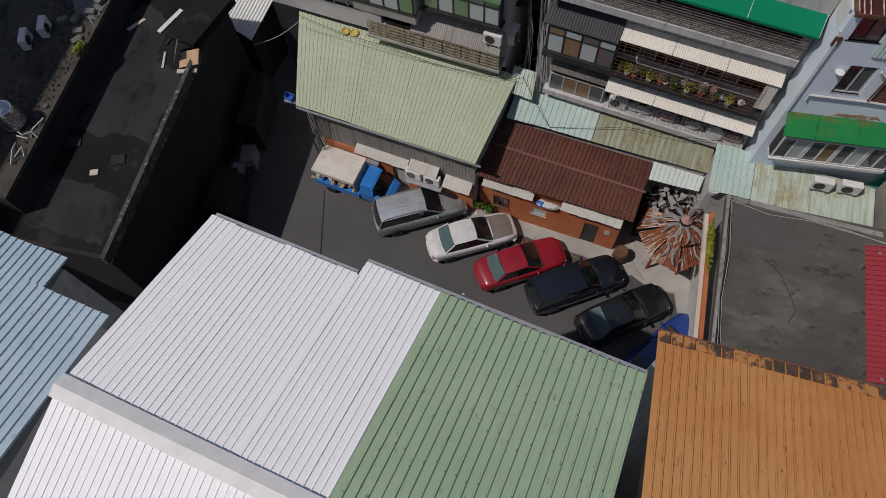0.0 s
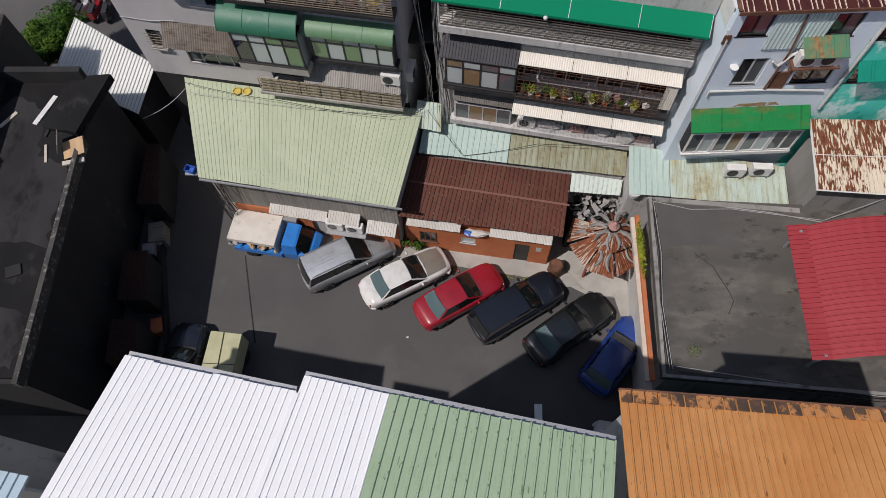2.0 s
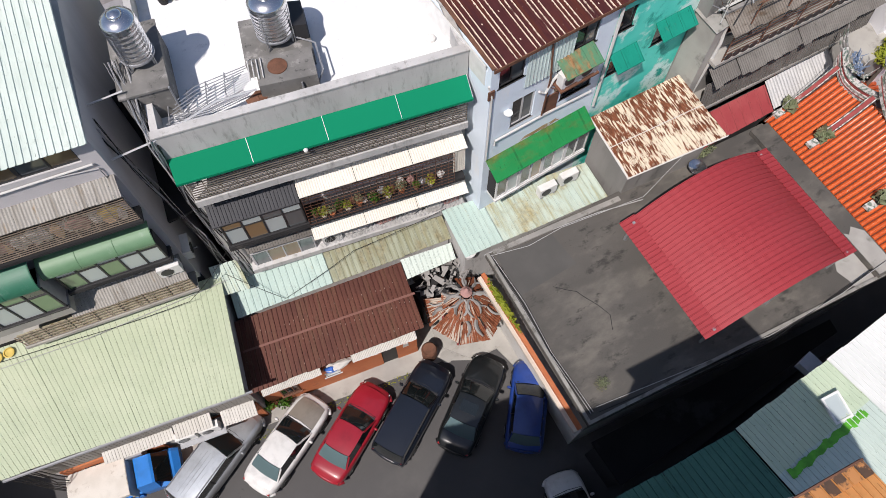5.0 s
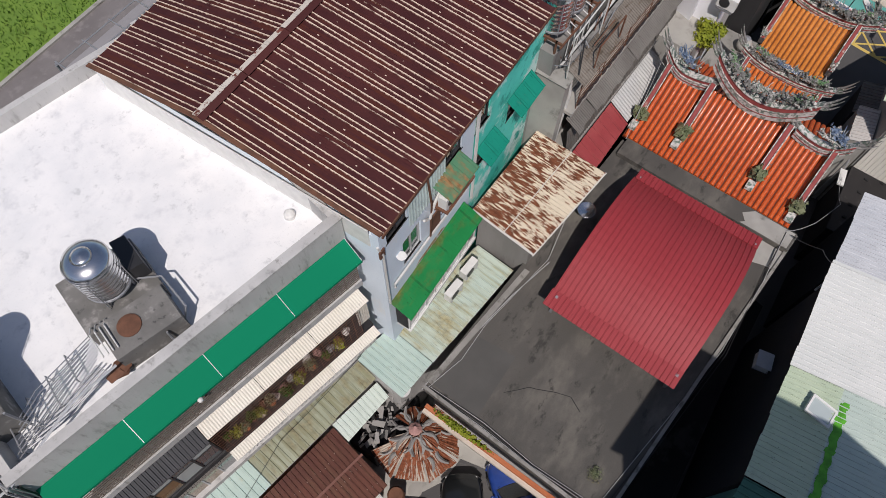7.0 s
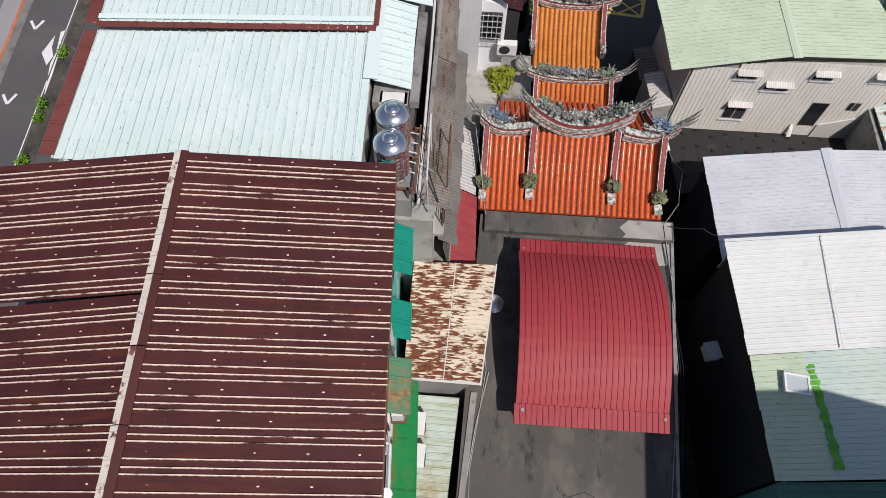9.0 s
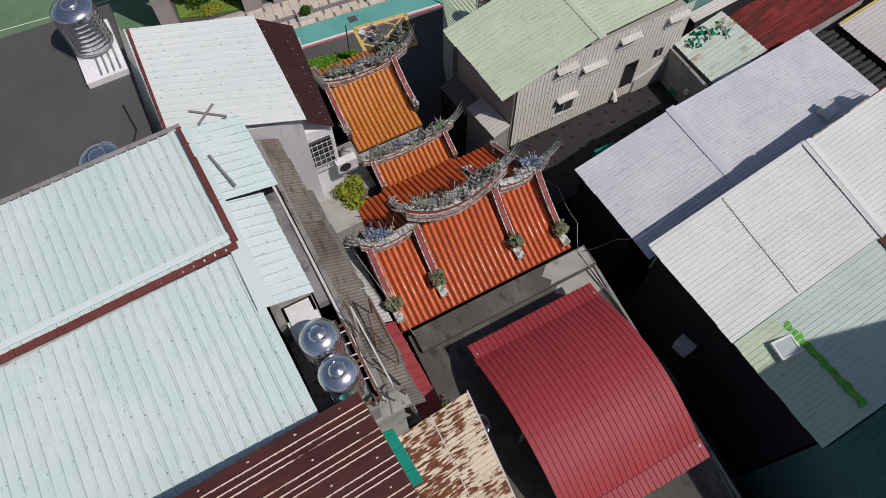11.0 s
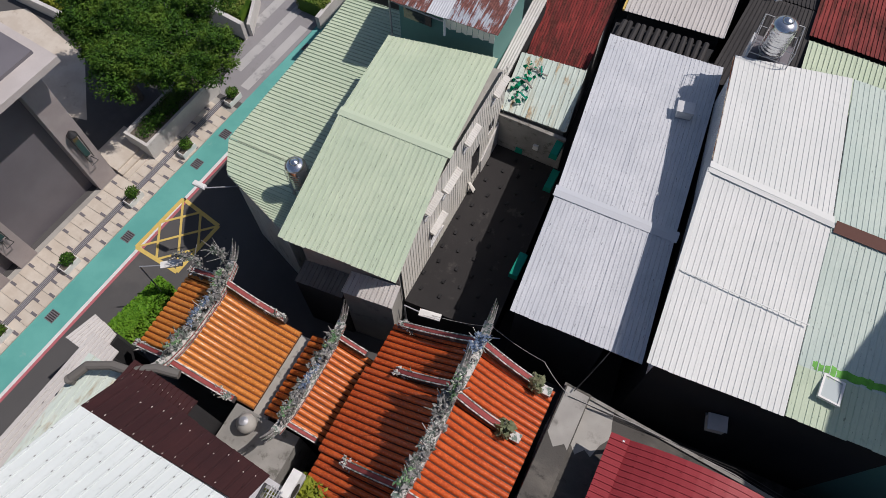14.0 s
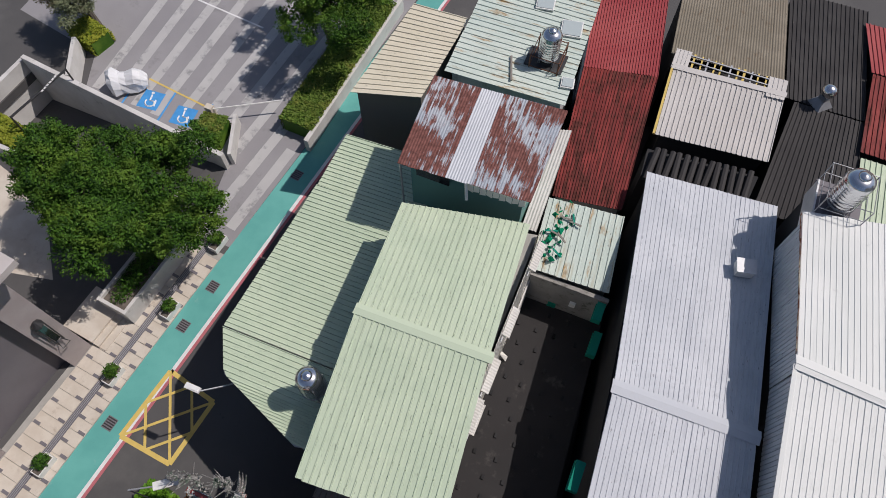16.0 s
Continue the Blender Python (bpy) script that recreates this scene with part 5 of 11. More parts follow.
main_ridge(TM, RX, 15.65, 13.5, RZ - 0.25, 0.85, 13, False, 0.6, 12, bow=2.0, inner=0.3)
main_ridge(TM, RX, 7.6, 9.75, RZ - 0.25, 0.85, 23, False, 0.6, 12, bow=2.0, inner=0.3)
for y, s in ((14.9, 31), (8.35, 32)):
    w = TM
    carving("ridge_carving", [(RX + 0.05 * k, y + 0.22 * (k - 1.5), RZ + 0.75 + 0.08 * k) for k in range(4)], 0.14, s, ORN_BLUE, w, 8, 0.6)
    carving("ridge_carving", [(RX - 0.1 + 0.05 * k, y + 0.3 * (k - 1.0) * (1 if y < 10 else -1), RZ + 0.62 + 0.03 * k) for k in range(4)], 0.11, s + 2, ORN_PALE, w, 10, 0.75)
hip(TM, 13.42, RX - 0.1, RZ + 0.12, 22.75, 6.36, 0.16, True, 0.22, 41)
hip(TM, 10.0, RX - 0.1, RZ + 0.12, 22.75, 6.36, 0.16, True, 0.22, 42)
hip(TM, 15.35, RX - 0.1, RZ, 22.65, 6.22, 0.14, True, 0.20, 43)
hip(TM, 8.05, RX - 0.1, RZ, 22.45, 6.22, 0.14, True, 0.20, 44)
hip(TM, 13.3, RX + 0.1, RZ + 0.1, 27.3, 5.75, 0.14, True, 0.18, 45, False)
hip(TM, 9.75, RX + 0.1, RZ + 0.1, 27.2, 5.75, 0.14, True, 0.18, 46, False)
hip(TM, 15.1, RX + 0.1, RZ, 28.1, 5.4, 0.12, False, 0.16, 47)
hip(TM, 8.05, RX + 0.1, RZ, 28.0, 5.4, 0.12, True, 0.16, 48, False)
# middle hall
part("wall", Mesh().box(28.7, 9.4, 0, 30.9, 13.0, 3.6), DARK_WALL, TM)
tile_slope(TM, 9.4, 12.95, 29.9, 4.95, 28.4, 4.35, 0.05, TILE_MID, PAN_RED)
tile_slope(TM, 9.5, 13.0, 29.9, 4.95, 31.15, 4.0, 0.05, TILE_MID, PAN_RED)
main_ridge(TM, 29.9, 13.45, 8.95, 4.9, 0.5, 53, True, 0.42, 16, 0.42)
hip(TM, 13.0, 29.8, 5.0, 28.7, 4.5, 0.04, False, 0.16, 54)
hip(TM, 9.4, 29.8, 5.0, 28.7, 4.5, 0.04, False, 0.16, 55)
part("flat_gutter", Mesh().box(31.1, 9.6, 3.3, 31.75, 13.2, 3.5), CONCRETE, TM)
# rear hall with amber tiles
part("wall", Mesh().box(32.2, 9.7, 0, 37.0, 12.9, 3.4), DARK_WALL, TM)
tile_slope(TM, 9.55, 13.0, 34.88, 4.85, 31.72, 3.7, 0.2, TILE_ORANGE, PAN_AMBER)
tile_slope(TM, 9.4, 12.75, 34.88, 4.85, 37.3, 3.6, 0.12, TILE_ORANGE, PAN_AMBER)
main_ridge(TM, 34.9, 13.35, 8.75, 4.8, 0.6, 63, True, 0.5, 16, 0.55)
for y, s in ((13.05, 71), (9.5, 72)):
    hip(TM, y, 34.8, 4.98, 32.4, 3.95, 0.2, True, 0.20, s, False)
    hip(TM, y - 0.1, 35.0, 4.98, 37.2, 3.75, 0.1, True, 0.18, s + 4, False)
carving("ridge_carving", [(36.6, 9.2, 4.1), (37.0, 9.0, 4.3), (37.5, 9.1, 4.5), (37.9, 9.2, 4.4)], 0.14, 81, ORN_GREY, TM, 14, 0.8)
carving("ridge_carving", [(35.2, 8.9, 5.6), (35.4, 8.7, 5.9), (35.7, 8.8, 6.1)], 0.14, 82, ORN_GREY, TM, 14, 0.9)
# low court between halls and ledge along the front
solid("ledge", Mesh().box(20.7, 7.5, 6.104, 21.6, 15.2, 6.35), TAR_ROOF, "mossy concrete ledge before the temple eave", "ledge", "structure")

# ---- street beside the temple ----
ST = pose(41.42, 0, 0, 0, 0, -5.7)  # x outwards from the white line, y along the street


def strip(name, material, label, x0, x1, y0, y1, z0, z1, category="road marking"):
    return solid(name, Mesh().box(x0, y0, z0, x1, y1, z1), material, label, category, "structure", ST)


strip("walkway", TEAL_LANE, "teal coated walkway along the street", 0.14, 1.5, -24, 40, -0.02, 0.012, "walkway")
strip("white_line", ROAD_WHITE, "white edge line", -0.02, 0.14, -24, 40, -0.02, 0.014)
strip("red_line", ROAD_RED, "red no-parking line", -0.16, -0.02, -24, 40, -0.02, 0.013)
PV = thing("pavement", ST, "cream slab pavement with a dark drain channel", "pavement", kind="structure")
part("bed", Mesh().box(1.5, -0.2, -0.1, 4.2, 40, 0.035), CONCRETE, PV)
slab_a = Mesh().box(0.01, 0.01, 0.03, 0.79, 0.54, 0.075).data("paving_slab")
slab_b = Mesh().box(0.01, 0.01, 0.03, 1.26, 0.54, 0.075).data("paving_slab")
dark_bar = Mesh().box(0.0, 0.0, 0.07, 0.34, 0.13, 0.085).data("inset_bar")
for i in range(46):
    y = 0.2 + i * 0.55
    for mesh_data, x in ((slab_a, 1.5), (slab_b, 2.62)):
        q = part("paving_slab", mesh_data, PAVER, PV)
        q.location = (x, y, random.uniform(-0.004, 0.004))
    for x in (1.52, 1.96, 2.63, 3.50):
        if (i + (x in (1.96, 3.50))) % 2 == 0:
            q = part("inset_bar", dark_bar, PB_DARK, PV)
            q.location = (x, y + 0.42, 0.006)
part("drain_channel", Mesh().box(2.32, -0.2, 0.03, 2.6, 40, 0.06), PB_DARK, PV)
for i in range(3):
    part("drain_rib", Mesh().box(2.36 + i * 0.08, -0.2, 0.06, 2.39 + i * 0.08, 40, 0.07), GALV, PV)
for y in (-5.6, 1.4, 3.6, 8.6, 13.5):
    g = thing("drain_grate", ST @ pose(0.95, y, 0.012), "dark iron drain grate in the walkway", "drain grate", "drain grates")
    part("frame", Mesh().box(-0.25, -0.28, 0, 0.25, 0.28, 0.006), PB_DARK, g)
    for k in range(5):
        part("bar", Mesh().box(-0.22, -0.24 + k * 0.105, 0.006, 0.22, -0.19 + k * 0.105, 0.012), BLACK_STEEL, g)


def leaf_cloud(mesh, centre, radii, count, size, seed, shell=0.55):
    rnd = random.Random(seed)
    for _ in range(count):
        d = Vector((rnd.gauss(0, 1), rnd.gauss(0, 1), rnd.gauss(0, 1))).normalized()
        r = rnd.uniform(shell, 1.0) ** 0.6
        bumpy = 1 + 0.22 * noise.noise(d * 2.3 + Vector((seed, 0, 0)))
        p = Vector(centre) + Vector((d.x * radii[0], d.y * radii[1], d.z * radii[2])) * r * bumpy
        a = Vector((rnd.uniform(-1, 1), rnd.uniform(-1, 1), rnd.uniform(-0.5, 0.7))).normalized()
        b = a.cross(d if abs(a.dot(d)) < 0.9 else Vector((0, 0, 1))).normalized()
        s = size * rnd.uniform(0.6, 1.4)
        n = a.cross(b) * s * 0.25
        mesh.add([p - a * s, p - b * s * 0.55 + n, p + a * s, p + b * s * 0.55 + n], [(0, 1, 2), (0, 2, 3)])
    return mesh


def tree(x, y, h, blobs, label, leaf=LEAF, seed=0, base=0.0):
    t = thing("tree", pose(x, y, base), label, "tree", "street trees")
    rnd = random.Random(seed)
    part("trunk", Mesh().tube([(0, 0, 0), (0.06, 0.03, h * 0.3), (0.0, 0.1, h * 0.55)], [0.22, 0.17, 0.13], 8), BARK, t)
    crown = Mesh()
    for i, (bx, by, bz, r) in enumerate(blobs):
        part("limb", Mesh().tube([(0, 0.08, h * 0.45), (bx * 0.5, by * 0.5, (h * 0.5 + bz) / 2), (bx, by, bz)], [0.11, 0.07, 0.02], 6), BARK, t)
        leaf_cloud(crown, (bx, by, bz), (r, r, r * 0.7), int(750 * r * r), 0.07, seed * 31 + i, 0.3)
        for k in range(12):
            d = Vector((rnd.gauss(0, 1), rnd.gauss(0, 1), rnd.gauss(0.25, 0.8))).normalized() * r * rnd.uniform(0.5, 1.05)
            q = r * rnd.uniform(0.24, 0.46)
            leaf_cloud(crown, (bx + d.x, by + d.y, bz + d.z * 0.8), (q, q, q * 0.55), int(1000 * q * q) + 25, 0.065, seed * 31 + i * 17 + k, 0.1)
    part("crown", crown, leaf, t, kind="stuff")
    return t


def blobs_round(rx, ry, h, n, seed):
    rnd = random.Random(seed)
    out = []
    for _ in range(n):
        a, r = rnd.uniform(0, math.tau), math.sqrt(rnd.uniform(0, 1))
        out.append((rx * r * math.cos(a), ry * r * math.sin(a), h * rnd.uniform(0.62, 0.98), rnd.uniform(0.8, 1.35)))
    return out


tree(44.6, -0.4, 5.2, blobs_round(3.0, 2.9, 5.4, 19, 1), "broad dark green street tree in a stone planter", LEAF, 1)
tree(48.0, 1.4, 5.6, blobs_round(3.0, 3.0, 5.6, 19, 2), "broad dark green tree beside the ramp", LEAF, 2)
tree(43.9, -13.8, 5.6, blobs_round(3.2, 3.0, 5.4, 16, 3), "broad dark green tree by the car park", LEAF, 3)
tree(57.0, -10.2, 3.6, blobs_round(1.3, 1.3, 3.4, 6, 4), "thin brownish tree beside the ramp", LEAF_GREY, 4)
tree(51.5, 10.5, 4.0, blobs_round(2.0, 2.2, 4.0, 8, 5), "dark green garden tree", LEAF, 5)


def hedge(x0, y0, x1, y1, w, h, label, seed, leaf=LEAF_HEDGE, base=0.0):
    a, b = Vector((x0, y0, 0)), Vector((x1, y1, 0))
    d = (b - a).normalized()
    s = Vector((-d.y, d.x, 0))
    rnd = random.Random(seed)
    m = Mesh()
    n = int((b - a).length * (w + 2 * h) * 330)
    for _ in range(n):
        u, k = rnd.random(), rnd.random()
        if k < 0.6:
            p = a.lerp(b, u) + s * rnd.uniform(-w / 2, w / 2) + Vector((0, 0, h + rnd.uniform(-0.08, 0.05)))
        else:
            p = a.lerp(b, u) + s * math.copysign(w / 2 + rnd.uniform(-0.06, 0.04), k - 0.8) + Vector((0, 0, rnd.uniform(0, h)))
        q = Vector((rnd.uniform(-1, 1), rnd.uniform(-1, 1), rnd.uniform(-0.6, 0.6))).normalized()
        t = q.cross(Vector((rnd.uniform(-1, 1), rnd.uniform(-1, 1), 1))).normalized()
        z = rnd.uniform(0.05, 0.10)
        p.z += base
        m.add([p - q * z, p - t * z * 0.6, p + q * z, p + t * z * 0.6], [(0, 1, 2), (0, 2, 3)])
    t = thing("hedge", pose(0, 0, 0), label, "hedge")
    part("foliage", m, leaf, t, kind="stuff")
    core = Mesh()
    e = w * 0.42
    core.prism([tuple((a - s * e).xy), tuple((b - s * e).xy), tuple((b + s * e).xy), tuple((a + s * e).xy)], base, base + h - 0.06)
    part("core", core, LEAF, t)
    return t


hedge(42.9, -7.9, 42.6, -17.5, 1.9, 1.0, "clipped green hedge by the car park wall", 11)
hedge(47.6, -6.0, 46.2, -6.2, 1.6, 0.9, "clipped green hedge beside the barrier", 12)
hedge(52.5, -1.4, 60.0, -2.4, 1.2, 0.9, "yellow-green hedge along the ramp", 13, LEAF_YELLOW)
hedge(39.95, 12.9, 39.35, 9.75, 0.95, 1.3, "bright green hedge beside the temple", 14, LEAF_BRIGHT)
hedge(55.6, -8.9, 57.6, -9.4, 1.4, 0.9, "clipped hedge at the ramp head", 15, LEAF_YELLOW)


def stone_wall(x0, y0, x1, y1, w, h, label, material=CONCRETE, z0=0.0):
    a, b = Vector((x0, y0, 0)), Vector((x1, y1, 0))
    s = Vector((-(b - a).y, (b - a).x, 0)).normalized() * w / 2
    return solid("wall", Mesh().prism([tuple((a - s).xy), tuple((b - s).xy), tuple((b + s).xy), tuple((a + s).xy)], z0, h), material, label, "wall", "structure")


stone_wall(58.4, -6.05, 45.2, -4.7, 0.24, 1.2, "grey rendered wall of the ramp", PALE_CONCRETE, -2.6)
stone_wall(58.8, -2.4, 46.4, -2.2, 0.24, 0.35, "grey rendered kerb wall of the ramp", PALE_CONCRETE, -2.6)
stone_wall(58.6, -6.1, 58.9, -2.4, 0.24, 0.9, "grey rendered wall at the ramp foot", PALE_CONCRETE, -2.6)
stone_wall(55.3, -5.85, 56.6, -8.2, 0.22, 1.25, "grey rendered wall at the ramp head", PALE_CONCRETE)
stone_wall(41.95, -7.2, 41.55, -18.0, 0.25, 0.9, "low grey wall in front of the hedge", PALE_CONCRETE)
stone_wall(46.1, -7.3, 45.1, -5.0, 0.18, 0.9, "low grey wall around the hedge", PALE_CONCRETE)
stone_wall(59.0, -1.1, 51.5, -0.9, 0.22, 0.8, "low wall along the ramp", PALE_CONCRETE)
PLT = thing("stone_planter", pose(45.35, 1.6, 0, 0, 0, -5), "grey stone street planter under the tree", "planter")
for b in ((-0.8, -2.6, 0.8, -2.45), (-0.8, 2.45, 0.8, 2.6), (-0.8, -2.45, -0.65, 2.45), (0.65, -2.45, 0.8, 2.45)):
    part("side", Mesh().box(b[0], b[1], 0, b[2], b[3], 1.2), PALE_CONCRETE, PLT)
part("soil", Mesh().box(-0.65, -2.45, 0.9, 0.65, 2.45, 1.0), BARK, PLT)
part("shrub", leaf_cloud(Mesh(), (0, 0.3, 1.15), (0.6, 2.2, 0.45), 2600, 0.07, 77, 0.1), LEAF, PLT, kind="stuff")
for y, x in ((-0.5, 1.95), (6.9, 2.05), (11.2, 2.05), (15.4, 2.05), (3.3, 1.8)):
    p = thing("planter_box", ST @ pose(x, y, 0.075), "white planter box with a round green shrub", "planter", "planter boxes")
    part("box", Mesh().box(-0.22, -0.45, 0, 0.22, 0.45, 0.36), WHITE_PAINT, p)
    part("soil", Mesh().box(-0.18, -0.41, 0.36, 0.18, 0.41, 0.37), BARK, p)
    part("shrub", leaf_cloud(Mesh(), (0.02, -0.1, 0.6), (0.34, 0.36, 0.3), 420, 0.06, int(y * 7) + 60, 0.3), LEAF, p, kind="stuff")

# yellow hatched box
HB = thing("hatched_box", pose(0, 0, 0), "yellow hatched no-stopping box on the asphalt", "road marking", kind="structure")
corner = [Vector(p) for p in ((42.1, 5.5, 0.014), (39.63, 5.96, 0.014), (39.95, 8.91, 0.014), (42.5, 8.73, 0.014))]


def paint_line(a, b, w, z=0.012):
    a, b = Vector(a), Vector(b)
    s = Vector((-(b - a).y, (b - a).x, 0)).normalized() * w / 2
    return Mesh().prism([tuple((a - s).xy), tuple((b - s).xy), tuple((b + s).xy), tuple((a + s).xy)], -0.02, z)


for i in range(4):
    part("edge_line", paint_line(corner[i], corner[(i + 1) % 4], 0.2, 0.014 + 0.001 * i), YELLOW_PAINT, HB)
mids = [corner[i].lerp(corner[(i + 1) % 4], 0.5) for i in range(4)]
for i, (a, b) in enumerate(((corner[0], corner[2]), (corner[1], corner[3]), *((mids[k], mids[(k + 1) % 4]) for k in range(4)))):
    part("hatch_line", paint_line(a, b, 0.11, 0.019 + 0.001 * i), YELLOW_PAINT, HB)

# mauve-grey public building
PB = thing("public_building", ST, "mauve-grey stone public building with tall pillars", "building")
part("wall", Mesh().box(4.55, 6.3, 0, 14, 14.4, 8.85), PB_DARK, PB, "dark slate wall panel")
part("wall", Mesh().box(8.6, 14.4, 0, 14, 18.3, 3.4), DARK_WALL, PB)
part("canopy", Mesh().box(7.2, 14.4, 2.9, 8.6, 18.3, 3.05), PB_DARK, PB)
part("end_wall", Mesh().box(3.95, 18.3, 0, 5.1, 19.25, 8.2), PB_STONE, PB)
for y0, y1 in ((6.3, 7.4), (11.6, 12.6), (13.3, 14.4)):
    part("pillar", Mesh().box(3.95, y0, 0, 4.55, y1, 8.2), PB_STONE, PB)
    lamp = part("wall_lamp", Mesh().box(3.72, (y0 + y1) / 2 - 0.13, 2.6, 3.9, (y0 + y1) / 2 + 0.13, 4.2), GLASS_DARK, PB)
    fr = Mesh().lathe([(0.24, 0), (0.24, 0.06), (0.05, 0.3)], 8, (3.75, (y0 + y1) / 2, 4.2))
    for s in (-1, 1):
        fr.tube([(3.68, (y0 + y1) / 2 + s * 0.16, 2.4), (3.68, (y0 + y1) / 2 + s * 0.2, 4.25)], 0.03, 5)
    fr.tube([(3.9, (y0 + y1) / 2 - 0.1, 2.3), (3.6, (y0 + y1) / 2 - 0.2, 2.1), (3.6, (y0 + y1) / 2 + 0.2, 2.1), (3.9, (y0 + y1) / 2 + 0.1, 2.3)], 0.03, 5)
    part("lamp_frame", fr, BLACK_STEEL, lamp)
part("cornice", Mesh().box(3.2, 6.0, 8.2, 14, 14.4, 8.55), PB_PALE, PB)
part("cornice", Mesh().box(3.2, 14.4, 8.2, 5.2, 19.6, 8.55), PB_PALE, PB)
part("cornice", Mesh().box(2.7, 5.6, 8.55, 14, 14.4, 8.85), PB_PALE, PB)
part("cornice", Mesh().box(2.7, 14.4, 8.55, 5.2, 20.0, 8.85), PB_PALE, PB)
part("roof", Mesh().box(3.6, 6.0, 8.85, 14, 14.4, 9.0), PB_DARK, PB)
for i in range(3):
    solid("step", Mesh().box(3.2 + 0.32 * i, 4.0, 0.0, 5.5, 6.2, 0.12 + 0.13 * i), PAVER, "pale stone step by the planter", "step", "structure", ST)

# car park markings
LOT = surface("pale grey car park paving", (0.245, 0.238, 0.248), (0.285, 0.277, 0.286), 0.85, 0.3, 40, spot=(0.22, 0.214, 0.22), spot_at=(0.55, 0.7), spot_scale=0.6)
LOT_STRIPE = surface("faded white parking stripe", (0.40, 0.395, 0.395), (0.45, 0.445, 0.44), 0.85, 0.5, 40, spot=(0.24, 0.24, 0.245), spot_at=(0.52, 0.68), spot_scale=1.2)
solid("forecourt_paving", Mesh().prism([(49.6, 3.9), (52.6, 0.5), (58, -0.8), (62, 2.2), (54, 4.9)], -0.05, 0.006), PAVER, "cream slab paving beside the public building", "paving", "structure")
solid("car_park", Mesh().prism([(42.85, -0.8), (40.65, -24), (62, -26), (62, -9.5), (56, -8.4), (55, -6.1), (45.4, -5.0), (44.6, -0.8)][::-1], -0.05, 0.004), LOT, "pale grey car park paving", "car park", "structure")
for i in range(9):
    x = 43.9 + i * 1.3
    solid("zebra_stripe", paint_line((x + (0.2 if i else 0.55), -5.6 - 0.1 * i if i else -2.6, 0), (x - 1.6 + 0.3 * i, -21, 0), 0.55, 0.009), LOT_STRIPE, "broad faded stripe across the car park", "road marking", "structure")
solid("zebra_stripe", paint_line((43.35, -1.7, 0), (42.8, -6.9, 0), 0.55, 0.009), LOT_STRIPE, "broad faded stripe across the car park", "road marking", "structure")
solid("bay_line", paint_line((52.2, -8.05, 0), (48.3, -7.6, 0), 0.10, 0.016), YELLOW_PAINT, "yellow bay line", "road marking", "structure")
solid("bay_line", paint_line((52.9, -14.15, 0), (48.3, -13.7, 0), 0.10, 0.016), ROAD_WHITE, "white bay line", "road marking", "structure")


def wheelchair(x, y, turn):
    t = thing("wheelchair_sign", pose(x, y, 0, 0, 0, turn), "blue parking square with a white wheelchair symbol", "road marking", kind="structure")
    t.scale = (0.78, 0.78, 1)
    part("square", Mesh().box(-0.75, -0.75, -0.02, 0.75, 0.75, 0.012), ROAD_BLUE, t)
    ring = [(0.36 * math.cos(a) + 0.05, 0.36 * math.sin(a) - 0.18, 0.014) for a in [radians(-200 + 15 * k) for k in range(17)]]
    part("wheel", Mesh().tube(ring, 0.055, 4), ROAD_WHITE, t)
    part("figure", Mesh().tube([(-0.12, 0.42, 0.014), (-0.05, -0.05, 0.014), (0.28, -0.05, 0.014), (0.45, -0.45, 0.014)], 0.065, 4).lathe([(0.11, 0), (0.11, 0.03)], 12, (-0.14, 0.58, 0)), ROAD_WHITE, t)


wheelchair(51.3, -6.85, 185)
wheelchair(49.1, -6.6, 185)
for x in (50.2, 47.95, 52.6):
    solid("bay_line", paint_line((x, -5.6, 0), (x + 0.15, -7.9, 0), 0.10, 0.013), ROAD_BLUE, "blue bay line", "road marking", "structure")
BG = thing("barrier_gate", pose(47.5, -7.1, 0), "car park barrier with a beige cabinet and white arm", "barrier")
part("cabinet", Mesh().box(-0.2, -0.16, 0, 0.2, 0.16, 1.05), PAVER, BG)
part("arm", Mesh().tube([(0, 0.1, 0.9), (-3.3, -1.9, 0.95)], 0.04, 6), WHITE_PAINT, BG)
HBAR = thing("height_bar", pose(55.2, -4.0, 0), "dark height limit bar over the ramp", "barrier")
part("bar", Mesh().tube([(-0.35, -1.75, 2.0), (0.3, 1.8, 2.0)], 0.06, 6), BLACK_STEEL, HBAR)
for y, x in ((-1.75, -0.35), (1.8, 0.3)):
    part("post", Mesh().tube([(x, y, 0), (x, y, 2.05)], 0.05, 6), BLACK_STEEL, HBAR)
sign = Mesh()
for i in range(6):
    sign.box(-0.24 + 0.005 * i, -1.2 + i * 0.2, 2.064, -0.14 + 0.005 * i, -1.06 + i * 0.2, 2.07)
part("sign_bars", sign, WHITE_PAINT, HBAR, "row of white bars on the height limit")
# street lamp by the annex
SL = thing("street_lamp", pose(37.95, 6.33, -0.33), "white street lamp on a slim dark pole", "street lamp")
part("pole", Mesh().tube([(-0.95, -1.2, 4.9), (-0.5, -0.6, 5.3), (0.25, 0.05, 5.6)], 0.03, 6), GALV, SL)
part("head", Mesh().box(0.2, -0.1, 5.55, 0.78, 0.12, 5.66).box(0.26, -0.06, 5.66, 0.6, 0.08, 5.69), WHITE_PAINT, SL)

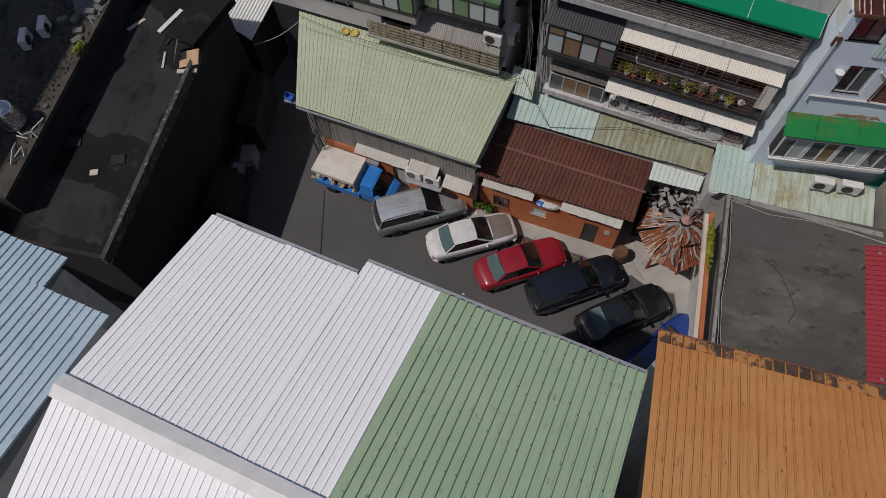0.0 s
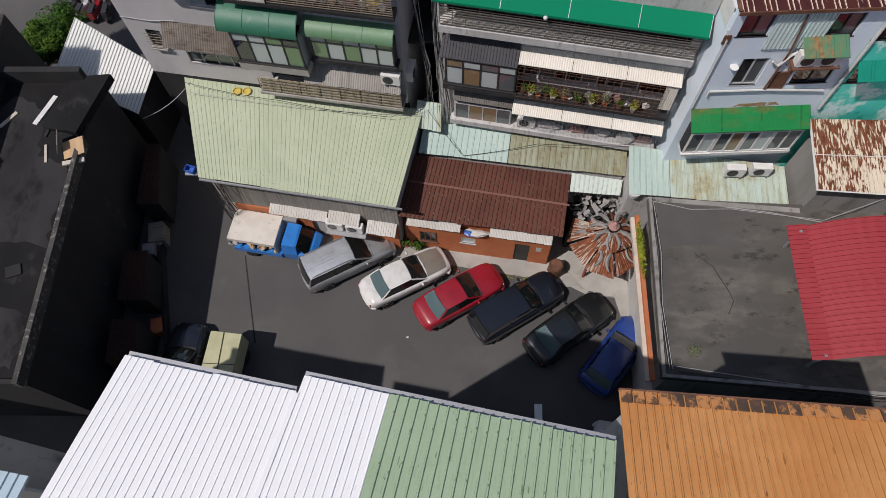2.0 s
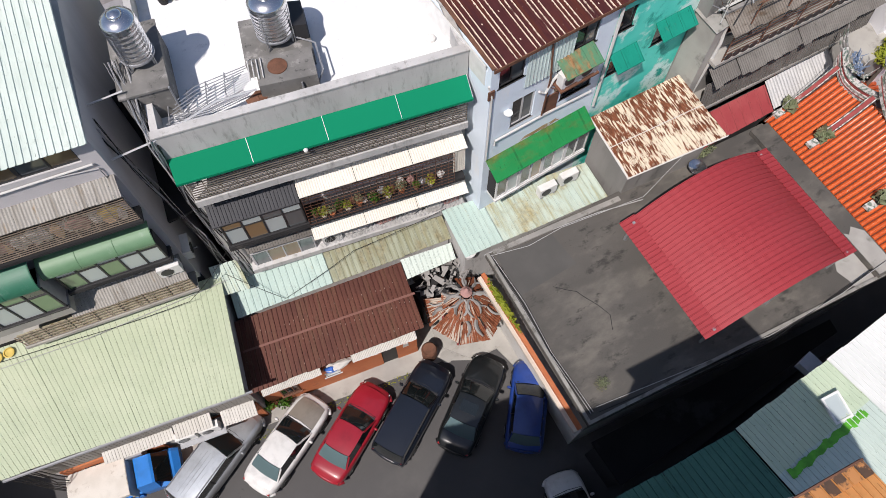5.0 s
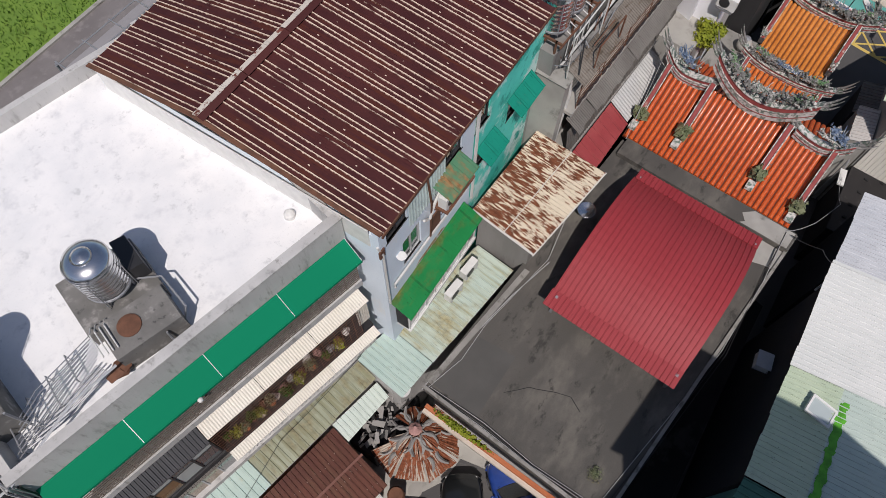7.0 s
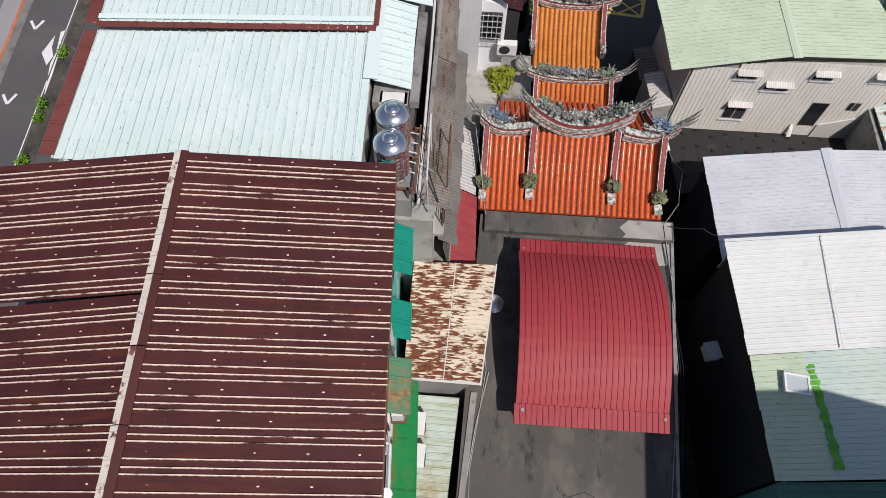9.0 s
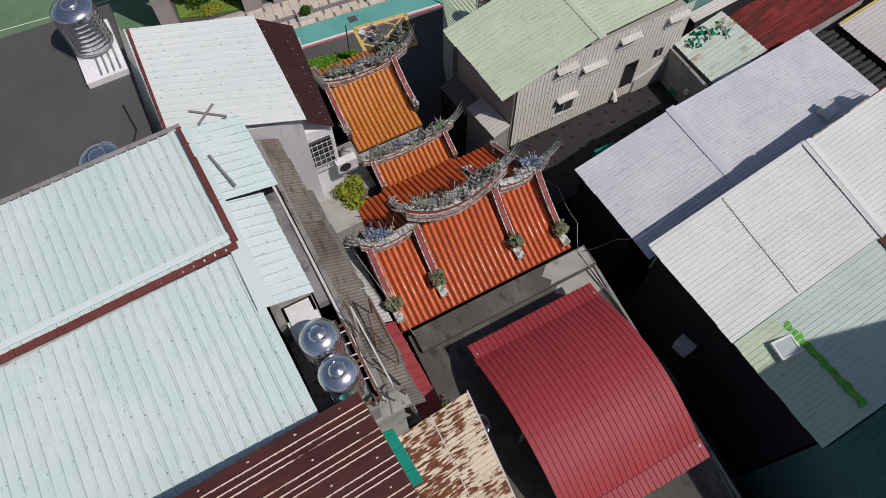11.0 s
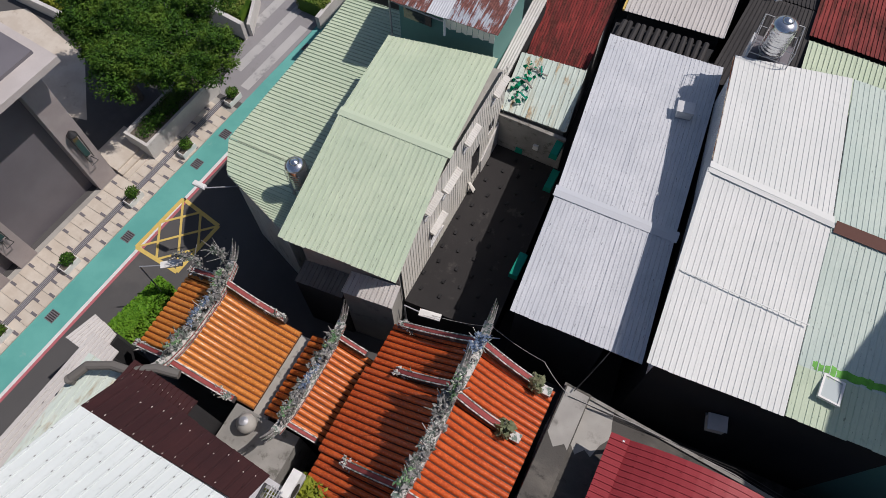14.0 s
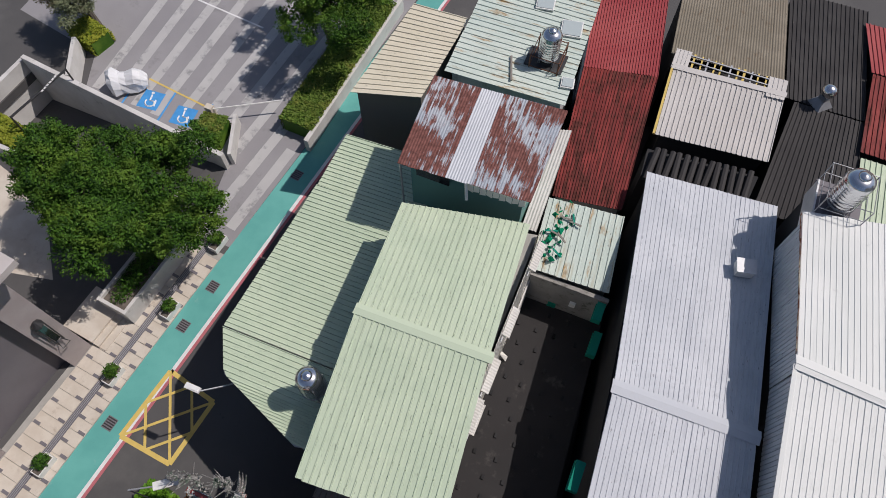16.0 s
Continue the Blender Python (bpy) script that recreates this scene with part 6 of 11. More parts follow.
# ---- sheds beyond ----
def shed(name, label, a, b, c, d, z_ab, z_cd, material, wall_mat, pitch=0.22, seed=0, drop=0.25, inset=0.25, wave=False):
    """A roof over four plan corners (a, b at one eave, c, d at the other) on plain walls."""
    cx, cy = sum(p[0] for p in (a, b, c, d)) / 4, sum(p[1] for p in (a, b, c, d)) / 4
    t = thing(name, (cx, cy), label, "shed")
    roof_slope(t, "roof_sheet", (*a, z_ab), (*b, z_ab), (*c, z_cd), (*d, z_cd), material, pitch, 0.03, seed, 6, "", 0.015, wave)
    k = [(p[0] + (cx - p[0]) * inset / 3, p[1] + (cy - p[1]) * inset / 3) for p in (a, b, c, d)]
    area = sum(k[i][0] * k[(i + 1) % 4][1] - k[(i + 1) % 4][0] * k[i][1] for i in range(4))
    hi = [z_ab - drop, z_ab - drop, z_cd - drop, z_cd - drop]
    if area < 0:
        k, hi = k[::-1], hi[::-1]
    part("wall", Mesh().prism(k, 0, hi), wall_mat, t)
    return t


M_RUSTBLUE = sheet("blue-grey sheet lost to rust", (0.34, 0.38, 0.43), (0.44, 0.46, 0.49), rust=(0.125, 0.052, 0.044), rust_at=(0.40, 0.50), rust_scale=(7.0, 0.7, 1), rough=0.7, clump=1.0)
M_RED2 = sheet("rust-stained red sheet", (0.20, 0.026, 0.024), (0.27, 0.042, 0.036), rust=(0.075, 0.022, 0.018), rust_at=(0.46, 0.60), rust_scale=(4.0, 0.5, 1), streak=(0.13, 0.02, 0.018), streak_at=(0.46, 0.6), rough=0.6, clump=0.5)
M_RED3 = sheet("faded red sheet", (0.30, 0.05, 0.055), (0.36, 0.08, 0.08), rust=(0.14, 0.05, 0.04), rust_at=(0.62, 0.72), rough=0.6)
M_BEIGE = sheet("cream ribbed sheet", (0.64, 0.59, 0.46), (0.70, 0.65, 0.52), rust=(0.36, 0.26, 0.14), rust_at=(0.66, 0.8), rough=0.6)
M_BLACK = sheet("black tarred sheet", (0.035, 0.033, 0.034), (0.055, 0.052, 0.052), rust=(0.09, 0.08, 0.075), rust_at=(0.66, 0.75), rough=0.75)
M_BROWNGREY = sheet("grey-brown corrugated sheet", (0.20, 0.175, 0.135), (0.26, 0.23, 0.18), rust=(0.13, 0.10, 0.07), rust_at=(0.55, 0.7), rough=0.85)
M_PALEGREY = sheet("dull white sheet", (0.50, 0.48, 0.46), (0.56, 0.54, 0.52), rust=(0.14, 0.12, 0.10), rust_at=(0.66, 0.74), rust_scale=(5.0, 0.7, 1), rough=0.65)
M_CYANOLD = sheet("stained pale cyan sheet", (0.50, 0.58, 0.53), (0.58, 0.64, 0.58), rust=(0.26, 0.17, 0.08), rust_at=(0.54, 0.70), rust_scale=(2.2, 0.5, 1), streak=(0.42, 0.42, 0.33), rough=0.65)
RS = thing("rusty_raised_shed", (32, -5), "raised shed with rust-eaten blue-grey roof and a bare silver strip", "shed")
for (xa, xb, xc, xd), mt, sd in (((34.38, 32.6, 32.75, 34.6), M_RUSTBLUE, 31), ((32.6, 31.7, 31.9, 32.75), M_GREY, 32), ((31.7, 29.5, 29.5, 31.9), M_RUSTBLUE, 33)):
    yy = [-2.95 + 0.0615 * (x - 34.38) for x in (xa, xb)] + [-6.8 + 0.0686 * (x - 34.6) for x in (xc, xd)]
    roof_slope(RS, "roof_sheet", (xa, yy[0], 9.2), (xb, yy[1], 9.2), (xc, yy[2], 9.55), (xd, yy[3], 9.55), mt, 0.10, 0.018, sd, 6, "", 0.02, True)
part("wall", Mesh().prism([(29.85, -6.95), (34.35, -6.6), (34.15, -3.5), (29.85, -3.75)], 0, [9.25, 9.25, 9.0, 9.0]), M_SKY, RS)
part("eave_beam", Mesh().slab((34.3, -3.05, 9.12), (29.6, -3.33, 9.12), (29.6, -3.41, 9.0), (34.3, -3.13, 9.0), 0.03), M_AWNPALE, RS)
for k in range(9):
    x = 29.7 + 0.24 * k
    part("eave_panel", Mesh().slab((x, -3.42 + 0.06 * (x - 29.7), 8.98), (x + 0.22, -3.42 + 0.06 * (x - 29.48), 8.98), (x + 0.22, -3.38 + 0.06 * (x - 29.48), 8.45 + 0.06 * (k % 3)), (x, -3.38 + 0.06 * (x - 29.7), 8.45 + 0.06 * ((k + 1) % 3)), 0.012), M_CLAD, RS)
part("brace", Mesh().tube([(31.9, -3.3, 8.95), (31.7, -2.9, 8.45)], 0.06, 5), WHITE_PAINT, RS)
part("gutter", Mesh().tube([(34.4, -3.35, 8.75), (32.2, -3.45, 8.6), (31.2, -3.5, 8.7)], 0.05, 6), GALV, RS)
part("post", Mesh().tube([(34.35, -3.1, 5.6), (34.35, -3.1, 9.1)], 0.04, 6), GALV, RS)
part("window_panel", Mesh().box(32.6, -3.52, 8.0, 33.9, -3.44, 8.6), GLASS_DARK, RS)
shed("cream_strip_roof", "narrow cream corrugated roof strip between the sheds", (29.75, -3.9), (29.15, -3.9), (29.35, -8.8), (29.95, -8.6), 6.2, 6.4, M_AWNPALE, DARK_WALL, 0.12, 130, 0.1, 0.1, True)
shed("cream_roof_shed", "shed with a cream ribbed roof", (38.45, -6.87), (38.05, -12.5), (35.3, -12.2), (35.5, -7.46), 6.7, 7.1, M_BEIGE, M_DIM, 0.28, 34)
shed("stained_roof_shed", "shed with a stained pale cyan roof", (35.0, -8.8), (35.3, -16.0), (30.3, -16.0), (29.9, -9.0), 7.5, 7.5, M_CYANOLD, GREY_WALL, 0.28, 35)
shed("red_roof_shed", "long shed with a rust-stained red roof", (29.15, -6.15), (26.35, -6.6), (26.8, -13.5), (30.0, -12.8), 5.4, 5.75, M_RED2, GREY_WALL, 0.13, 36)
shed("red_roof_shed", "long shed with a faded red roof", (30.0, -12.82), (26.8, -13.52), (27.9, -21.0), (31.2, -20.0), 5.76, 5.3, M_RED3, GREY_WALL, 0.13, 37)
HIP = shed("white_hip_shed", "raised shed with a dull white roof", (26.1, -10.75), (21.36, -11.2), (21.5, -14.4), (26.3, -14.1), 5.4, 5.9, M_PALEGREY, DARK_WALL, 0.22, 38)
shed("old_roof_shed", "shed with a grey-brown corrugated roof", (26.6, -15.2), (21.6, -15.6), (22.3, -21.5), (27.2, -21.5), 5.6, 5.2, M_BROWNGREY, DARK_WALL, 0.12, 39, wave=True)
shed("black_roof_shed", "shed with a black tarred roof", (21.4, -8.9), (17.6, -9.4), (17.9, -14.9), (20.9, -14.9), 4.9, 5.3, M_BLACK, DARK_WALL, 0.2, 40)
shed("black_roof_shed", "shed with a black tarred roof", (21.3, -15.0), (17.9, -15.0), (18.5, -22.0), (22.2, -22.0), 5.3, 5.0, M_BLACK, DARK_WALL, 0.2, 41)
shed("rust_red_shed", "shed with a patchy rust-red roof", (17.9, -13.2), (13.5, -13.2), (13.8, -17.5), (18.05, -17.5), 5.4, 5.6, M_RED2, DARK_WALL, 0.2, 42)
shed("rust_red_shed", "shed with a faded red roof", (18.1, -17.6), (13.5, -17.6), (13.5, -21), (18.6, -21), 5.6, 5.2, M_RED3, DARK_WALL, 0.2, 43)
shed("lime_roof_shed", "shed with a pale green ribbed roof", (17.6, -8.2), (13.0, -8.2), (13.0, -13.0), (17.8, -13.0), 5.3, 5.3, M_SAGE, DARK_WALL, 0.22, 44)
shed("small_cyan_shed", "small shed with a peeling pale cyan roof", (28.9, -2.6), (25.8, -2.75), (26.2, -5.9), (29.2, -5.6), 5.7, 6.1, M_CYANOLD, CONCRETE, 0.25, 45)
# black clay tiles in front of the hip shed
TR = thing("tile_heap_roof", (24, -9.4), "narrow roof of black curved clay tiles", "shed")
part("wall", Mesh().prism([(21.6, -10.3), (26.2, -9.9), (26.1, -8.5), (21.8, -8.8)], 0, 5.4), DARK_WALL, TR)
clay = Mesh().tube([(0, -0.75, 0.15), (0, -0.2, 0.06), (0, 0.75, -0.1)], [0.13, 0.14, 0.15], 8).data("clay_tile")
for i in range(13):
    q = part("clay_tile", clay, M_BLACK, TR)
    q.location = (22.0 + i * 0.32, -9.45 + 0.03 * i, 5.55)
    q.rotation_euler.z = random.uniform(-0.08, 0.08)
# turbine vent and tanks
TV = thing("roof_vent", pose(19.86, -15.2, 5.3), "galvanised turbine roof vent", "roof vent")
part("base", Mesh().lathe([(0.55, 0), (0.25, 0.35), (0.22, 0.6)], 4), GALV, TV)
part("turbine", Mesh().lathe([(0.2, 0.6), (0.32, 0.75), (0.32, 0.95), (0.2, 1.1), (0.05, 1.15)], 14), STEEL, TV, smooth=True)


def water_tank(m, r, h, label, stand=0.5, legs=4):
    t = thing("water_tank", m, label, "water tank", "steel water tanks")
    prof = [(r * 0.96, stand)]
    n = 7
    for i in range(n):
        z = stand + 0.05 + (h - 0.1) * i / n
        prof += [(r, z), (r, z + (h - 0.1) / n * 0.7), (r * 0.97, z + (h - 0.1) / n * 0.85)]
    prof += [(r, stand + h), (r * 0.93, stand + h + 0.07), (r * 0.7, stand + h + 0.16), (r * 0.42, stand + h + 0.22)]
    body = part("body", Mesh().lathe(prof, 28), STEEL, t, smooth=True)
    part("lid", Mesh().lathe([(r * 0.42, 0), (r * 0.44, 0.04), (r * 0.30, 0.08), (r * 0.12, 0.11), (0.03, 0.12)], 20, (0, 0, stand + h + 0.215)), STEEL, body, smooth=True)
    for i in range(legs):
        a = math.tau * (i + 0.5) / legs
        x, y = r * 0.92 * math.cos(a), r * 0.92 * math.sin(a)
        part("leg", Mesh().box(x - 0.025, y - 0.025, 0, x + 0.025, y + 0.025, stand + 0.1), GALV, t)
    part("ring", Mesh().lathe([(r * 1.03, stand - 0.04), (r * 1.03, stand + 0.02), (r * 0.9, stand + 0.02)], 20), GALV, t)
    cage = Mesh()
    for i in range(4):
        a = math.tau * (i + 0.5) / 4
        x, y = r * 1.08 * math.cos(a), r * 1.08 * math.sin(a)
        cage.tube([(x, y, 0), (x, y, stand + h * 0.85)], 0.015, 4)
    part("stay", cage, GALV, t)
    return t


water_tank(pose(3.75, 22.35, 14.35), 0.58, 1.2, "ribbed stainless water tank on the white roof", 0.35)
water_tank(pose(19.75, -7.4, 8.9), 0.48, 1.25, "ribbed stainless water tank at the white shed's end", 0.35)
TP = thing("tank_tower", (19.75, -7.45), "dark tank tower with a thin steel guard frame", "stand")
part("pier", Mesh().box(19.05, -8.15, 0, 20.45, -6.75, 8.75), DARK_WALL, TP)
part("platform", Mesh().box(18.95, -8.25, 8.75, 20.55, -6.65, 8.89), PB_DARK, TP)
for x in (19.0, 20.5):
    for y in (-8.2, -6.7):
        part("guard_post", Mesh().tube([(x, y, 8.8), (x, y, 10.0)], 0.022, 5), GALV, TP)
for z in (9.4, 10.0):
    part("guard_rail", Mesh().tube([(19.0, -8.2, z), (20.5, -8.2, z), (20.5, -6.7, z), (19.0, -6.7, z), (19.0, -8.2, z)], 0.018, 5), GALV, TP)
part("edge_panel", Mesh().box(20.5, -8.1, 8.0, 20.56, -6.5, 9.1), ALU, TP)
water_tank(pose(34.05, 4.9, 5.9), 0.42, 1.2, "ribbed stainless water tank on the annex roof", 0.75)
water_tank(pose(31.3, -10.9, 7.5), 0.42, 1.1, "ribbed stainless water tank on the stained shed", 0.4)
TS = thing("steel_stand", pose(31.3, -10.9, 7.5), "rusty steel frame standing round the tank", "stand")
for x, y in ((-0.6, -0.6), (0.6, -0.6), (0.6, 0.6), (-0.6, 0.6)):
    part("post", Mesh().tube([(x, y, 0.0), (x, y, 0.75)], 0.03, 5), RUSTY_STEEL, TS)
for z in (0.12, 0.7):
    part("rail", Mesh().tube([(-0.6, -0.6, z), (0.6, -0.6, z), (0.6, 0.6, z), (-0.6, 0.6, z), (-0.6, -0.6, z)], 0.025, 5), RUSTY_STEEL, TS)
part("pallet", Mesh().box(-0.75, -0.5, 0.03, 0.85, 0.55, 0.1), BLACK_STEEL, TS)
solid("timber_batten", Mesh().box(0, -0.04, 0, 1.3, 0.04, 0.06), WOOD_OLD, "loose grey timber batten on the stained roof", "batten", m=pose(32.3, -9.3, 7.56, 0, 0, -70), group="loose battens")
water_tank(pose(19.5, 18.35, 13.7), 0.50, 1.3, "ribbed stainless water tank on a steel stand", 0.1)
water_tank(pose(18.45, 18.3, 13.7), 0.50, 1.35, "ribbed stainless water tank on a steel stand", 0.1)
water_tank(pose(-21.3, 11.8, 8.1), 0.45, 0.9, "small steel water tank on the dark roof", 0.2)

# ---- grey apartment house: backs of the flats ----
for i in range(6):
    window(GB, 0.3 + i * 1.65, 0.3 + (i + 1) * 1.65, 14.72, 15.45, 0.06, 2, (GLASS_GREY, GLASS_WARM, GLASS_DARK), BLACK_STEEL, 0.05, 0.08, False)
part("pipe", Mesh().tube([(0.6, -0.06, 14.42), (5.0, -0.07, 14.46), (10.4, -0.06, 14.55)], 0.035, 6), PIPE_WHITE, GB)
part("pipe", Mesh().tube([(9.0, -0.05, 14.5), (10.45, -0.06, 14.3), (10.5, -0.06, 12.0)], 0.02, 5), CABLE_PALE, GB)
awning(GB, 3.9, 10.65, 0.0, 13.78, -0.62, 13.48, M_AWN, 0.1, 0.02, True, "dull grey corrugated awning", 0.0, 3)
part("side_panel", Mesh().ribbed((4.15, -0.58, 11.95), (5.75, -0.58, 11.95), (5.75, -0.56, 13.42), (4.15, -0.56, 13.42), 0.08, 0.012, 2), M_CREAM, GB, "white ribbed side panel")
grille(GB, 5.8, 10.6, 11.95, 13.4, -0.55, 13, 9, CAGE_TAN, 0.012)
part("balcony_floor", Mesh().box(4.1, -0.6, 11.75, 10.65, 0, 11.9), DARK_WALL, GB)


def bow(parent, u0, u1, y_in, z_in, y_out, z_out, material, label):
    """A bent resin canopy, rounded down to its lip."""
    m = Mesh()
    n = 18
    pts = []
    for i in range(n + 1):
        a = radians(90 * i / n)
        pts.append((y_in + (y_out - y_in) * math.sin(a), z_out + (z_in - z_out) * math.cos(a)))
    for (ya, za), (yb, zb) in zip(pts, pts[1:]):
        m.slab((u0, ya, za), (u1, ya, za), (u1, yb, zb), (u0, yb, zb), 0.012)
    c = part("canopy", m, material, parent, label)
    for k in range(4):
        u = u0 + 0.02 + (u1 - u0 - 0.04) * k / 3
        part("rib", Mesh().tube([(u, p[0] - 0.002, p[1] + 0.002) for p in pts], 0.012, 4), material, c)
    return c


bow(GB, 3.55, 6.8, 0.0, 11.35, -1.02, 10.6, AWN_BOTTLE, "rounded bottle-green resin canopy")
bow(GB, 6.85, 10.5, 0.0, 10.95, -0.66, 10.45, AWN_PALE, "rounded pale green resin canopy")
bow(GB, 2.2, 3.6, 0.0, 12.2, -0.5, 11.75, AWN_PALE, "rounded pale green resin canopy")
part("bay_side", Mesh().box(3.95, -0.88, 8.75, 4.02, 0, 10.55), ALU, GB)
part("bay_side", Mesh().box(6.7, -0.88, 8.75, 6.77, 0, 10.55), ALU, GB)
window(GB, 3.95, 6.77, 8.8, 10.5, -0.92, 4, (GLASS_DARK, GLASS_PALE, GLASS_PALE, GLASS_GREEN), BLACK_STEEL, 0.06, 0.07, True, 0.28)
part("bay_base", Mesh().box(3.9, -0.98, 8.35, 6.85, 0, 8.75), CONCRETE, GB)
window(GB, 7.05, 10.45, 9.05, 10.4, -0.52, 5, (GLASS_GREEN, GLASS_PALE, GLASS_GREEN, GLASS_PALE, GLASS_PALE), BLACK_STEEL, 0.06, 0.07, True, 0.28)
part("bay_side", Mesh().box(7.05, -0.46, 9.05, 7.11, 0, 10.4), BLACK_STEEL, GB)
part("bay_side", Mesh().box(10.39, -0.46, 9.05, 10.45, 0, 10.4), BLACK_STEEL, GB)
part("balcony_floor", Mesh().box(6.95, -0.6, 8.85, 10.55, 0, 9.0), DARK_WALL, GB)
awning(GB, 6.4, 10.6, 0.0, 8.25, -0.75, 7.6, M_AWN, 0.1, 0.02, True, "grey-brown corrugated awning", 0.0, 5)
awning(GB, 0.5, 3.75, 0.0, 9.6, -0.7, 8.75, M_PLANK, 0.1, 0.02, True, "grey corrugated awning streaked with dirt", 0.0, 6)
grille(GB, 4.3, 10.6, 6.65, 7.5, -0.78, 4, 13, CAGE_TAN, 0.014)
part("balcony_floor", Mesh().box(4.2, -0.8, 6.45, 10.65, 0, 6.6), CONCRETE, GB)
CAGE_SHEET = sheet("yellowed cage sheet", (0.42, 0.38, 0.27), (0.54, 0.50, 0.38), rust=(0.20, 0.15, 0.08), rust_at=(0.52, 0.64), streak=(0.30, 0.26, 0.18), rough=0.8)
for k in range(7):
    part("cage_panel", Mesh().ribbed((4.32 + 0.9 * k, -0.70, 6.63), (5.16 + 0.9 * k, -0.70, 6.63), (5.16 + 0.9 * k, -0.62, 7.42), (4.32 + 0.9 * k, -0.62, 7.42), 0.3, 0.01, 1, 0.01, 0.02, 150 + k), CAGE_SHEET, GB)
window(GB, 0.85, 3.6, 7.0, 7.8, 0.06, 4, (GLASS_GREY, GLASS_DARK), ALU, 0.05, 0.08)
window(GB, 2.3, 3.5, 10.8, 11.7, -0.06, 2, (GLASS_PALE, GLASS_DARK), ALU, 0.05, 0.08)


def clutter(name, label, category, m, size, seed, material):
    """A slumped bag or bundle of cloth."""
    rnd = random.Random(seed)
    k = Mesh()
    n, rings = 9, 5
    for j in range(rings + 1):
        f = math.sin(math.pi * (0.12 + 0.80 * j / rings))
        for i in range(n):
            a = math.tau * i / n
            w = 1 + rnd.uniform(-0.35, 0.35)
            k.v.append((size[0] * f * w * math.cos(a), size[1] * f * w * math.sin(a), size[2] * max(0.0, j / rings + rnd.uniform(-0.06, 0.06))))
    k.f += [(j * n + i, j * n + (i + 1) % n, (j + 1) * n + (i + 1) % n, (j + 1) * n + i) for j in range(rings) for i in range(n)]
    k.f += [tuple(range(n - 1, -1, -1)), tuple(range(rings * n, rings * n + n))]
    return solid(name, k, material, label, category, m=m)


CLOTH_WHITE = plain("white cloth", (0.60, 0.58, 0.55), 0.9)
CLOTH_PINK = plain("faded pink cloth", (0.42, 0.24, 0.22), 0.9, vary=0.3)
CLOTH_YELLOW = plain("yellow plastic", (0.55, 0.42, 0.10), 0.6)
CLOTH_BLUE = plain("blue plastic", (0.03, 0.13, 0.50), 0.5)
M_GBW = pose(-12.9, 21.95, 0, 0, 0, -7.8)
for u, mat_, lab, s in ((7.6, CLOTH_WHITE, "white laundry behind the balcony bars", 1), (8.9, CLOTH_PINK, "pink cloth bundle behind the balcony bars", 2), (9.9, CLOTH_YELLOW, "yellow plastic bag on the balcony", 3), (6.5, CLOTH_PINK, "folded cloth behind the balcony bars", 4)):
    clutter("laundry", lab, "laundry", M_GBW @ pose(u, -0.25, 12.0), (0.35, 0.15, 0.7), s, mat_)
rnd = random.Random(402)
for i in range(12):
    u = 6.0 + i * 0.38
    clutter("cloth_bag", ("faded cloth bundle behind the balcony rail", "white bag behind the balcony rail", "brown cardboard box on the balcony")[i % 3], "bag", M_GBW @ pose(u, -0.25 + rnd.uniform(-0.1, 0.1), 11.92), (0.17, 0.14, rnd.uniform(0.3, 0.95)), 410 + i, (CLOTH_PINK, CLOTH_WHITE, WOOD, CLOTH_WHITE)[i % 4])
ac_unit(M_GBW @ pose(10.2, -0.5, 8.0), "white outdoor air conditioner on the awning")

# ---- white roofed apartment house ----
M_WBW = pose(-0.9, 20.5, 0, 0, 0, -9.6)
for i in range(4):
    u = 0.05 + i * 2.39
    aw = part("awning", Mesh().slab((u, -0.68, 13.02), (u + 2.37, -0.68, 13.02), (u + 2.37, -0.01, 13.42), (u, -0.01, 13.42), 0.02), AWN_GREEN, WB, "flat bright green sheet awning")
    part("awning_seam", Mesh().slab((u + 2.37, -0.69, 13.024), (u + 2.388, -0.69, 13.024), (u + 2.388, -0.01, 13.43), (u + 2.37, -0.01, 13.43), 0.02), ALU, aw)
part("awning_fascia", Mesh().box(0.05, -0.71, 12.94, 9.6, -0.69, 13.04), AWN_GREEN, WB)
grille(WB, 0.25, 9.45, 11.72, 12.85, -0.58, 9, 20, SLAT_BROWN, 0.012, 0.004)
part("balcony_floor", Mesh().box(0.2, -0.62, 11.35, 9.5, 0, 11.68), GREY_WALL, WB)
part("balcony_back", Mesh().box(0.3, 0.9, 11.45, 9.4, 0.95, 13.3), LILAC_WALL, WB)
awning(WB, 0.25, 3.3, -0.05, 10.75, -0.82, 10.22, M_SLATE, 0.12, 0.02, False, "dark corrugated awning", 0.03, 50)
window(WB, 0.45, 3.3, 8.6, 10.1, -0.78, 4, (GLASS_PALE, GLASS_WARM, GLASS_PALE, GLASS_GREY), BLACK_STEEL, 0.06, 0.07, True, 0.3)
part("bay_side", Mesh().box(0.45, -0.72, 8.55, 0.51, 0, 10.1), BLACK_STEEL, WB)
part("bay_side", Mesh().box(3.24, -0.72, 8.55, 3.3, 0, 10.1), BLACK_STEEL, WB)
part("balcony_floor", Mesh().box(0.35, -0.85, 8.3, 9.4, 0, 8.5), DARK_WALL, WB)
for i in range(3):
    awning(WB, 3.32 + i * 2.05, 3.32 + (i + 1) * 2.05 - 0.02, -0.02, 10.58, -0.78, 10.42, M_CREAM, 0.09, 0.014, True, "cream corrugated plastic awning", 0.02, 51 + i)
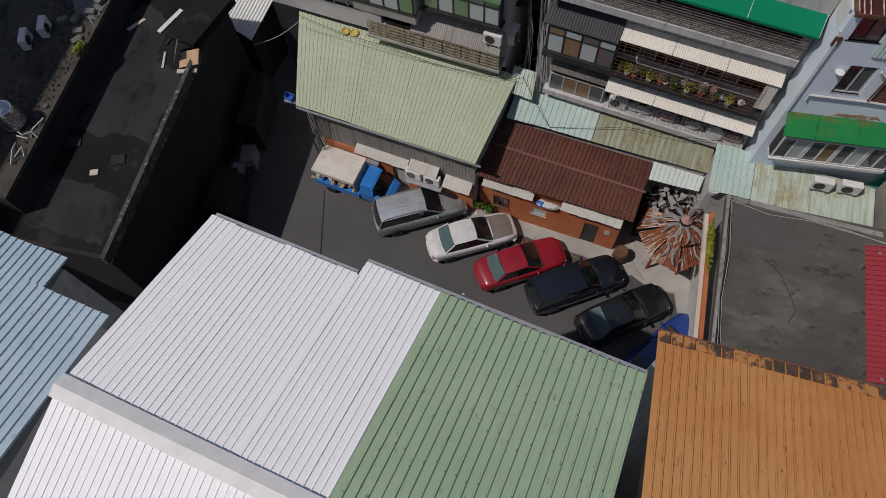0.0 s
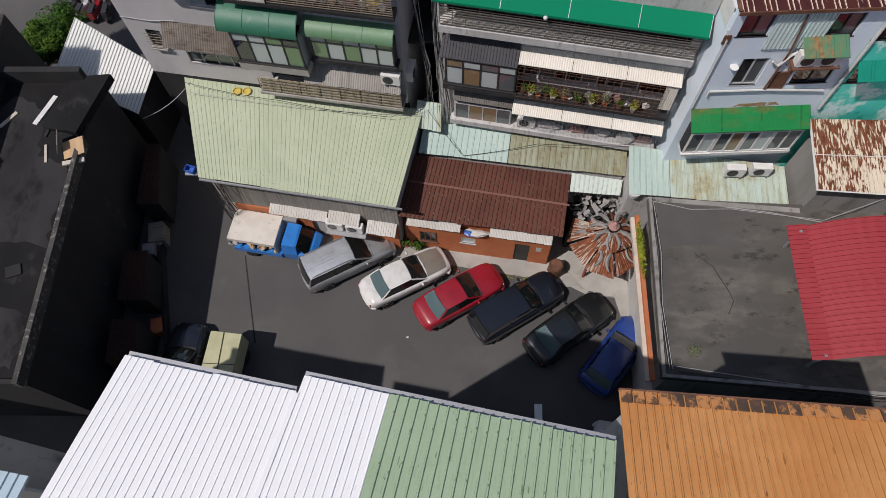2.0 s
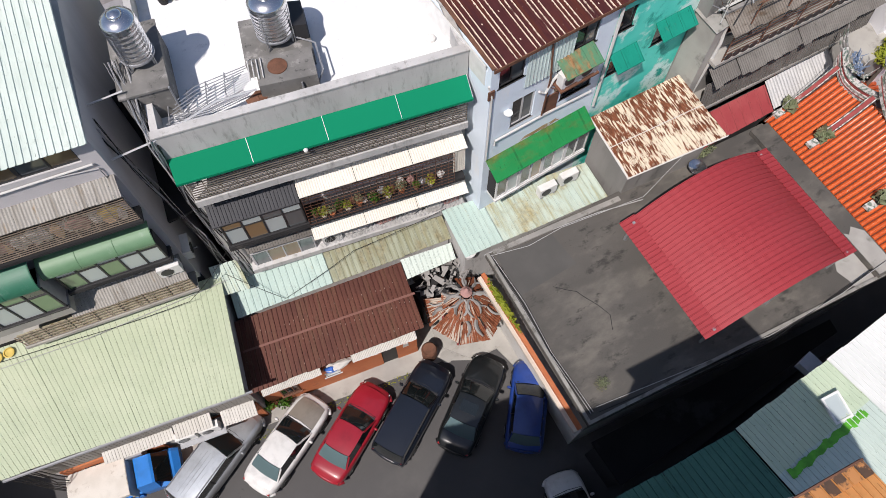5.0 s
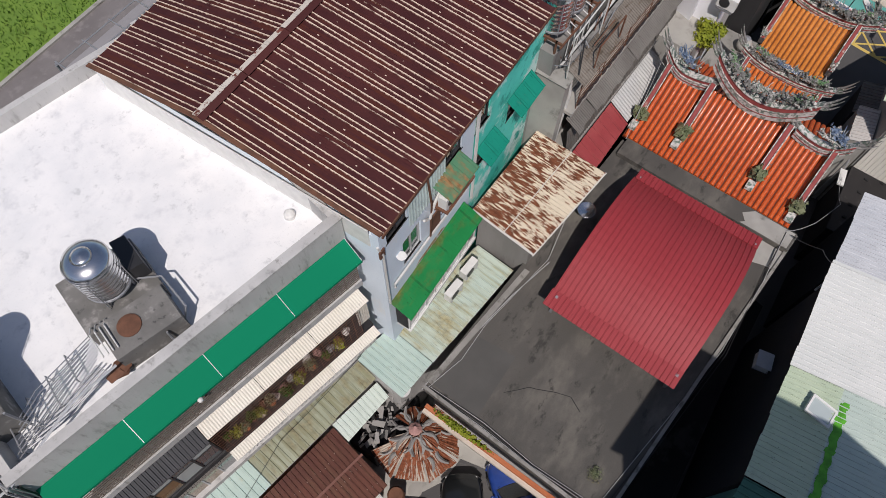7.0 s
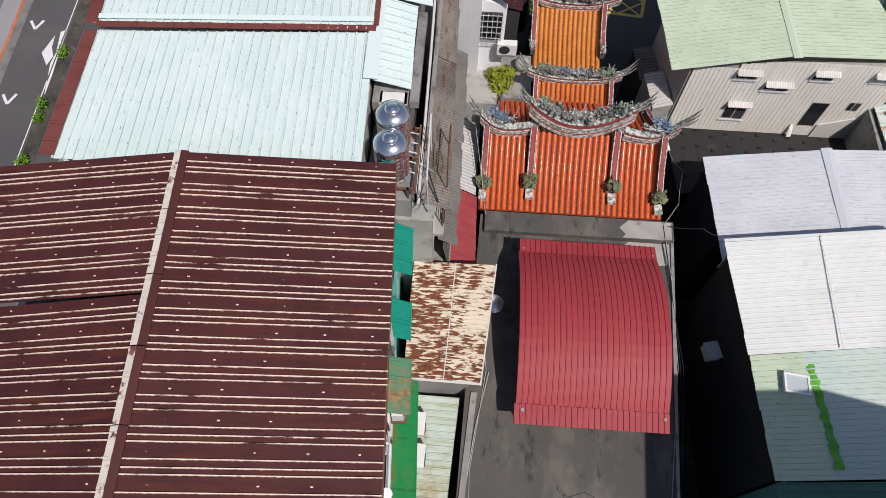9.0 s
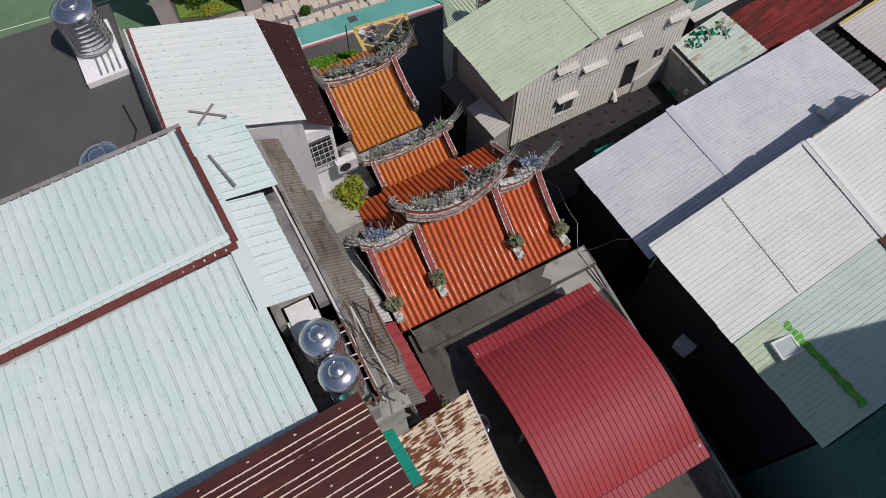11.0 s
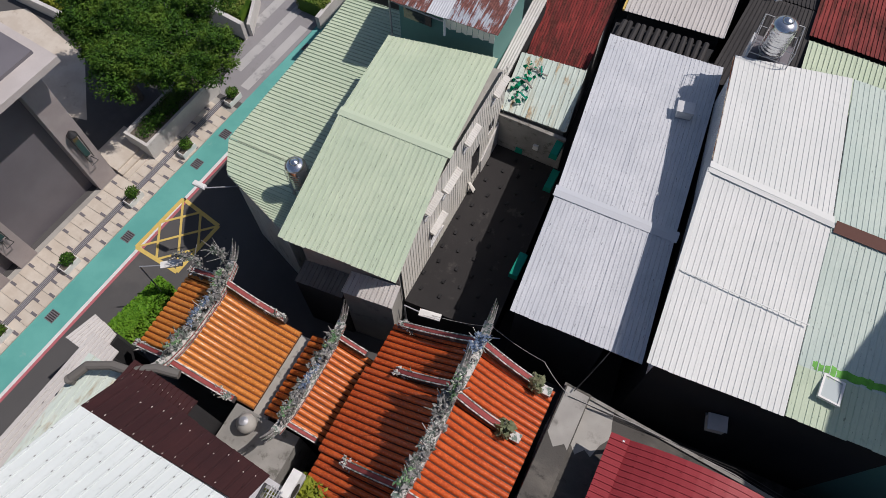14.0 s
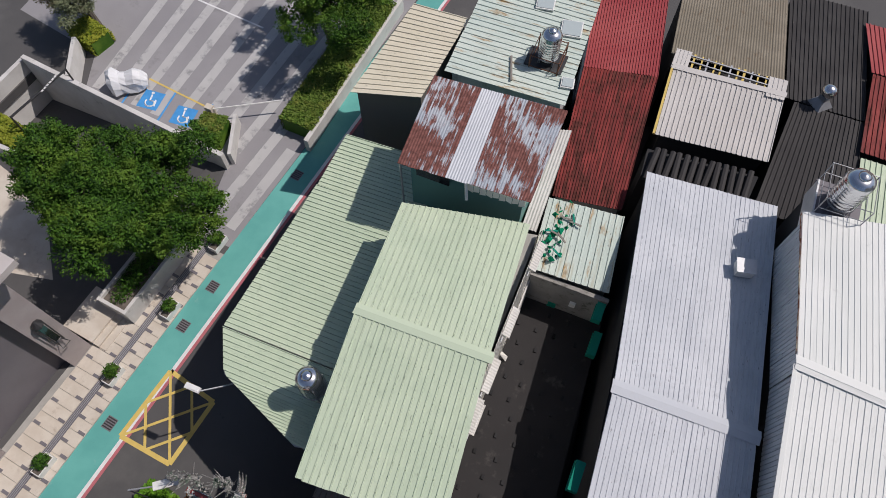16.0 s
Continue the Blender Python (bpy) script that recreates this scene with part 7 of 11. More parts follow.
grille(WB, 3.36, 8.95, 8.4, 10.35, -0.87, 9, 24, RUSTY_STEEL, 0.0065)
part("side_panel", Mesh().ribbed((8.95, -0.74, 8.9), (9.4, -0.74, 8.9), (9.4, -0.7, 10.45), (8.95, -0.7, 10.45), 0.08, 0.012, 2), M_CREAM, WB)
for i in range(3):
    awning(WB, 3.3 + i * 2.08, 3.3 + (i + 1) * 2.08 - 0.02, -0.02, 7.80, -0.96, 7.47, M_CREAM, 0.09, 0.014, True, "cream corrugated plastic awning", 0.02, 61 + i)
mesh_bars = Mesh()
for i in range(34):
    u = 3.45 + i * 0.18
    mesh_bars.tube([(u, -0.6, 5.95), (u + 0.18, -0.6, 7.3)], 0.007, 4).tube([(u + 0.18, -0.605, 5.95), (u, -0.605, 7.3)], 0.007, 4)
part("lattice", mesh_bars, GALV, WB, "diamond steel lattice", kind="stuff")
part("balcony_floor", Mesh().box(0.6, -0.65, 5.6, 9.55, 0, 5.9), GREY_WALL, WB)
awning(WB, 0.75, 3.3, -0.02, 7.95, -0.6, 7.3, M_DIM, 0.1, 0.015, False, "grey ribbed awning", 0.02, 70)
window(WB, 0.8, 3.25, 5.7, 6.95, -0.5, 4, (GLASS_GREY, GLASS_WARM, GLASS_WARM, GLASS_GREY), ALU, 0.05, 0.07)
part("bay_side", Mesh().box(0.75, -0.45, 5.6, 0.8, 0, 7.0), GREY_WALL, WB)
part("bay_side", Mesh().box(3.25, -0.45, 5.6, 3.3, 0, 7.0), GREY_WALL, WB)
for u in (3.5, 5.2, 6.8):
    window(WB, u, u + 1.3, 8.75, 10.1, 0.06, 2, (GLASS_DARK, GLASS_GREY), ALU, 0.05, 0.08)
    window(WB, u, u + 1.3, 5.9, 7.15, 0.06, 2, (GLASS_DARK, GLASS_GREY), ALU, 0.05, 0.08)
rnd = random.Random(77)
for i in range(11):
    u = 3.65 + (0.3 * i if i < 5 else 0.55 * (i - 2))
    t = thing("potted_plant", M_WBW @ pose(u, -0.62 + rnd.uniform(-0.12, 0.08), 8.5), "small potted plant on the caged balcony", "plant", "balcony plants")
    part("pot", Mesh().lathe([(0.09, 0), (0.13, 0.2), (0.12, 0.2)], 10), (RUSTY_STEEL, PAVER, BRICK_PAINT)[i % 3], t)
    r = rnd.uniform(0.12, 0.26)
    part("leaves", leaf_cloud(Mesh(), (0, 0, 0.2 + r), (r, r, r * 1.1), int(1600 * r * r), 0.05, 300 + i, 0.2), (LEAF, LEAF_YELLOW, LEAF_GREY)[i % 3], t, kind="stuff")
for i in range(10):
    clutter("cloth_bag", ("brown cardboard bundle behind the balcony bars", "white plastic tub behind the balcony bars", "faded cloth heap behind the balcony bars")[i % 3], "bundle", M_WBW @ pose(5.1 + i * 0.38, -0.45 + rnd.uniform(-0.15, 0.1), 8.5), (0.16, 0.13, rnd.uniform(0.2, 0.6)), 450 + i, (RUSTY_STEEL, CLOTH_WHITE, CLOTH_PINK, GALV)[i % 4])
ac_unit(M_WBW @ pose(3.95, -0.35, 5.9), "old outdoor air conditioner behind the lattice")
for u, mat_, lab, s in ((5.0, CLOTH_WHITE, "white bag behind the lattice", 11), (6.2, CLOTH_PINK, "faded bundle behind the lattice", 12), (7.3, CLOTH_WHITE, "pale cloth behind the lattice", 13), (9.0, CLOTH_PINK, "faded purple bundle behind the lattice", 14), (4.7, CLOTH_WHITE, "pale grey bag behind the lattice", 15)):
    clutter("cloth_bag", lab, "bundle", M_WBW @ pose(u, -0.32, 5.92), (0.4, 0.14, 0.45), s, mat_)
FN = thing("electric_fan", M_WBW @ pose(8.25, -0.4, 6.2, 80, 0, 0), "old round electric fan behind the lattice", "fan")
part("cage", Mesh().lathe([(0.36, 0), (0.38, 0.06), (0.3, 0.12), (0.06, 0.14)], 18), CLOTH_WHITE, FN)
part("stand", Mesh().box(-0.04, -0.6, 0.0, 0.04, -0.2, 0.06), CLOTH_WHITE, FN)
BLM = solid("lamp_globe", Mesh().lathe([(0.02, -0.08), (0.07, -0.05), (0.08, 0), (0.07, 0.05), (0.02, 0.08)], 12), WHITE_PAINT, "white globe lamp under the green awning", "lamp", m=M_WBW @ pose(4.05, -0.74, 12.95), smooth=True)

# ---- pale blue and turquoise house ----
M_RBW = pose(8.75, 17.75, 0, 0, 0, 3.5)
window(RB, 0.32, 1.3, 13.6, 14.6, 0.05, 2, (GLASS_DARK, GLASS_GREY), BLACK_STEEL, 0.05, 0.08)
window(RB, 3.27, 4.2, 13.45, 14.5, 0.05, 2, (GLASS_DARK, GLASS_GREY), BLACK_STEEL, 0.05, 0.08)
window(RB, 1.0, 1.95, 11.0, 12.45, 0.05, 2, (GLASS_DARK, GLASS_GREY), ALU, 0.06, 0.08)
window(RB, 3.15, 4.5, 11.0, 12.0, 0.05, 2, (GLASS_DARK, GLASS_GREY), BLACK_STEEL, 0.05, 0.08)
window(RB, 5.25, 6.0, 10.9, 11.7, 0.05, 2, (GLASS_DARK,), BLACK_STEEL, 0.05, 0.08)
window(RB, 7.2, 8.3, 11.3, 12.2, 0.05, 2, (GLASS_DARK,), BLACK_STEEL, 0.05, 0.08)
window(RB, 5.0, 5.8, 13.2, 14.2, 0.05, 1, (GLASS_DARK,), BLACK_STEEL, 0.05, 0.08)
part("wall_sheet", Mesh().ribbed((1.35, -0.06, 13.0), (3.2, -0.06, 13.0), (3.2, -0.04, 14.75), (1.35, -0.04, 14.75), 0.14, 0.02, 2), M_CYAN, RB, "pale ribbed wall sheet")
part("vent_door", Mesh().box(2.45, -0.05, 10.75, 3.0, 0.0, 11.7), RUSTY_STEEL, RB, "rusted small door")
part("pipe", Mesh().tube([(0.35, -0.08, 10.55), (0.35, -0.08, 10.8), (2.4, -0.08, 10.78), (4.6, -0.08, 10.6)], 0.045, 6), PIPE_WHITE, RB)
part("pipe", Mesh().tube([(2.0, -0.1, 12.4), (2.25, -0.14, 12.2), (2.5, -0.14, 12.75), (3.1, -0.12, 13.2)], 0.05, 6), PIPE_WHITE, RB)
part("pipe", Mesh().tube([(2.3, -0.12, 10.9), (2.35, -0.14, 12.9), (2.2, -0.1, 14.6)], 0.035, 5), RUSTY_STEEL, RB)
part("corner_pipe", Mesh().tube([(4.95, -0.1, 9.5), (4.95, -0.1, 14.6)], 0.06, 6), PIPE_WHITE, RB)
part("corner_pipe", Mesh().tube([(0.05, -0.05, 9.8), (0.05, -0.05, 13.4), (-0.03, 0.05, 13.9)], 0.04, 6), PIPE_WHITE, RB)
part("corbel", Mesh().prism([(-0.08, -0.05), (0.15, -0.05), (0.15, 0.0), (-0.08, 0.0)], 13.3, 13.7), RUSTY_STEEL, RB)
awning(RB, 0.08, 4.6, -0.01, 9.65, -0.78, 9.2, AWN_GREEN_OLD, 1.5, 0.004, False, "green sheet awning with brown stains", 0.03, 80)
part("bay_side", Mesh().box(0.3, -0.5, 7.3, 0.36, 0, 8.8), DARK_WALL, RB)
part("bay_side", Mesh().box(4.64, -0.5, 7.3, 4.7, 0, 8.8), DARK_WALL, RB)
for i, g in enumerate(((GLASS_GREY, GLASS_PALE), (GLASS_GREY, GLASS_WARM), (GLASS_GREY, GLASS_PALE), (GLASS_GREY, GLASS_GREY))):
    window(RB, 0.3 + i * 1.1, 0.3 + (i + 1) * 1.1 - 0.02, 7.35, 8.75, -0.55, 2, g, WHITE_PAINT, 0.07, 0.07, i == 0)
part("bay_base", Mesh().box(0.3, -0.58, 7.15, 4.7, 0, 7.33), WHITE_PAINT, RB)
awning(RB, 2.55, 4.05, -0.02, 13.55, -0.7, 13.25, AWN_RUSTY, 0.6, 0.01, False, "small rust-streaked green awning", 0.02, 81)
for u in (2.95, 3.65):
    ac_unit(M_RBW @ pose(u, -0.38, 12.55), "dusty outdoor air conditioner on a steel rack")
part("rack", Mesh().box(2.5, -0.6, 12.48, 4.1, 0, 12.54).tube([(2.6, -0.55, 12.5), (2.6, 0, 12.1)], 0.02, 4).tube([(4.0, -0.55, 12.5), (4.0, 0, 12.1)], 0.02, 4), RUSTY_STEEL, RB)
for a, b, z in ((5.1, 6.3, 12.15), (7.0, 8.6, 12.6)):
    awning(RB, a, b, -0.02, z, -0.6, z - 0.4, AWN_TEAL, 0.6, 0.01, False, "small green sheet awning", 0.02, int(a * 10))
part("dish", Mesh().lathe([(0.03, 0), (0.13, 0.05), (0.16, 0.1)], 12, (0.75, -0.12, 12.1)), WHITE_PAINT, RB)
for k in (0, 1):
    ac_unit(M_RBW @ pose(2.75 + k * 1.1, -0.85, 6.02, 0, 0, -5), "white outdoor air conditioner on the mint lean-to roof")
part("eave_trim", Mesh().box(-0.08, -0.24, 14.82, 9.18, -0.2, 14.95), RUSTY_STEEL, RB)
part("verge_trim", Mesh().slab((-0.14, -0.2, 15.0), (-0.02, -0.2, 15.0), (-0.07, 5.7, 15.72), (-0.2, 5.7, 15.72), 0.03).slab((-0.2, 5.7, 15.72), (-0.07, 5.7, 15.72), (0.08, 10.4, 14.57), (-0.06, 10.4, 14.57), 0.03), RUSTY_STEEL, RB)
M_RIDGE = sheet("chipped maroon ridge flashing", (0.055, 0.015, 0.015), (0.085, 0.024, 0.022), rust=(0.50, 0.38, 0.30), rust_at=(0.62, 0.66), rust_scale=(3.0, 3.0, 1), rough=0.65)
RIDGE_CREAM = sheet("bleached cream ridge strip", (0.58, 0.53, 0.46), (0.66, 0.61, 0.54), rust=(0.12, 0.04, 0.03), rust_at=(0.56, 0.62), rust_scale=(1.5, 1.5, 1), rough=0.75)
for k in range(5):
    x0, x1 = -0.12 + 1.83 * k, -0.12 + 1.83 * (k + 1) - 0.03
    part("ridge_cap", Mesh().ribbed((x0, 5.76 - 0.011 * x0, 15.715), (x1, 5.76 - 0.011 * x1, 15.715), (x1, 5.58 - 0.011 * x1, 15.755), (x0, 5.58 - 0.011 * x0, 15.755), 0.6, 0.008, 1, 0.012, 0.02, 140 + k), RIDGE_CREAM, RB, "bleached cream ridge strip")
    part("ridge_flashing", Mesh().slab((x0, 5.58 - 0.011 * x0, 15.752), (x1, 5.58 - 0.011 * x1, 15.752), (x1, 5.38 - 0.011 * x1, 15.70), (x0, 5.38 - 0.011 * x0, 15.69), 0.015), M_RIDGE, RB)
part("wall_panel", Mesh().box(-0.03, 0.3, 13.7, 0.0, 10.0, 14.6), WHITE_PAINT, RB, "white painted gable panel")

# ---- white roof clutter ----
part("parapet_cap", Mesh().box(-0.03, -0.03, 14.5, 9.68, 0.25, 14.56), GREY_WALL, WB)
PD = thing("tank_plinth", pose(3.5, 21.6, 13.75, 0, 0, -14), "stained concrete tank plinth on the white roof", "plinth")
part("block", Mesh().box(-1.05, -0.05, 0, 1.05, 1.75, 0.6), PLINTH, PD)
# plain near-black box on the plinth
part("pump_cover", Mesh().prism([(0.62, 0.5), (1.02, 0.5), (1.02, 1.5), (0.62, 1.5)], 0.6, [1.25, 1.2, 1.2, 1.25]), BLACK_STEEL, PD, "black pump cover")
part("block", Mesh().box(-0.75, -1.15, 0, 1.0, -0.05, 0.85), PLINTH, PD)
for k in range(4):
    part("pipe", Mesh().tube([(-0.95 + 0.13 * k, -0.9, 0.9), (-0.95 + 0.13 * k, -0.2, 0.92), (-0.9 + 0.13 * k, 0.1, 0.66)], 0.02, 5), PIPE_WHITE, PD)
part("hatch", Mesh().lathe([(0.3, 0.85), (0.3, 0.88), (0.05, 0.9)], 18, (-0.1, -0.55, 0)), RUSTY_STEEL, PD, "round rusty hatch lid")
for k in range(5):
    pp = Mesh().tube([(-1.3 + 0.05 * k, -0.6 - 0.12 * k, 0.2 + 0.06 * k), (-2.4, -1.0 - 0.1 * k, 0.25 + 0.03 * k), (-3.4, -1.1 - 0.1 * k, 0.3 + 0.03 * k)], 0.022, 5)
    part("pipe", pp, GALV, PD)
part("pipe", Mesh().tube([(0.5, 0.6, 0.75), (1.15, 0.2, 0.7), (1.2, -0.9, 0.7), (0.9, -1.1, 0.2)], 0.03, 6), GALV, PD)
part("pipe", Mesh().tube([(0.5, -1.2, 0.7), (0.5, -1.3, 0.1)], 0.03, 6), GALV, PD)
AN = thing("antenna_mast", M_WBW @ pose(0.9, 1.2, 13.75), "tangle of steel antenna masts and brackets", "antenna")
rnd = random.Random(91)
for k in range(7):
    part("rod", Mesh().tube([(-0.6 + 0.1 * k, -0.7 + 0.13 * k, 0.4 + 0.03 * k), (0.6, -0.3 + 0.11 * k, 0.45 + 0.03 * k), (1.7 + 0.1 * k, 0.15 + 0.1 * k, 0.5)], 0.016, 5), GALV, AN)
for k in range(4):
    u = -0.4 + 0.6 * k
    part("bracket", Mesh().tube([(u, -0.55 + 0.2 * k, 0.0), (u, -0.6 + 0.2 * k, 0.42), (u + 0.1, 0.35 + 0.14 * k, 0.42), (u + 0.1, 0.35 + 0.14 * k, 0.0)], 0.02, 5), GALV, AN)
part("mast", Mesh().tube([(0, 0, 0), (0, 0, 1.3)], 0.03, 6), GALV, AN)
clutter("valve", "rusty pipe valve beside the tank plinth", "valve", pose(2.35, 20.75, 13.95), (0.3, 0.25, 0.2), 92, RUSTY_STEEL)
solid("roof_drain", Mesh().lathe([(0.16, 0), (0.16, 0.14), (0.1, 0.2), (0.03, 0.22)], 14), WHITE_PAINT, "white roof vent cap", "roof vent", m=pose(8.1, 20.4, 13.75))
for i in range(6):
    t = thing("potted_plant", pose(1.6 + rnd.uniform(-0.5, 0.4), 26.5 + rnd.uniform(-0.6, 0.6), 13.75), "potted shrub on the white roof", "plant", "roof plants")
    part("pot", Mesh().lathe([(0.14, 0), (0.19, 0.28), (0.17, 0.28)], 10), DARK_WALL, t)
    part("leaves", leaf_cloud(Mesh(), (0, 0, 0.55), (0.3, 0.3, 0.3), 130, 0.08, 330 + i, 0.2), (LEAF_YELLOW, LEAF)[i % 2], t, kind="stuff")
awning(WB, 4.0, 5.6, 9.62, 13.7, 10.4, 13.3, AWN_GREEN, 0.4, 0.01, False, "green sheet awning", 0.0, 95)
awning(WB, 1.2, 2.6, 9.62, 13.7, 10.4, 13.3, AWN_GREEN, 0.4, 0.01, False, "green sheet awning", 0.0, 96)

# ---- cars ----
def paint(name, c, rough=0.3, metal=0.0):
    k = Nodes(name)
    col = k.mix(k.ramp(k.noise(k.coords(), 2.5, 6), 0.4, 0.75), c, tuple(0.8 * p for p in c))
    k.link(col, k.bsdf.inputs["Base Color"])
    k.bsdf.inputs["Roughness"].default_value = rough + 0.08
    k.bsdf.inputs["Metallic"].default_value = metal
    k.bsdf.inputs["Coat Weight"].default_value = 0.7
    k.bsdf.inputs["Coat Roughness"].default_value = 0.08
    return k.mat


TYRE = plain("black rubber", (0.02, 0.02, 0.02), 0.85)
TRIM = plain("black plastic trim", (0.02, 0.02, 0.022), 0.5)
CAR_GLASS = glass("car window glass", (0.012, 0.016, 0.017), 0.04)
# Paler blue-green tint: the sky's reflection is put into the colour.
CAR_GLASS_SKY = glass("car rear glass tinted with sky reflection", (0.09, 0.14, 0.15), 0.05)
LAMP_RED = plain("red lamp lens", (0.35, 0.02, 0.02), 0.25, coat=0.6)
LAMP_CLEAR = plain("clear lamp lens", (0.55, 0.56, 0.56), 0.2, coat=0.6)


def loft(sections):
    m = Mesh()
    n = len(sections[0])
    for s in sections:
        m.v += [tuple(p) for p in s]
    for i in range(len(sections) - 1):
        o = i * n
        m.f += [(o + k, o + k + 1, o + n + k + 1, o + n + k) for k in range(n - 1)]
        m.f.append((o + n - 1, o, o + n, o + 2 * n - 1))
    m.f.append(tuple(range(n))[::-1])
    m.f.append(tuple(range((len(sections) - 1) * n, len(sections) * n)))
    return m


def car(m, label, length, width, stations, cabin, body_mat, roof_mat=None, rails=False, hood_mat=None, sunroof=False, rear_glass=CAR_GLASS_SKY, group="parked cars"):
    """A parked car, nose along +x. stations: (x share, half-width share, deck height); cabin: glass base rear, roof rear, roof front, glass base front (x shares), belt and roof height, roof width share."""
    t = thing("car", m, label, "car", group)
    h = width / 2
    secs = []

    def at(q):
        for (s0, w0, z0), (s1, w1, z1) in zip(stations, stations[1:]):
            if q <= s1:
                e = (q - s0) / (s1 - s0)
                return w0 + (w1 - w0) * e, z0 + (z1 - z0) * e
        return stations[-1][1:]

    for i in range(37):
        q = 0.5 - 0.5 * math.cos(math.pi * i / 36)
        near = [at(min(1.0, max(0.0, q + d))) for d in (-0.025, 0.0, 0.025)]
        w = h * sum(n[0] for n in near) / 3
        zt = sum(n[1] for n in near) / 3
        x = (q - 0.5) * length
        half = [(0, zt + 0.045), (w * 0.3, zt + 0.042), (w * 0.58, zt + 0.03), (w * 0.80, zt + 0.008), (w * 0.90, zt - 0.02), (w * 0.965, zt - 0.075), (w, zt - 0.2), (w * 0.985, 0.42), (w * 0.92, 0.22)]
        secs.append([Vector((x, y, z)) for y, z in half] + [Vector((x, -y, z)) for y, z in half[::-1][:-1]])
    body = part("body", loft(secs), body_mat, t, smooth=True)
    r0, r1, f1, f0, zb, zr, wr = cabin
    xs = [(q - 0.5) * length for q in (r0, r1, f1, f0)]
    wb = h * 0.86
    wt = h * wr
    zb2 = zb + 0.01
    rm = roof_mat or body_mat
    roof = Mesh()
    nx, ny = 6, 6
    for i in range(nx + 1):
        for j in range(ny + 1):
            a, b = i / nx, 2 * j / ny - 1
            crown = 0.05 * (1 - b * b) + 0.03 * (1 - (2 * a - 1) ** 2)
            roof.v.append((xs[1] + (xs[2] - xs[1]) * a + 0.04 * (1 - b * b) * (2 * a - 1), wt * b * (1 - 0.04 * (2 * a - 1) ** 2), zr + crown))
    for i in range(nx):
        for j in range(ny):
            o = i * (ny + 1) + j
            roof.f.append((o, o + ny + 1, o + ny + 2, o + 1))
    top = part("roof", roof, rm, t, smooth=True)
    e = 0.05
    def pane(xt, xb, bow):
        m = Mesh()
        nu, nv = 10, 5
        for j in range(nv + 1):
            v = j / nv
            for i in range(nu + 1):
                u = 2 * i / nu - 1
                y = u * ((wt - e) * (1 - v) + (wb - e) * v)
                x = xt + (xb - xt) * v + bow * (1 - u * u) * (0.5 + 0.5 * v)
                z = zr + 0.03 + (zb2 - zr - 0.03) * v + 0.05 * math.sin(math.pi * v) + 0.03 * (1 - u * u) * (1 - v)
                m.v.append((x, y, z))
        for j in range(nv):
            for i in range(nu):
                o = j * (nu + 1) + i
                m.f.append((o, o + 1, o + nu + 2, o + nu + 1))
        return m

    part("windscreen", pane(xs[2] + 0.02, xs[3], 0.10), CAR_GLASS, t, smooth=True)
    part("rear_window", pane(xs[1] - 0.02, xs[0], -0.09), rear_glass, t, smooth=True)
    lid = Mesh()
    for i in range(7):
        q = (xs[3] + 0.2) / length + 0.5 + (0.955 - (xs[3] + 0.2) / length - 0.5) * i / 6
        w, zt = at(q)
        for j in range(7):
            u = 2 * j / 6 - 1
            lid.v.append(((q - 0.5) * length - 0.05 * u * u, u * 0.78 * w * h, zt + 0.07 - 0.03 * u * u))
    for i in range(6):
        lid.f += [(i * 7 + j, i * 7 + 7 + j, i * 7 + 8 + j, i * 7 + 1 + j) for j in range(6)]
    part("bonnet", lid, hood_mat or body_mat, t, smooth=True)
    part("bonnet_joint", Mesh().tube([(xs[3] + 0.14, -wb * 0.9, zb - 0.012), (xs[3] + 0.2, 0, zb + 0.026), (xs[3] + 0.14, wb * 0.9, zb - 0.012)], 0.012, 4), TRIM, t)
    for s in (-1, 1):
        part("wiper", Mesh().tube([(xs[3] + 0.1, s * 0.1, zb2 + 0.02), (xs[3] + 0.02, s * 0.1 + 0.5, zb2 + 0.06)], 0.01, 4), TRIM, t)
    for s in (-1, 1):
        side = Mesh().slab((xs[1], s * wt, zr), (xs[2], s * wt, zr), (xs[3] - 0.06, s * wb, zb2 - 0.02), (xs[0] + 0.06, s * wb, zb2 - 0.02), 0.02)
        sw = part("side_window", side, CAR_GLASS, t)
        for a, b in ((0, 1), (3, 2)):
            part("pillar", Mesh().tube([(xs[a], s * (wb - 0.02), zb2), (xs[b], s * wt, zr + 0.01)], 0.04, 6), body_mat, t)
        mid = 0.5 * (xs[1] + xs[2])
        part("pillar", Mesh().tube([(mid + 0.05, s * (wb + 0.0), zb2), (mid, s * (wt + 0.012), zr)], 0.03, 4), TRIM, t)
        part("mirror", Mesh().lathe([(0.03, -0.09), (0.09, -0.05), (0.09, 0.05), (0.03, 0.09)], 8, (xs[3] - 0.28, s * (h + 0.07), zb + 0.06), 0.7, 1.1), body_mat, t, smooth=True)
        if rails:
            part("roof_rail", Mesh().tube([(xs[1] + 0.1, s * (wt - 0.06), zr + 0.03), (xs[1] + 0.3, s * (wt - 0.06), zr + 0.1), (xs[2] - 0.3, s * (wt - 0.06), zr + 0.1), (xs[2] - 0.1, s * (wt - 0.06), zr + 0.03)], 0.02, 5), GALV, t)
        zf, zk = stations[-2][2], stations[1][2]
        part("headlight", Mesh().box(length * 0.455, s * h * 0.50, zf - 0.24, length * 0.484, s * h * 0.76, zf - 0.12), LAMP_CLEAR, t)
        part("tail_light", Mesh().box(-length * 0.492, s * h * 0.50, zk - 0.24, -length * 0.468, s * h * 0.80, zk - 0.08), LAMP_RED, t)
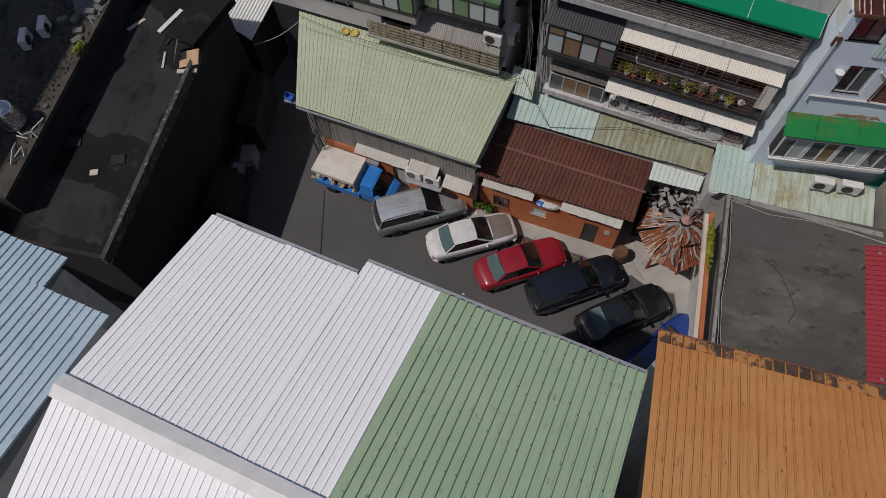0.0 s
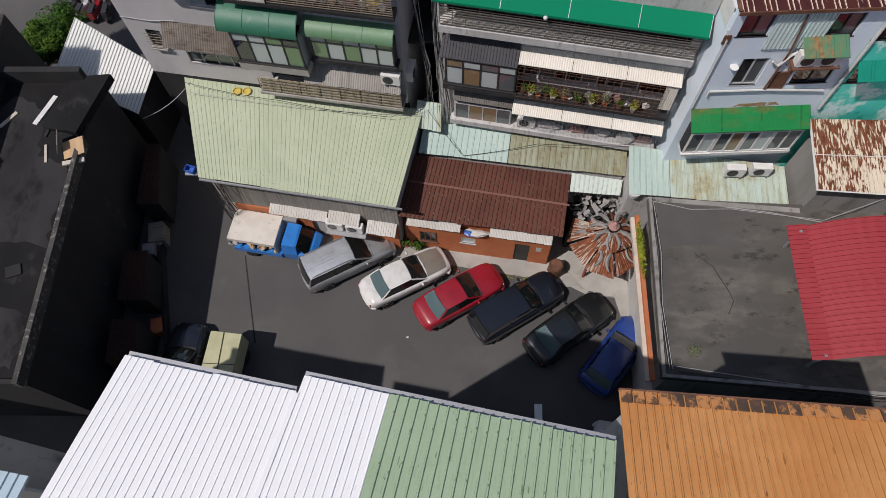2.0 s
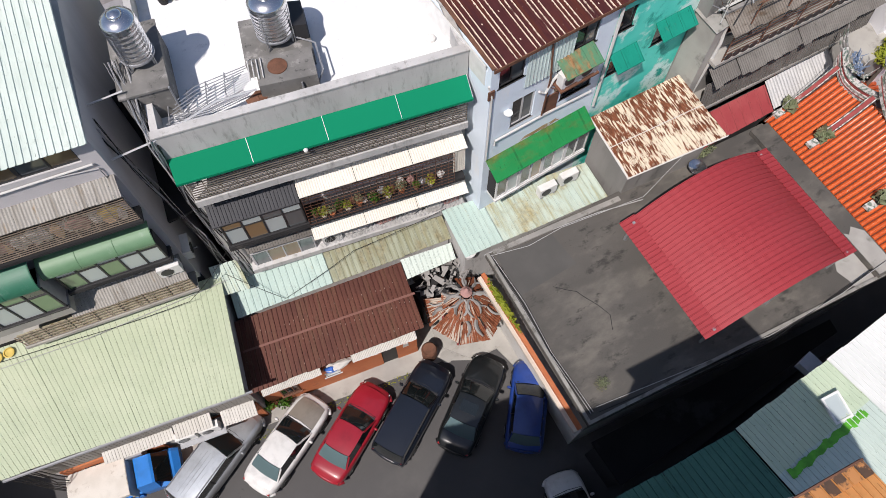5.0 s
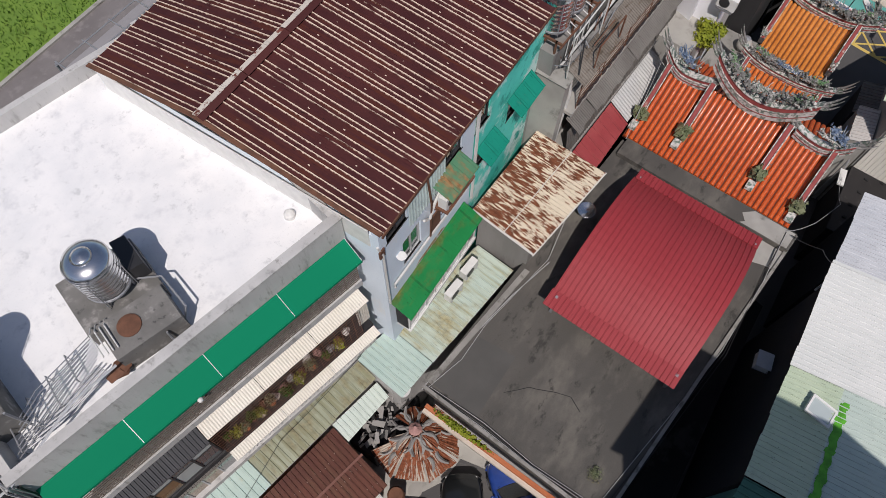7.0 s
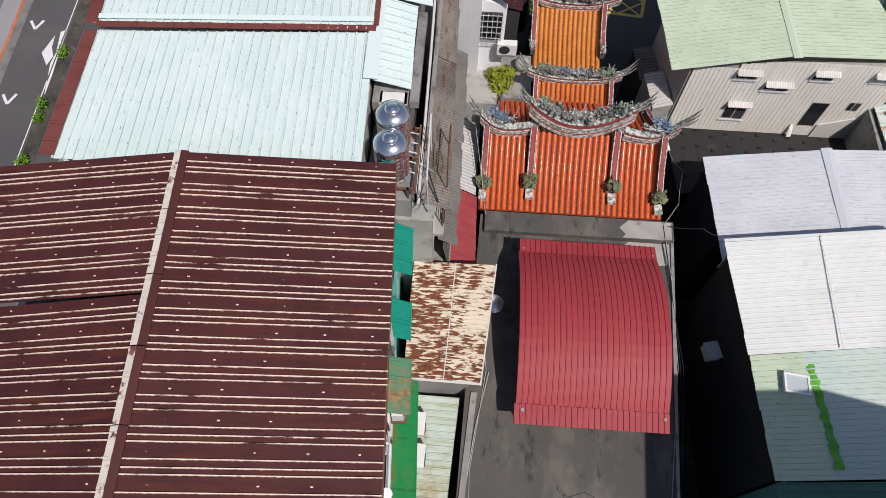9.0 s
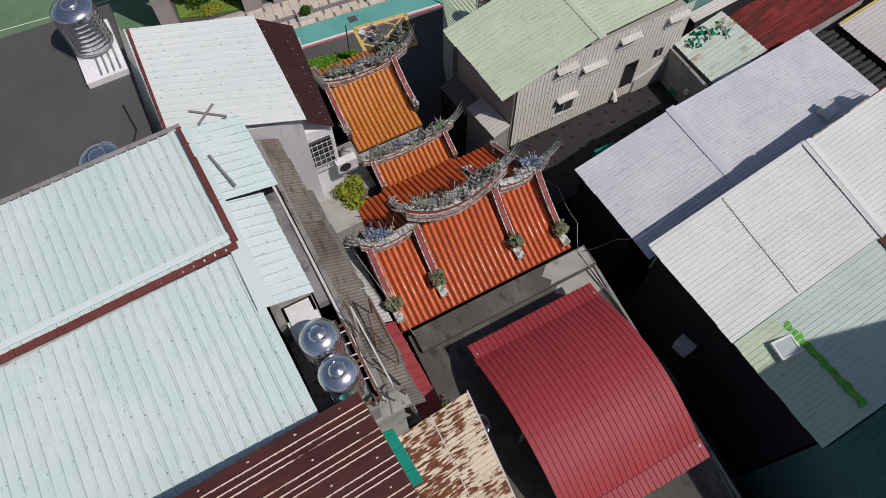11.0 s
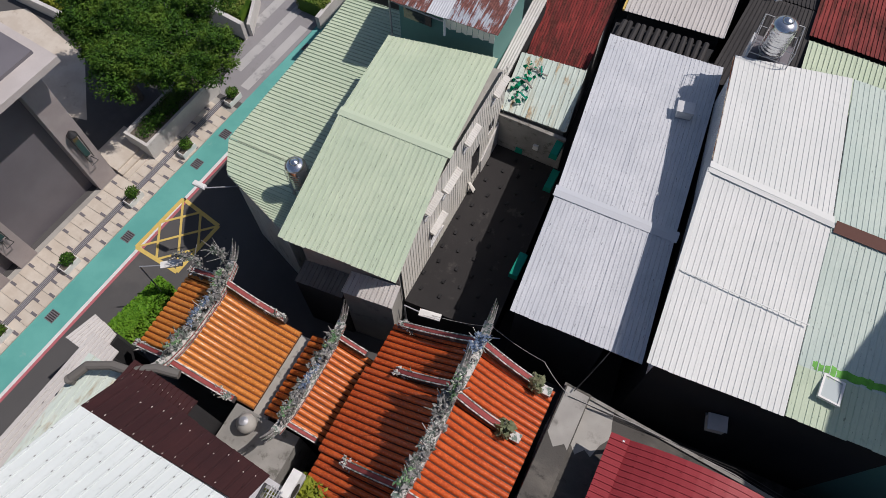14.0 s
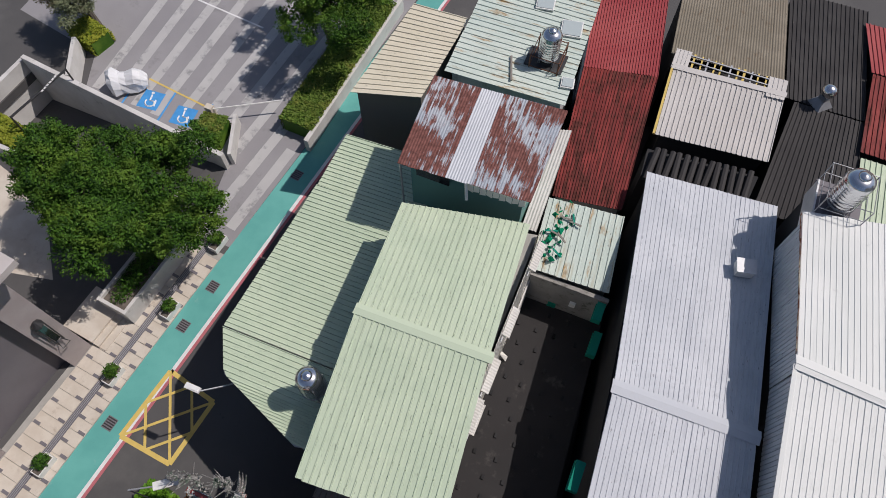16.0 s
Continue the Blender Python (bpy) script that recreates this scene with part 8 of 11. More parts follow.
        for x in (-length * 0.30, length * 0.31):
            wheel = part("wheel", Mesh().lathe([(0.2, -0.1), (0.30, -0.1), (0.315, -0.07), (0.315, 0.07), (0.30, 0.1), (0.2, 0.1)], 18), TYRE, t)
            wheel.matrix_basis = pose(x, s * (h - 0.08), 0.315, 90, 0, 0)
            part("rim", Mesh().lathe([(0.2, -0.102), (0.2, 0.102), (0.05, 0.085)], 14), GALV, wheel)
    for s in (0, 1):
        x = length * (0.487 if s else -0.487)
        d = 1 if s else -1
        part("bumper", Mesh().tube([(x - d * 0.22, -h * 0.93, 0.45), (x - d * 0.06, -h * 0.78, 0.45), (x + d * 0.03, -h * 0.4, 0.45), (x + d * 0.05, 0, 0.45), (x + d * 0.03, h * 0.4, 0.45), (x - d * 0.06, h * 0.78, 0.45), (x - d * 0.22, h * 0.93, 0.45)], 0.09, 6), body_mat, t, smooth=True)
    part("cowl", Mesh().box(xs[3] - 0.02, -wb + 0.08, zb - 0.01, xs[3] + 0.1, wb - 0.08, zb + 0.02), TRIM, t)
    if rails:
        for k in range(-3, 4):
            part("roof_rib", Mesh().tube([(xs[1] + 0.15, k * wt * 0.24, zr + 0.05 - 0.004 * k * k), (0.5 * (xs[1] + xs[2]), k * wt * 0.24, zr + 0.083 - 0.006 * k * k), (xs[2] - 0.2, k * wt * 0.24, zr + 0.055 - 0.004 * k * k)], 0.016, 5), rm, t)
    if sunroof:
        part("sunroof", Mesh().slab((xs[2] - 0.75, -0.38, zr + 0.085), (xs[2] - 0.25, -0.38, zr + 0.085), (xs[2] - 0.25, 0.38, zr + 0.085), (xs[2] - 0.75, 0.38, zr + 0.085), 0.01), CAR_GLASS, t)
    return t


SEDAN = [(0.0, 0.72, 0.70), (0.02, 0.84, 0.86), (0.07, 0.93, 0.94), (0.2, 0.99, 0.97), (0.45, 1.0, 0.93), (0.7, 1.0, 0.93), (0.88, 0.95, 0.86), (0.96, 0.86, 0.76), (1.0, 0.66, 0.60)]
WAGON = [(0.0, 0.86, 0.85), (0.02, 0.93, 1.02), (0.1, 0.98, 1.05), (0.45, 1.0, 1.02), (0.7, 1.0, 1.02), (0.88, 0.97, 0.97), (0.96, 0.88, 0.86), (1.0, 0.7, 0.66)]
CAB_SEDAN = (0.155, 0.27, 0.53, 0.685, 0.95, 1.38, 0.72)
CAB_WAGON = (0.02, 0.06, 0.55, 0.71, 1.03, 1.60, 0.80)
CAB_VAN = (0.03, 0.08, 0.62, 0.78, 1.03, 1.66, 0.76)
CAB_HATCH = (0.05, 0.14, 0.55, 0.72, 0.97, 1.45, 0.70)
P_SILVER, P_WHITE, P_RED, P_NAVY, P_DARK, P_BLUE = (paint(n, c, r) for n, c, r in (("silver car paint", (0.42, 0.44, 0.46), 0.3), ("white car paint", (0.66, 0.66, 0.65), 0.3), ("red car paint", (0.30, 0.012, 0.025), 0.28), ("navy car paint", (0.008, 0.011, 0.019), 0.22), ("dark grey car paint", (0.010, 0.012, 0.013), 0.22), ("blue car paint", (0.015, 0.05, 0.24), 0.28)))
# Paler and bluer than the silver body: sky reflection is in its colour.
P_ROOFGREY = paint("pale silver car paint with sky sheen", (0.56, 0.60, 0.64), 0.3, 0.55)
P_TAN = paint("tan car paint", (0.30, 0.27, 0.23), 0.35, 0.4)
P_SILVER.node_tree.nodes["Principled BSDF"].inputs["Metallic"].default_value = 0.6
car(pose(-5.35, 15.2, 0, 0, 0, 29), "silver people carrier with roof rails", 4.65, 1.72, WAGON, CAB_WAGON, P_SILVER, P_ROOFGREY, True, rear_glass=CAR_GLASS)
car(pose(-2.5, 14.3, 0, 0, 0, 29), "white saloon car with a faded bonnet", 4.4, 1.68, SEDAN, CAB_SEDAN, P_WHITE, hood_mat=P_TAN)
car(pose(0.12, 13.4, 0, 0, 0, 32), "glossy dark red saloon car", 4.4, 1.70, SEDAN, CAB_SEDAN, P_RED)
car(pose(2.85, 12.9, 0, 0, 0, 33), "navy blue estate car with worn roof lacquer", 4.6, 1.74, WAGON, CAB_WAGON, P_NAVY, rear_glass=CAR_GLASS)
car(pose(5.25, 11.9, 0, 0, 0, 37), "dark grey saloon car with a sunroof", 4.4, 1.74, SEDAN, CAB_SEDAN, P_DARK, sunroof=True)
car(pose(7.35, 10.65, 0, 0, 0, 52), "blue hatchback parked under the roof edge", 3.9, 1.68, WAGON, CAB_HATCH, P_BLUE)
car(pose(-3.9, 7.7, 0, 0, 0, -8), "dark blue van in the shade", 4.5, 1.72, WAGON, CAB_VAN, P_NAVY)
car(pose(0.6, 7.2, 0, 0, 0, -8), "black car in the shade", 4.4, 1.72, WAGON, CAB_HATCH, P_DARK)
car(pose(-12.6, 9.6, 0, 0, 0, 85), "dark blue car in the shade", 4.2, 1.68, SEDAN, CAB_SEDAN, P_NAVY)
car(pose(6.6, 5.5, 0, 0, 0, 80), "pale blue van in the shade", 4.2, 1.66, WAGON, CAB_VAN, P_WHITE)

# ---- blue pickup with a canvas box ----
P_CAB = paint("bright blue truck paint", (0.02, 0.20, 0.62), 0.35)
CANVAS = surface("grey-white canvas", (0.58, 0.55, 0.50), (0.66, 0.63, 0.58), 0.9, 1.5, 25, spot=(0.40, 0.36, 0.31), spot_at=(0.58, 0.75))
TK = thing("pickup_truck", pose(-8.75, 16.0, 0, 0, 0, -9), "small blue pickup truck with a pale canvas box", "truck")
part("chassis", Mesh().box(-2.05, -0.62, 0.35, 1.9, 0.62, 0.55), BLACK_STEEL, TK)
bed = part("bed", Mesh().box(-2.1, -0.78, 0.55, 0.35, 0.78, 0.65), P_CAB, TK)
for s in (-1, 1):
    part("side_board", Mesh().box(-2.1, s * 0.78 - 0.02, 0.6, 0.35, s * 0.78 + 0.02, 0.95), P_CAB, bed)
roof = Mesh()
nx, ny = 8, 6
for i in range(nx + 1):
    for j in range(ny + 1):
        a, b = i / nx, 2 * j / ny - 1
        roof.v.append((-2.12 + 2.3 * a, 0.78 * b, 1.95 + 0.04 * (1 - b * b) - 0.025 * abs(math.sin(a * 9))))
for i in range(nx):
    for j in range(ny):
        o = i * (ny + 1) + j
        roof.f.append((o, o + ny + 1, o + ny + 2, o + 1))
cv = part("canvas_roof", roof, CANVAS, TK, smooth=True)
part("canvas_valance", Mesh().box(-2.13, -0.8, 1.72, 0.19, -0.785, 1.955).box(-2.13, 0.785, 1.72, 0.19, 0.8, 1.955).box(-2.14, -0.8, 1.2, -2.125, 0.8, 1.955).box(0.185, -0.8, 0.9, 0.2, 0.8, 1.955), CANVAS, cv)
for x in (-2.05, -0.95, 0.12):
    for s in (-1, 1):
        part("hoop", Mesh().tube([(x, s * 0.76, 0.65), (x, s * 0.76, 1.93)], 0.02, 5), GALV, TK)
part("load", Mesh().clumps([(random.uniform(-1.9, 0), random.uniform(-0.6, 0.6), 0.75 + random.uniform(0, 0.3)) for _ in range(40)], 0.16, 5, 0.4), WOOD, TK, "jumbled load under the canvas")
cab = loft([[Vector((x, y * w, z)) for y, z in ((-0.72, 0.5), (-0.74, 1.05), (-0.6, t), (0.6, t), (0.74, 1.05), (0.72, 0.5))] for x, w, t in ((0.42, 1.0, 1.68), (0.5, 1.0, 1.74), (1.05, 1.0, 1.74), (1.15, 1.0, 1.70))])
part("cab", cab, P_CAB, TK)
part("bonnet", loft([[Vector((x, y * w, z)) for y, z in ((-0.74, 0.4), (-0.74, t - 0.06), (-0.6, t), (0.6, t), (0.74, t - 0.06), (0.74, 0.4))] for x, w, t in ((1.15, 1.0, 1.1), (1.75, 1.0, 0.98), (2.0, 0.94, 0.8))]), P_CAB, TK)
part("windscreen", Mesh().slab((1.16, -0.58, 1.7), (1.16, 0.58, 1.7), (1.62, 0.66, 1.06), (1.62, -0.66, 1.06), 0.02), CAR_GLASS, TK)
for x in (-1.35, 1.35):
    for s in (-1, 1):
        wheel = part("wheel", Mesh().lathe([(0.18, -0.09), (0.27, -0.09), (0.28, 0), (0.27, 0.09), (0.18, 0.09)], 16), TYRE, TK)
        wheel.matrix_basis = pose(x, s * 0.66, 0.28, 90, 0, 0)
# shaded box truck
BT = thing("box_truck", pose(-10.4, 9.4, 0, 0, 0, 85), "small truck with a faded yellow-green tarpaulin box", "truck")
TARP = surface("faded yellow-green tarpaulin", (0.42, 0.42, 0.26), (0.50, 0.50, 0.32), 0.85, 1.2, 25)
part("tarpaulin", Mesh().prism([(-1.5, -0.7), (1.5, -0.7), (1.5, 0.7), (-1.5, 0.7)], 0.7, [1.9, 1.9, 1.95, 1.95]), TARP, BT)
part("rope", Mesh().tube([(-1.52, -0.1, 1.95), (1.52, 0.1, 1.96)], 0.015, 4).tube([(0.1, -0.72, 1.92), (0.0, 0.72, 1.97)], 0.015, 4), CABLE, BT)
part("cab", Mesh().prism([(-2.6, -0.68), (-1.6, -0.68), (-1.6, 0.68), (-2.6, 0.68)], 0.4, [1.5, 1.7, 1.7, 1.5]), P_ROOFGREY, BT)
part("chassis", Mesh().box(-2.5, -0.6, 0.3, 1.5, 0.6, 0.7), BLACK_STEEL, BT)
for x in (-2.0, 0.9):
    for s in (-1, 1):
        wheel = part("wheel", Mesh().lathe([(0.18, -0.09), (0.29, -0.09), (0.3, 0), (0.29, 0.09), (0.18, 0.09)], 14), TYRE, BT)
        wheel.matrix_basis = pose(x, s * 0.6, 0.3, 90, 0, 0)

# ---- strip of concrete before the sheds, manhole, seam ----
solid("apron", Mesh().prism([(-11.6, 16.1), (-3.1, 15.6), (5.2, 14.35), (6.4, 13.72), (7.65, 13.65), (8.3, 15.8), (5.0, 18.5), (-2.0, 19), (-11.0, 17.4)], -0.05, 0.02), CONCRETE, "stained concrete apron along the sheds", "pavement", "structure")
solid("kiosk_slab", Mesh().prism([(5.3, 15.1), (6.4, 13.75), (7.6, 13.66), (8.4, 10.5), (9.0, 10.5), (9.0, 17), (5.6, 17)], -0.05, 0.10), APRON, "pale concrete slab around the pavilion", "pavement", "structure")
MH = thing("manhole", pose(5.4, 14.45, 0.02), "round iron manhole cover", "manhole", kind="structure")
part("cover", Mesh().lathe([(0.3, 0), (0.3, 0.012), (0.26, 0.014), (0.02, 0.016)], 20), CONCRETE, MH)
solid("road_seam", paint_line((-10.63, 15.5, 0), (-9.5, 11.0, 0), 0.07, 0.006), DARK_WALL, "dark tar seam in the asphalt", "road seam", "structure")
solid("litter", Mesh().clumps([(-2.3, 11.42, 0.03), (-2.25, 11.45, 0.03)], 0.07, 4, 0.4), WHITE_PAINT, "scrap of white paper on the asphalt", "litter")
solid("litter", Mesh().clumps([(-3.9, 13.0, 0.03)], 0.05, 5, 0.4), WHITE_PAINT, "scrap of white paper on the asphalt", "litter")
rnd = random.Random(15)
wd = Mesh()
for k in range(420):
    s = rnd.random()
    x = -10.5 + 15 * s
    p = Vector((x + rnd.uniform(-0.1, 0.1), 16.55 - 0.128 * (x + 10.5) + rnd.choice((-0.35, -0.2, -0.3)) + rnd.uniform(-0.2, 0.2) * rnd.random(), 0.02))
    q = Vector((rnd.uniform(-1, 1), rnd.uniform(-1, 1), rnd.uniform(0.3, 1))).normalized() * rnd.uniform(0.04, 0.12)
    t = q.cross(Vector((0, 0, 1))).normalized() * 0.03
    wd.add([p - t, p + t, p + q], [(0, 1, 2)])
solid("weeds", wd, LEAF_YELLOW, "sparse weeds along the shed fronts", "weeds", "stuff")

# ---- shed fronts ----
GF = pose(-11.0, 17.33, 0, 0, 0, -8.6)  # x along the green shed's front, -y outwards
FR = thing("shed_front", GF, "cluttered front of the green shed, orange wall below grey sheet", "shed front")
part("lower_wall", wall(Mesh(), 0.3, 8.3, 0, 2.4, -0.12, -0.02, [(0.9, 1.7, 0.9, 1.9), (4.0, 4.8, 0.0, 2.0)]), BRICK_PAINT, FR)
part("upper_sheet", Mesh().ribbed((-0.3, -0.06, 2.45), (8.4, -0.06, 2.45), (8.4, -0.05, 5.2), (-0.3, -0.05, 5.2), 0.16, 0.008, 2), M_AWN, FR)
window(FR, 0.9, 1.7, 0.9, 1.9, -0.1, 1, (GLASS_WARM,), WOOD, 0.06, 0.06)
awning(FR, 2.2, 5.0, -0.06, 2.95, -0.5, 2.75, M_AWNPALE, 0.12, 0.012, False, "cream sheet awning", 0.0, 101)
awning(FR, 5.1, 6.6, -0.06, 3.2, -0.6, 3.0, M_AWNPALE, 0.12, 0.012, False, "cream sheet awning", 0.0, 102)
awning(FR, 6.9, 8.3, -0.06, 2.8, -0.65, 2.55, M_AWNPALE, 0.12, 0.012, False, "pale sheet awning", 0.0, 103)
part("ledge", Mesh().box(5.0, -0.85, 2.25, 6.9, -0.12, 2.32), GALV, FR)
for u, z, lab in ((5.4, 2.32, "old white air conditioner on a shed ledge"), (6.35, 2.32, "yellowed air conditioner on a shed ledge")):
    ac_unit(GF @ pose(u, -0.5, z), lab)
part("gutter", Mesh().tube([(-0.3, -0.55, 5.28), (8.8, -0.5, 5.28)], 0.06, 6), GALV, FR)
rnd = random.Random(12)
for k in range(9):
    x = rnd.uniform(-0.2, 0.6)
    part("pipe", Mesh().tube([(x, -0.12 - 0.05 * k, 5.0), (x + rnd.uniform(-0.3, 0.3), -0.2 - 0.06 * k, 2.6), (x + rnd.uniform(0, 0.7), -0.25 - 0.05 * k, 0.0)], 0.02, 5), BLACK_STEEL, FR)
part("meter_box", Mesh().box(2.6, -0.35, 1.2, 3.3, -0.13, 1.9), GALV, FR)
RF = pose(-2.4, 16.38, 0, 0, 0, -7.6)
FB = thing("shed_front", RF, "orange-red brick front of the low red-brown shed", "shed front")
part("lower_wall", wall(Mesh(), -0.1, 6.85, 0, 2.45, -0.14, -0.03, [(2.6, 3.3, 1.2, 1.8), (5.2, 5.9, 0.0, 1.9)]), BRICK_PAINT, FB)
window(FB, 2.6, 3.3, 1.2, 1.8, -0.12, 1, (GLASS_PALE,), ALU, 0.06, 0.06)
window(FB, 0.6, 1.4, 0.9, 1.9, -0.18, 3, (GLASS_DARK,), RUSTY_STEEL, 0.05, 0.05)
part("door", Mesh().box(5.2, -0.1, 0, 5.9, -0.06, 1.9), INSIDE, FB)
for a, b in ((0.1, 2.6), (3.95, 6.8)):
    awning(FB, a, b, -0.1, 3.25, -0.5, 3.05, M_AWNPALE, 0.07, 0.012, True, "cream corrugated strip under the eave", 0.0, int(a * 10) + 110)
clutter("cloth_bag", "grey cloth bundle stuffed under the eave", "bundle", RF @ pose(3.3, -0.25, 2.5), (0.6, 0.2, 0.35), 18, CLOTH_WHITE)
clutter("cloth_bag", "blue cloth stuffed under the eave", "bundle", RF @ pose(3.0, -0.3, 2.55), (0.3, 0.15, 0.3), 19, CLOTH_BLUE)
part("plate", Mesh().box(6.2, -0.16, 1.4, 6.45, -0.145, 1.8), ALU, FB)
STREAK = sheet("bleached pink lap streak", (0.16, 0.07, 0.055), (0.24, 0.12, 0.10), rust=(0.46, 0.34, 0.30), rust_at=(0.52, 0.60), rust_scale=(3.0, 2.0, 1), rough=0.7)
part("ridge_streak", Mesh().slab((0.0, 1.15, 4.15), (7.3, 1.0, 4.15), (7.3, 1.09, 4.175), (0.0, 1.24, 4.175), 0.004), STREAK, FB, "bleached lap line across the sheets")
# pots and drum
for x, y, r, h in ((-2.55, 16.2, 0.16, 0.4), (-1.9, 16.0, 0.14, 0.35), (-2.9, 16.35, 0.18, 0.45)):
    t = thing("potted_plant", pose(x, y, 0.02), "leafy plant in a pot by the sheds", "plant", "shed plants")
    part("pot", Mesh().lathe([(r * 0.7, 0), (r, h), (r * 0.9, h)], 12), BRICK_PAINT, t)
    part("leaves", leaf_cloud(Mesh(), (0, 0, h + 0.25), (0.35, 0.35, 0.3), 150, 0.07, int(r * 1000), 0.2), LEAF, t, kind="stuff")
OD = thing("burner_drum", pose(4.75, 14.9, 0.02), "rusty brown burner drum with a round top", "drum")
part("drum", Mesh().lathe([(0.34, 0), (0.36, 0.3), (0.34, 0.6), (0.36, 0.9), (0.30, 1.0), (0.30, 0.96)], 18), RUSTY_STEEL, OD)
part("grate", Mesh().lathe([(0.28, 0.9), (0.28, 0.93), (0.02, 0.95)], 14), BLACK_STEEL, OD)

# ---- ruined octagonal pavilion ----
KX, KY = 6.85, 15.4
KI = thing("pavilion", (KX, KY), "ruined octagonal pavilion with fallen rusty roof sheets", "pavilion")
rnd = random.Random(21)
RUST_STRIPE = sheet("rust-striped white sheet", (0.40, 0.34, 0.28), (0.50, 0.44, 0.37), rust=(0.15, 0.05, 0.025), rust_at=(0.40, 0.48), rust_scale=(9.0, 0.7, 1), rough=0.7, clump=0.5)
CRUMPLED = sheet("crumpled grey sheet", (0.17, 0.165, 0.16), (0.33, 0.32, 0.31), rust=(0.12, 0.07, 0.05), rust_at=(0.56, 0.66), rough=0.6)


def curled_cap(p0, p2, side, lift, w):
    """A bent strip of ridge sheet that has sprung up at its outer end."""
    m = Mesh()
    n = 7
    d = (p2 - p0)
    across = Vector((-d.y, d.x, 0)).normalized()
    for i in range(n + 1):
        e = i / n
        c = p0 + d * e + across * (side * 0.16 * math.sin(math.pi * e)) + Vector((0, 0, 0.06 * math.sin(math.pi * e) + lift * e ** 2.5))
        h = w * (0.55 + 0.65 * math.sin(math.pi * (0.15 + 0.75 * e)))
        ring = (c - across * h + Vector((0, 0, -0.035)), c + Vector((0, 0, 0.03)), c + across * h + Vector((0, 0, -0.035 + 0.05 * side * e)))
        m.v += [tuple(p) for p in ring] + [tuple(p - Vector((0, 0, 0.014))) for p in ring[::-1]]
    for i in range(n):
        m.f += [(6 * i + k, 6 * i + (k + 1) % 6, 6 * i + 6 + (k + 1) % 6, 6 * i + 6 + k) for k in range(6)]
    m.f += [(5, 4, 3, 2, 1, 0), tuple(range(6 * n, 6 * n + 6))]
    return m


for tier, (ri, ro, zi, zo, skip) in enumerate(((0.24, 1.02, 4.05, 3.62, (2,)), (0.80, 1.78, 3.40, 2.80, (0, 1, 2)))):
    for k in range(8):
        a0, a1 = math.tau * (k + 0.03) / 8, math.tau * (k + 0.97) / 8
        turn = 0.12 * tier
        pt = lambda r, a, z: (KX + r * math.cos(a + turn), KY + r * math.sin(a + turn), z)
        if k not in skip:
            drop = rnd.uniform(-0.10, 0.06)
            ro2 = ro * rnd.uniform(0.92, 1.05)
            sh = Mesh().ribbed(pt(ro2, a0, zo + drop), pt(ro2, a1, zo + drop + rnd.uniform(-0.1, 0.1)), pt(ri, a1, zi), pt(ri, a0, zi), 0.085, 0.02, 4, 0.01, 0.05, k + 9 * tier, True, 0.06)
            part("roof_sheet", sh, RUST_STRIPE, KI)
        elif tier:
            continue
        for side in ((-1, 1) if tier == 0 else (rnd.choice((-1, 1)),)):
            am = a0 - 0.03 + 0.10 * side + rnd.uniform(-0.05, 0.05)
            p0, p2 = Vector(pt(ri * 1.1, am, zi + 0.05)), Vector(pt(ro * rnd.uniform(0.86, 1.02), am + 0.08 * side, zo + 0.10))
            part("hip_cap", curled_cap(p0, p2, side, rnd.uniform(0.05, 0.35), rnd.uniform(0.045, 0.075)), CRUMPLED, KI)
for k in range(4):
    a = math.tau * (k + 0.5) / 4
    part("post", Mesh().tube([(KX + 1.0 * math.cos(a), KY + 1.0 * math.sin(a), 0.1), (KX + 1.0 * math.cos(a), KY + 1.0 * math.sin(a), 3.2)], 0.07, 6), RIDGE_RED, KI)
part("under_floor", Mesh().lathe([(0.9, 2.55), (0.9, 2.6)], 8, (KX, KY, 0)), DARK_WALL, KI)
part("finial", Mesh().lathe([(0.22, 4.15), (0.26, 4.3), (0.16, 4.4), (0.06, 4.55)], 10, (KX, KY, 0)), CLOTH_PINK, KI)
rubble = Mesh()
for k in range(70):
    p = Vector((KX - 0.4 + rnd.uniform(-1.2, 1.4), KY + 1.65 + rnd.uniform(-0.75, 0.85), rnd.uniform(2.45, 3.6)))
    d = Vector((rnd.uniform(-1, 1), rnd.uniform(-1, 1), rnd.uniform(-0.5, 0.5))).normalized() * rnd.uniform(0.08, 0.3)
    e = Vector((-d.y, d.x, rnd.uniform(-0.2, 0.2))) * rnd.uniform(0.25, 0.7)
    rubble.slab(p - d - e, p + d - e * rnd.uniform(0.5, 1.2), p + d * rnd.uniform(0.6, 1.1) + e, p - d * rnd.uniform(0.4, 1) + e + Vector((0, 0, rnd.uniform(-0.1, 0.12))), 0.012)
part("debris", rubble, CRUMPLED, KI, "bent scraps of grey sheet", kind="stuff")
part("back_roof", Mesh().ribbed((5.02, 17.15, 4.15), (7.26, 16.98, 4.15), (7.39, 17.66, 4.35), (5.12, 18.0, 4.35), 0.2, 0.025, 2, 0.015, 0.03, 144), M_PALEMINT, KI, "pale mint back roof sheet")
# Solid near-black block stands in for the deep shade under the scraps.
part("debris_frame", Mesh().box(KX - 1.6, KY + 0.9, 0, KX + 1.4, KY + 2.2, 2.4), DARK_WALL, KI)
WT = solid("white_tub", Mesh().lathe([(0.16, 0), (0.2, 0.25), (0.19, 0.27), (0.1, 0.24)], 14, (0, 0, 0), 1.3, 0.9), WHITE_PAINT, "white plastic tub on the rubble", "tub", m=pose(7.55, 16.35, 5.3))

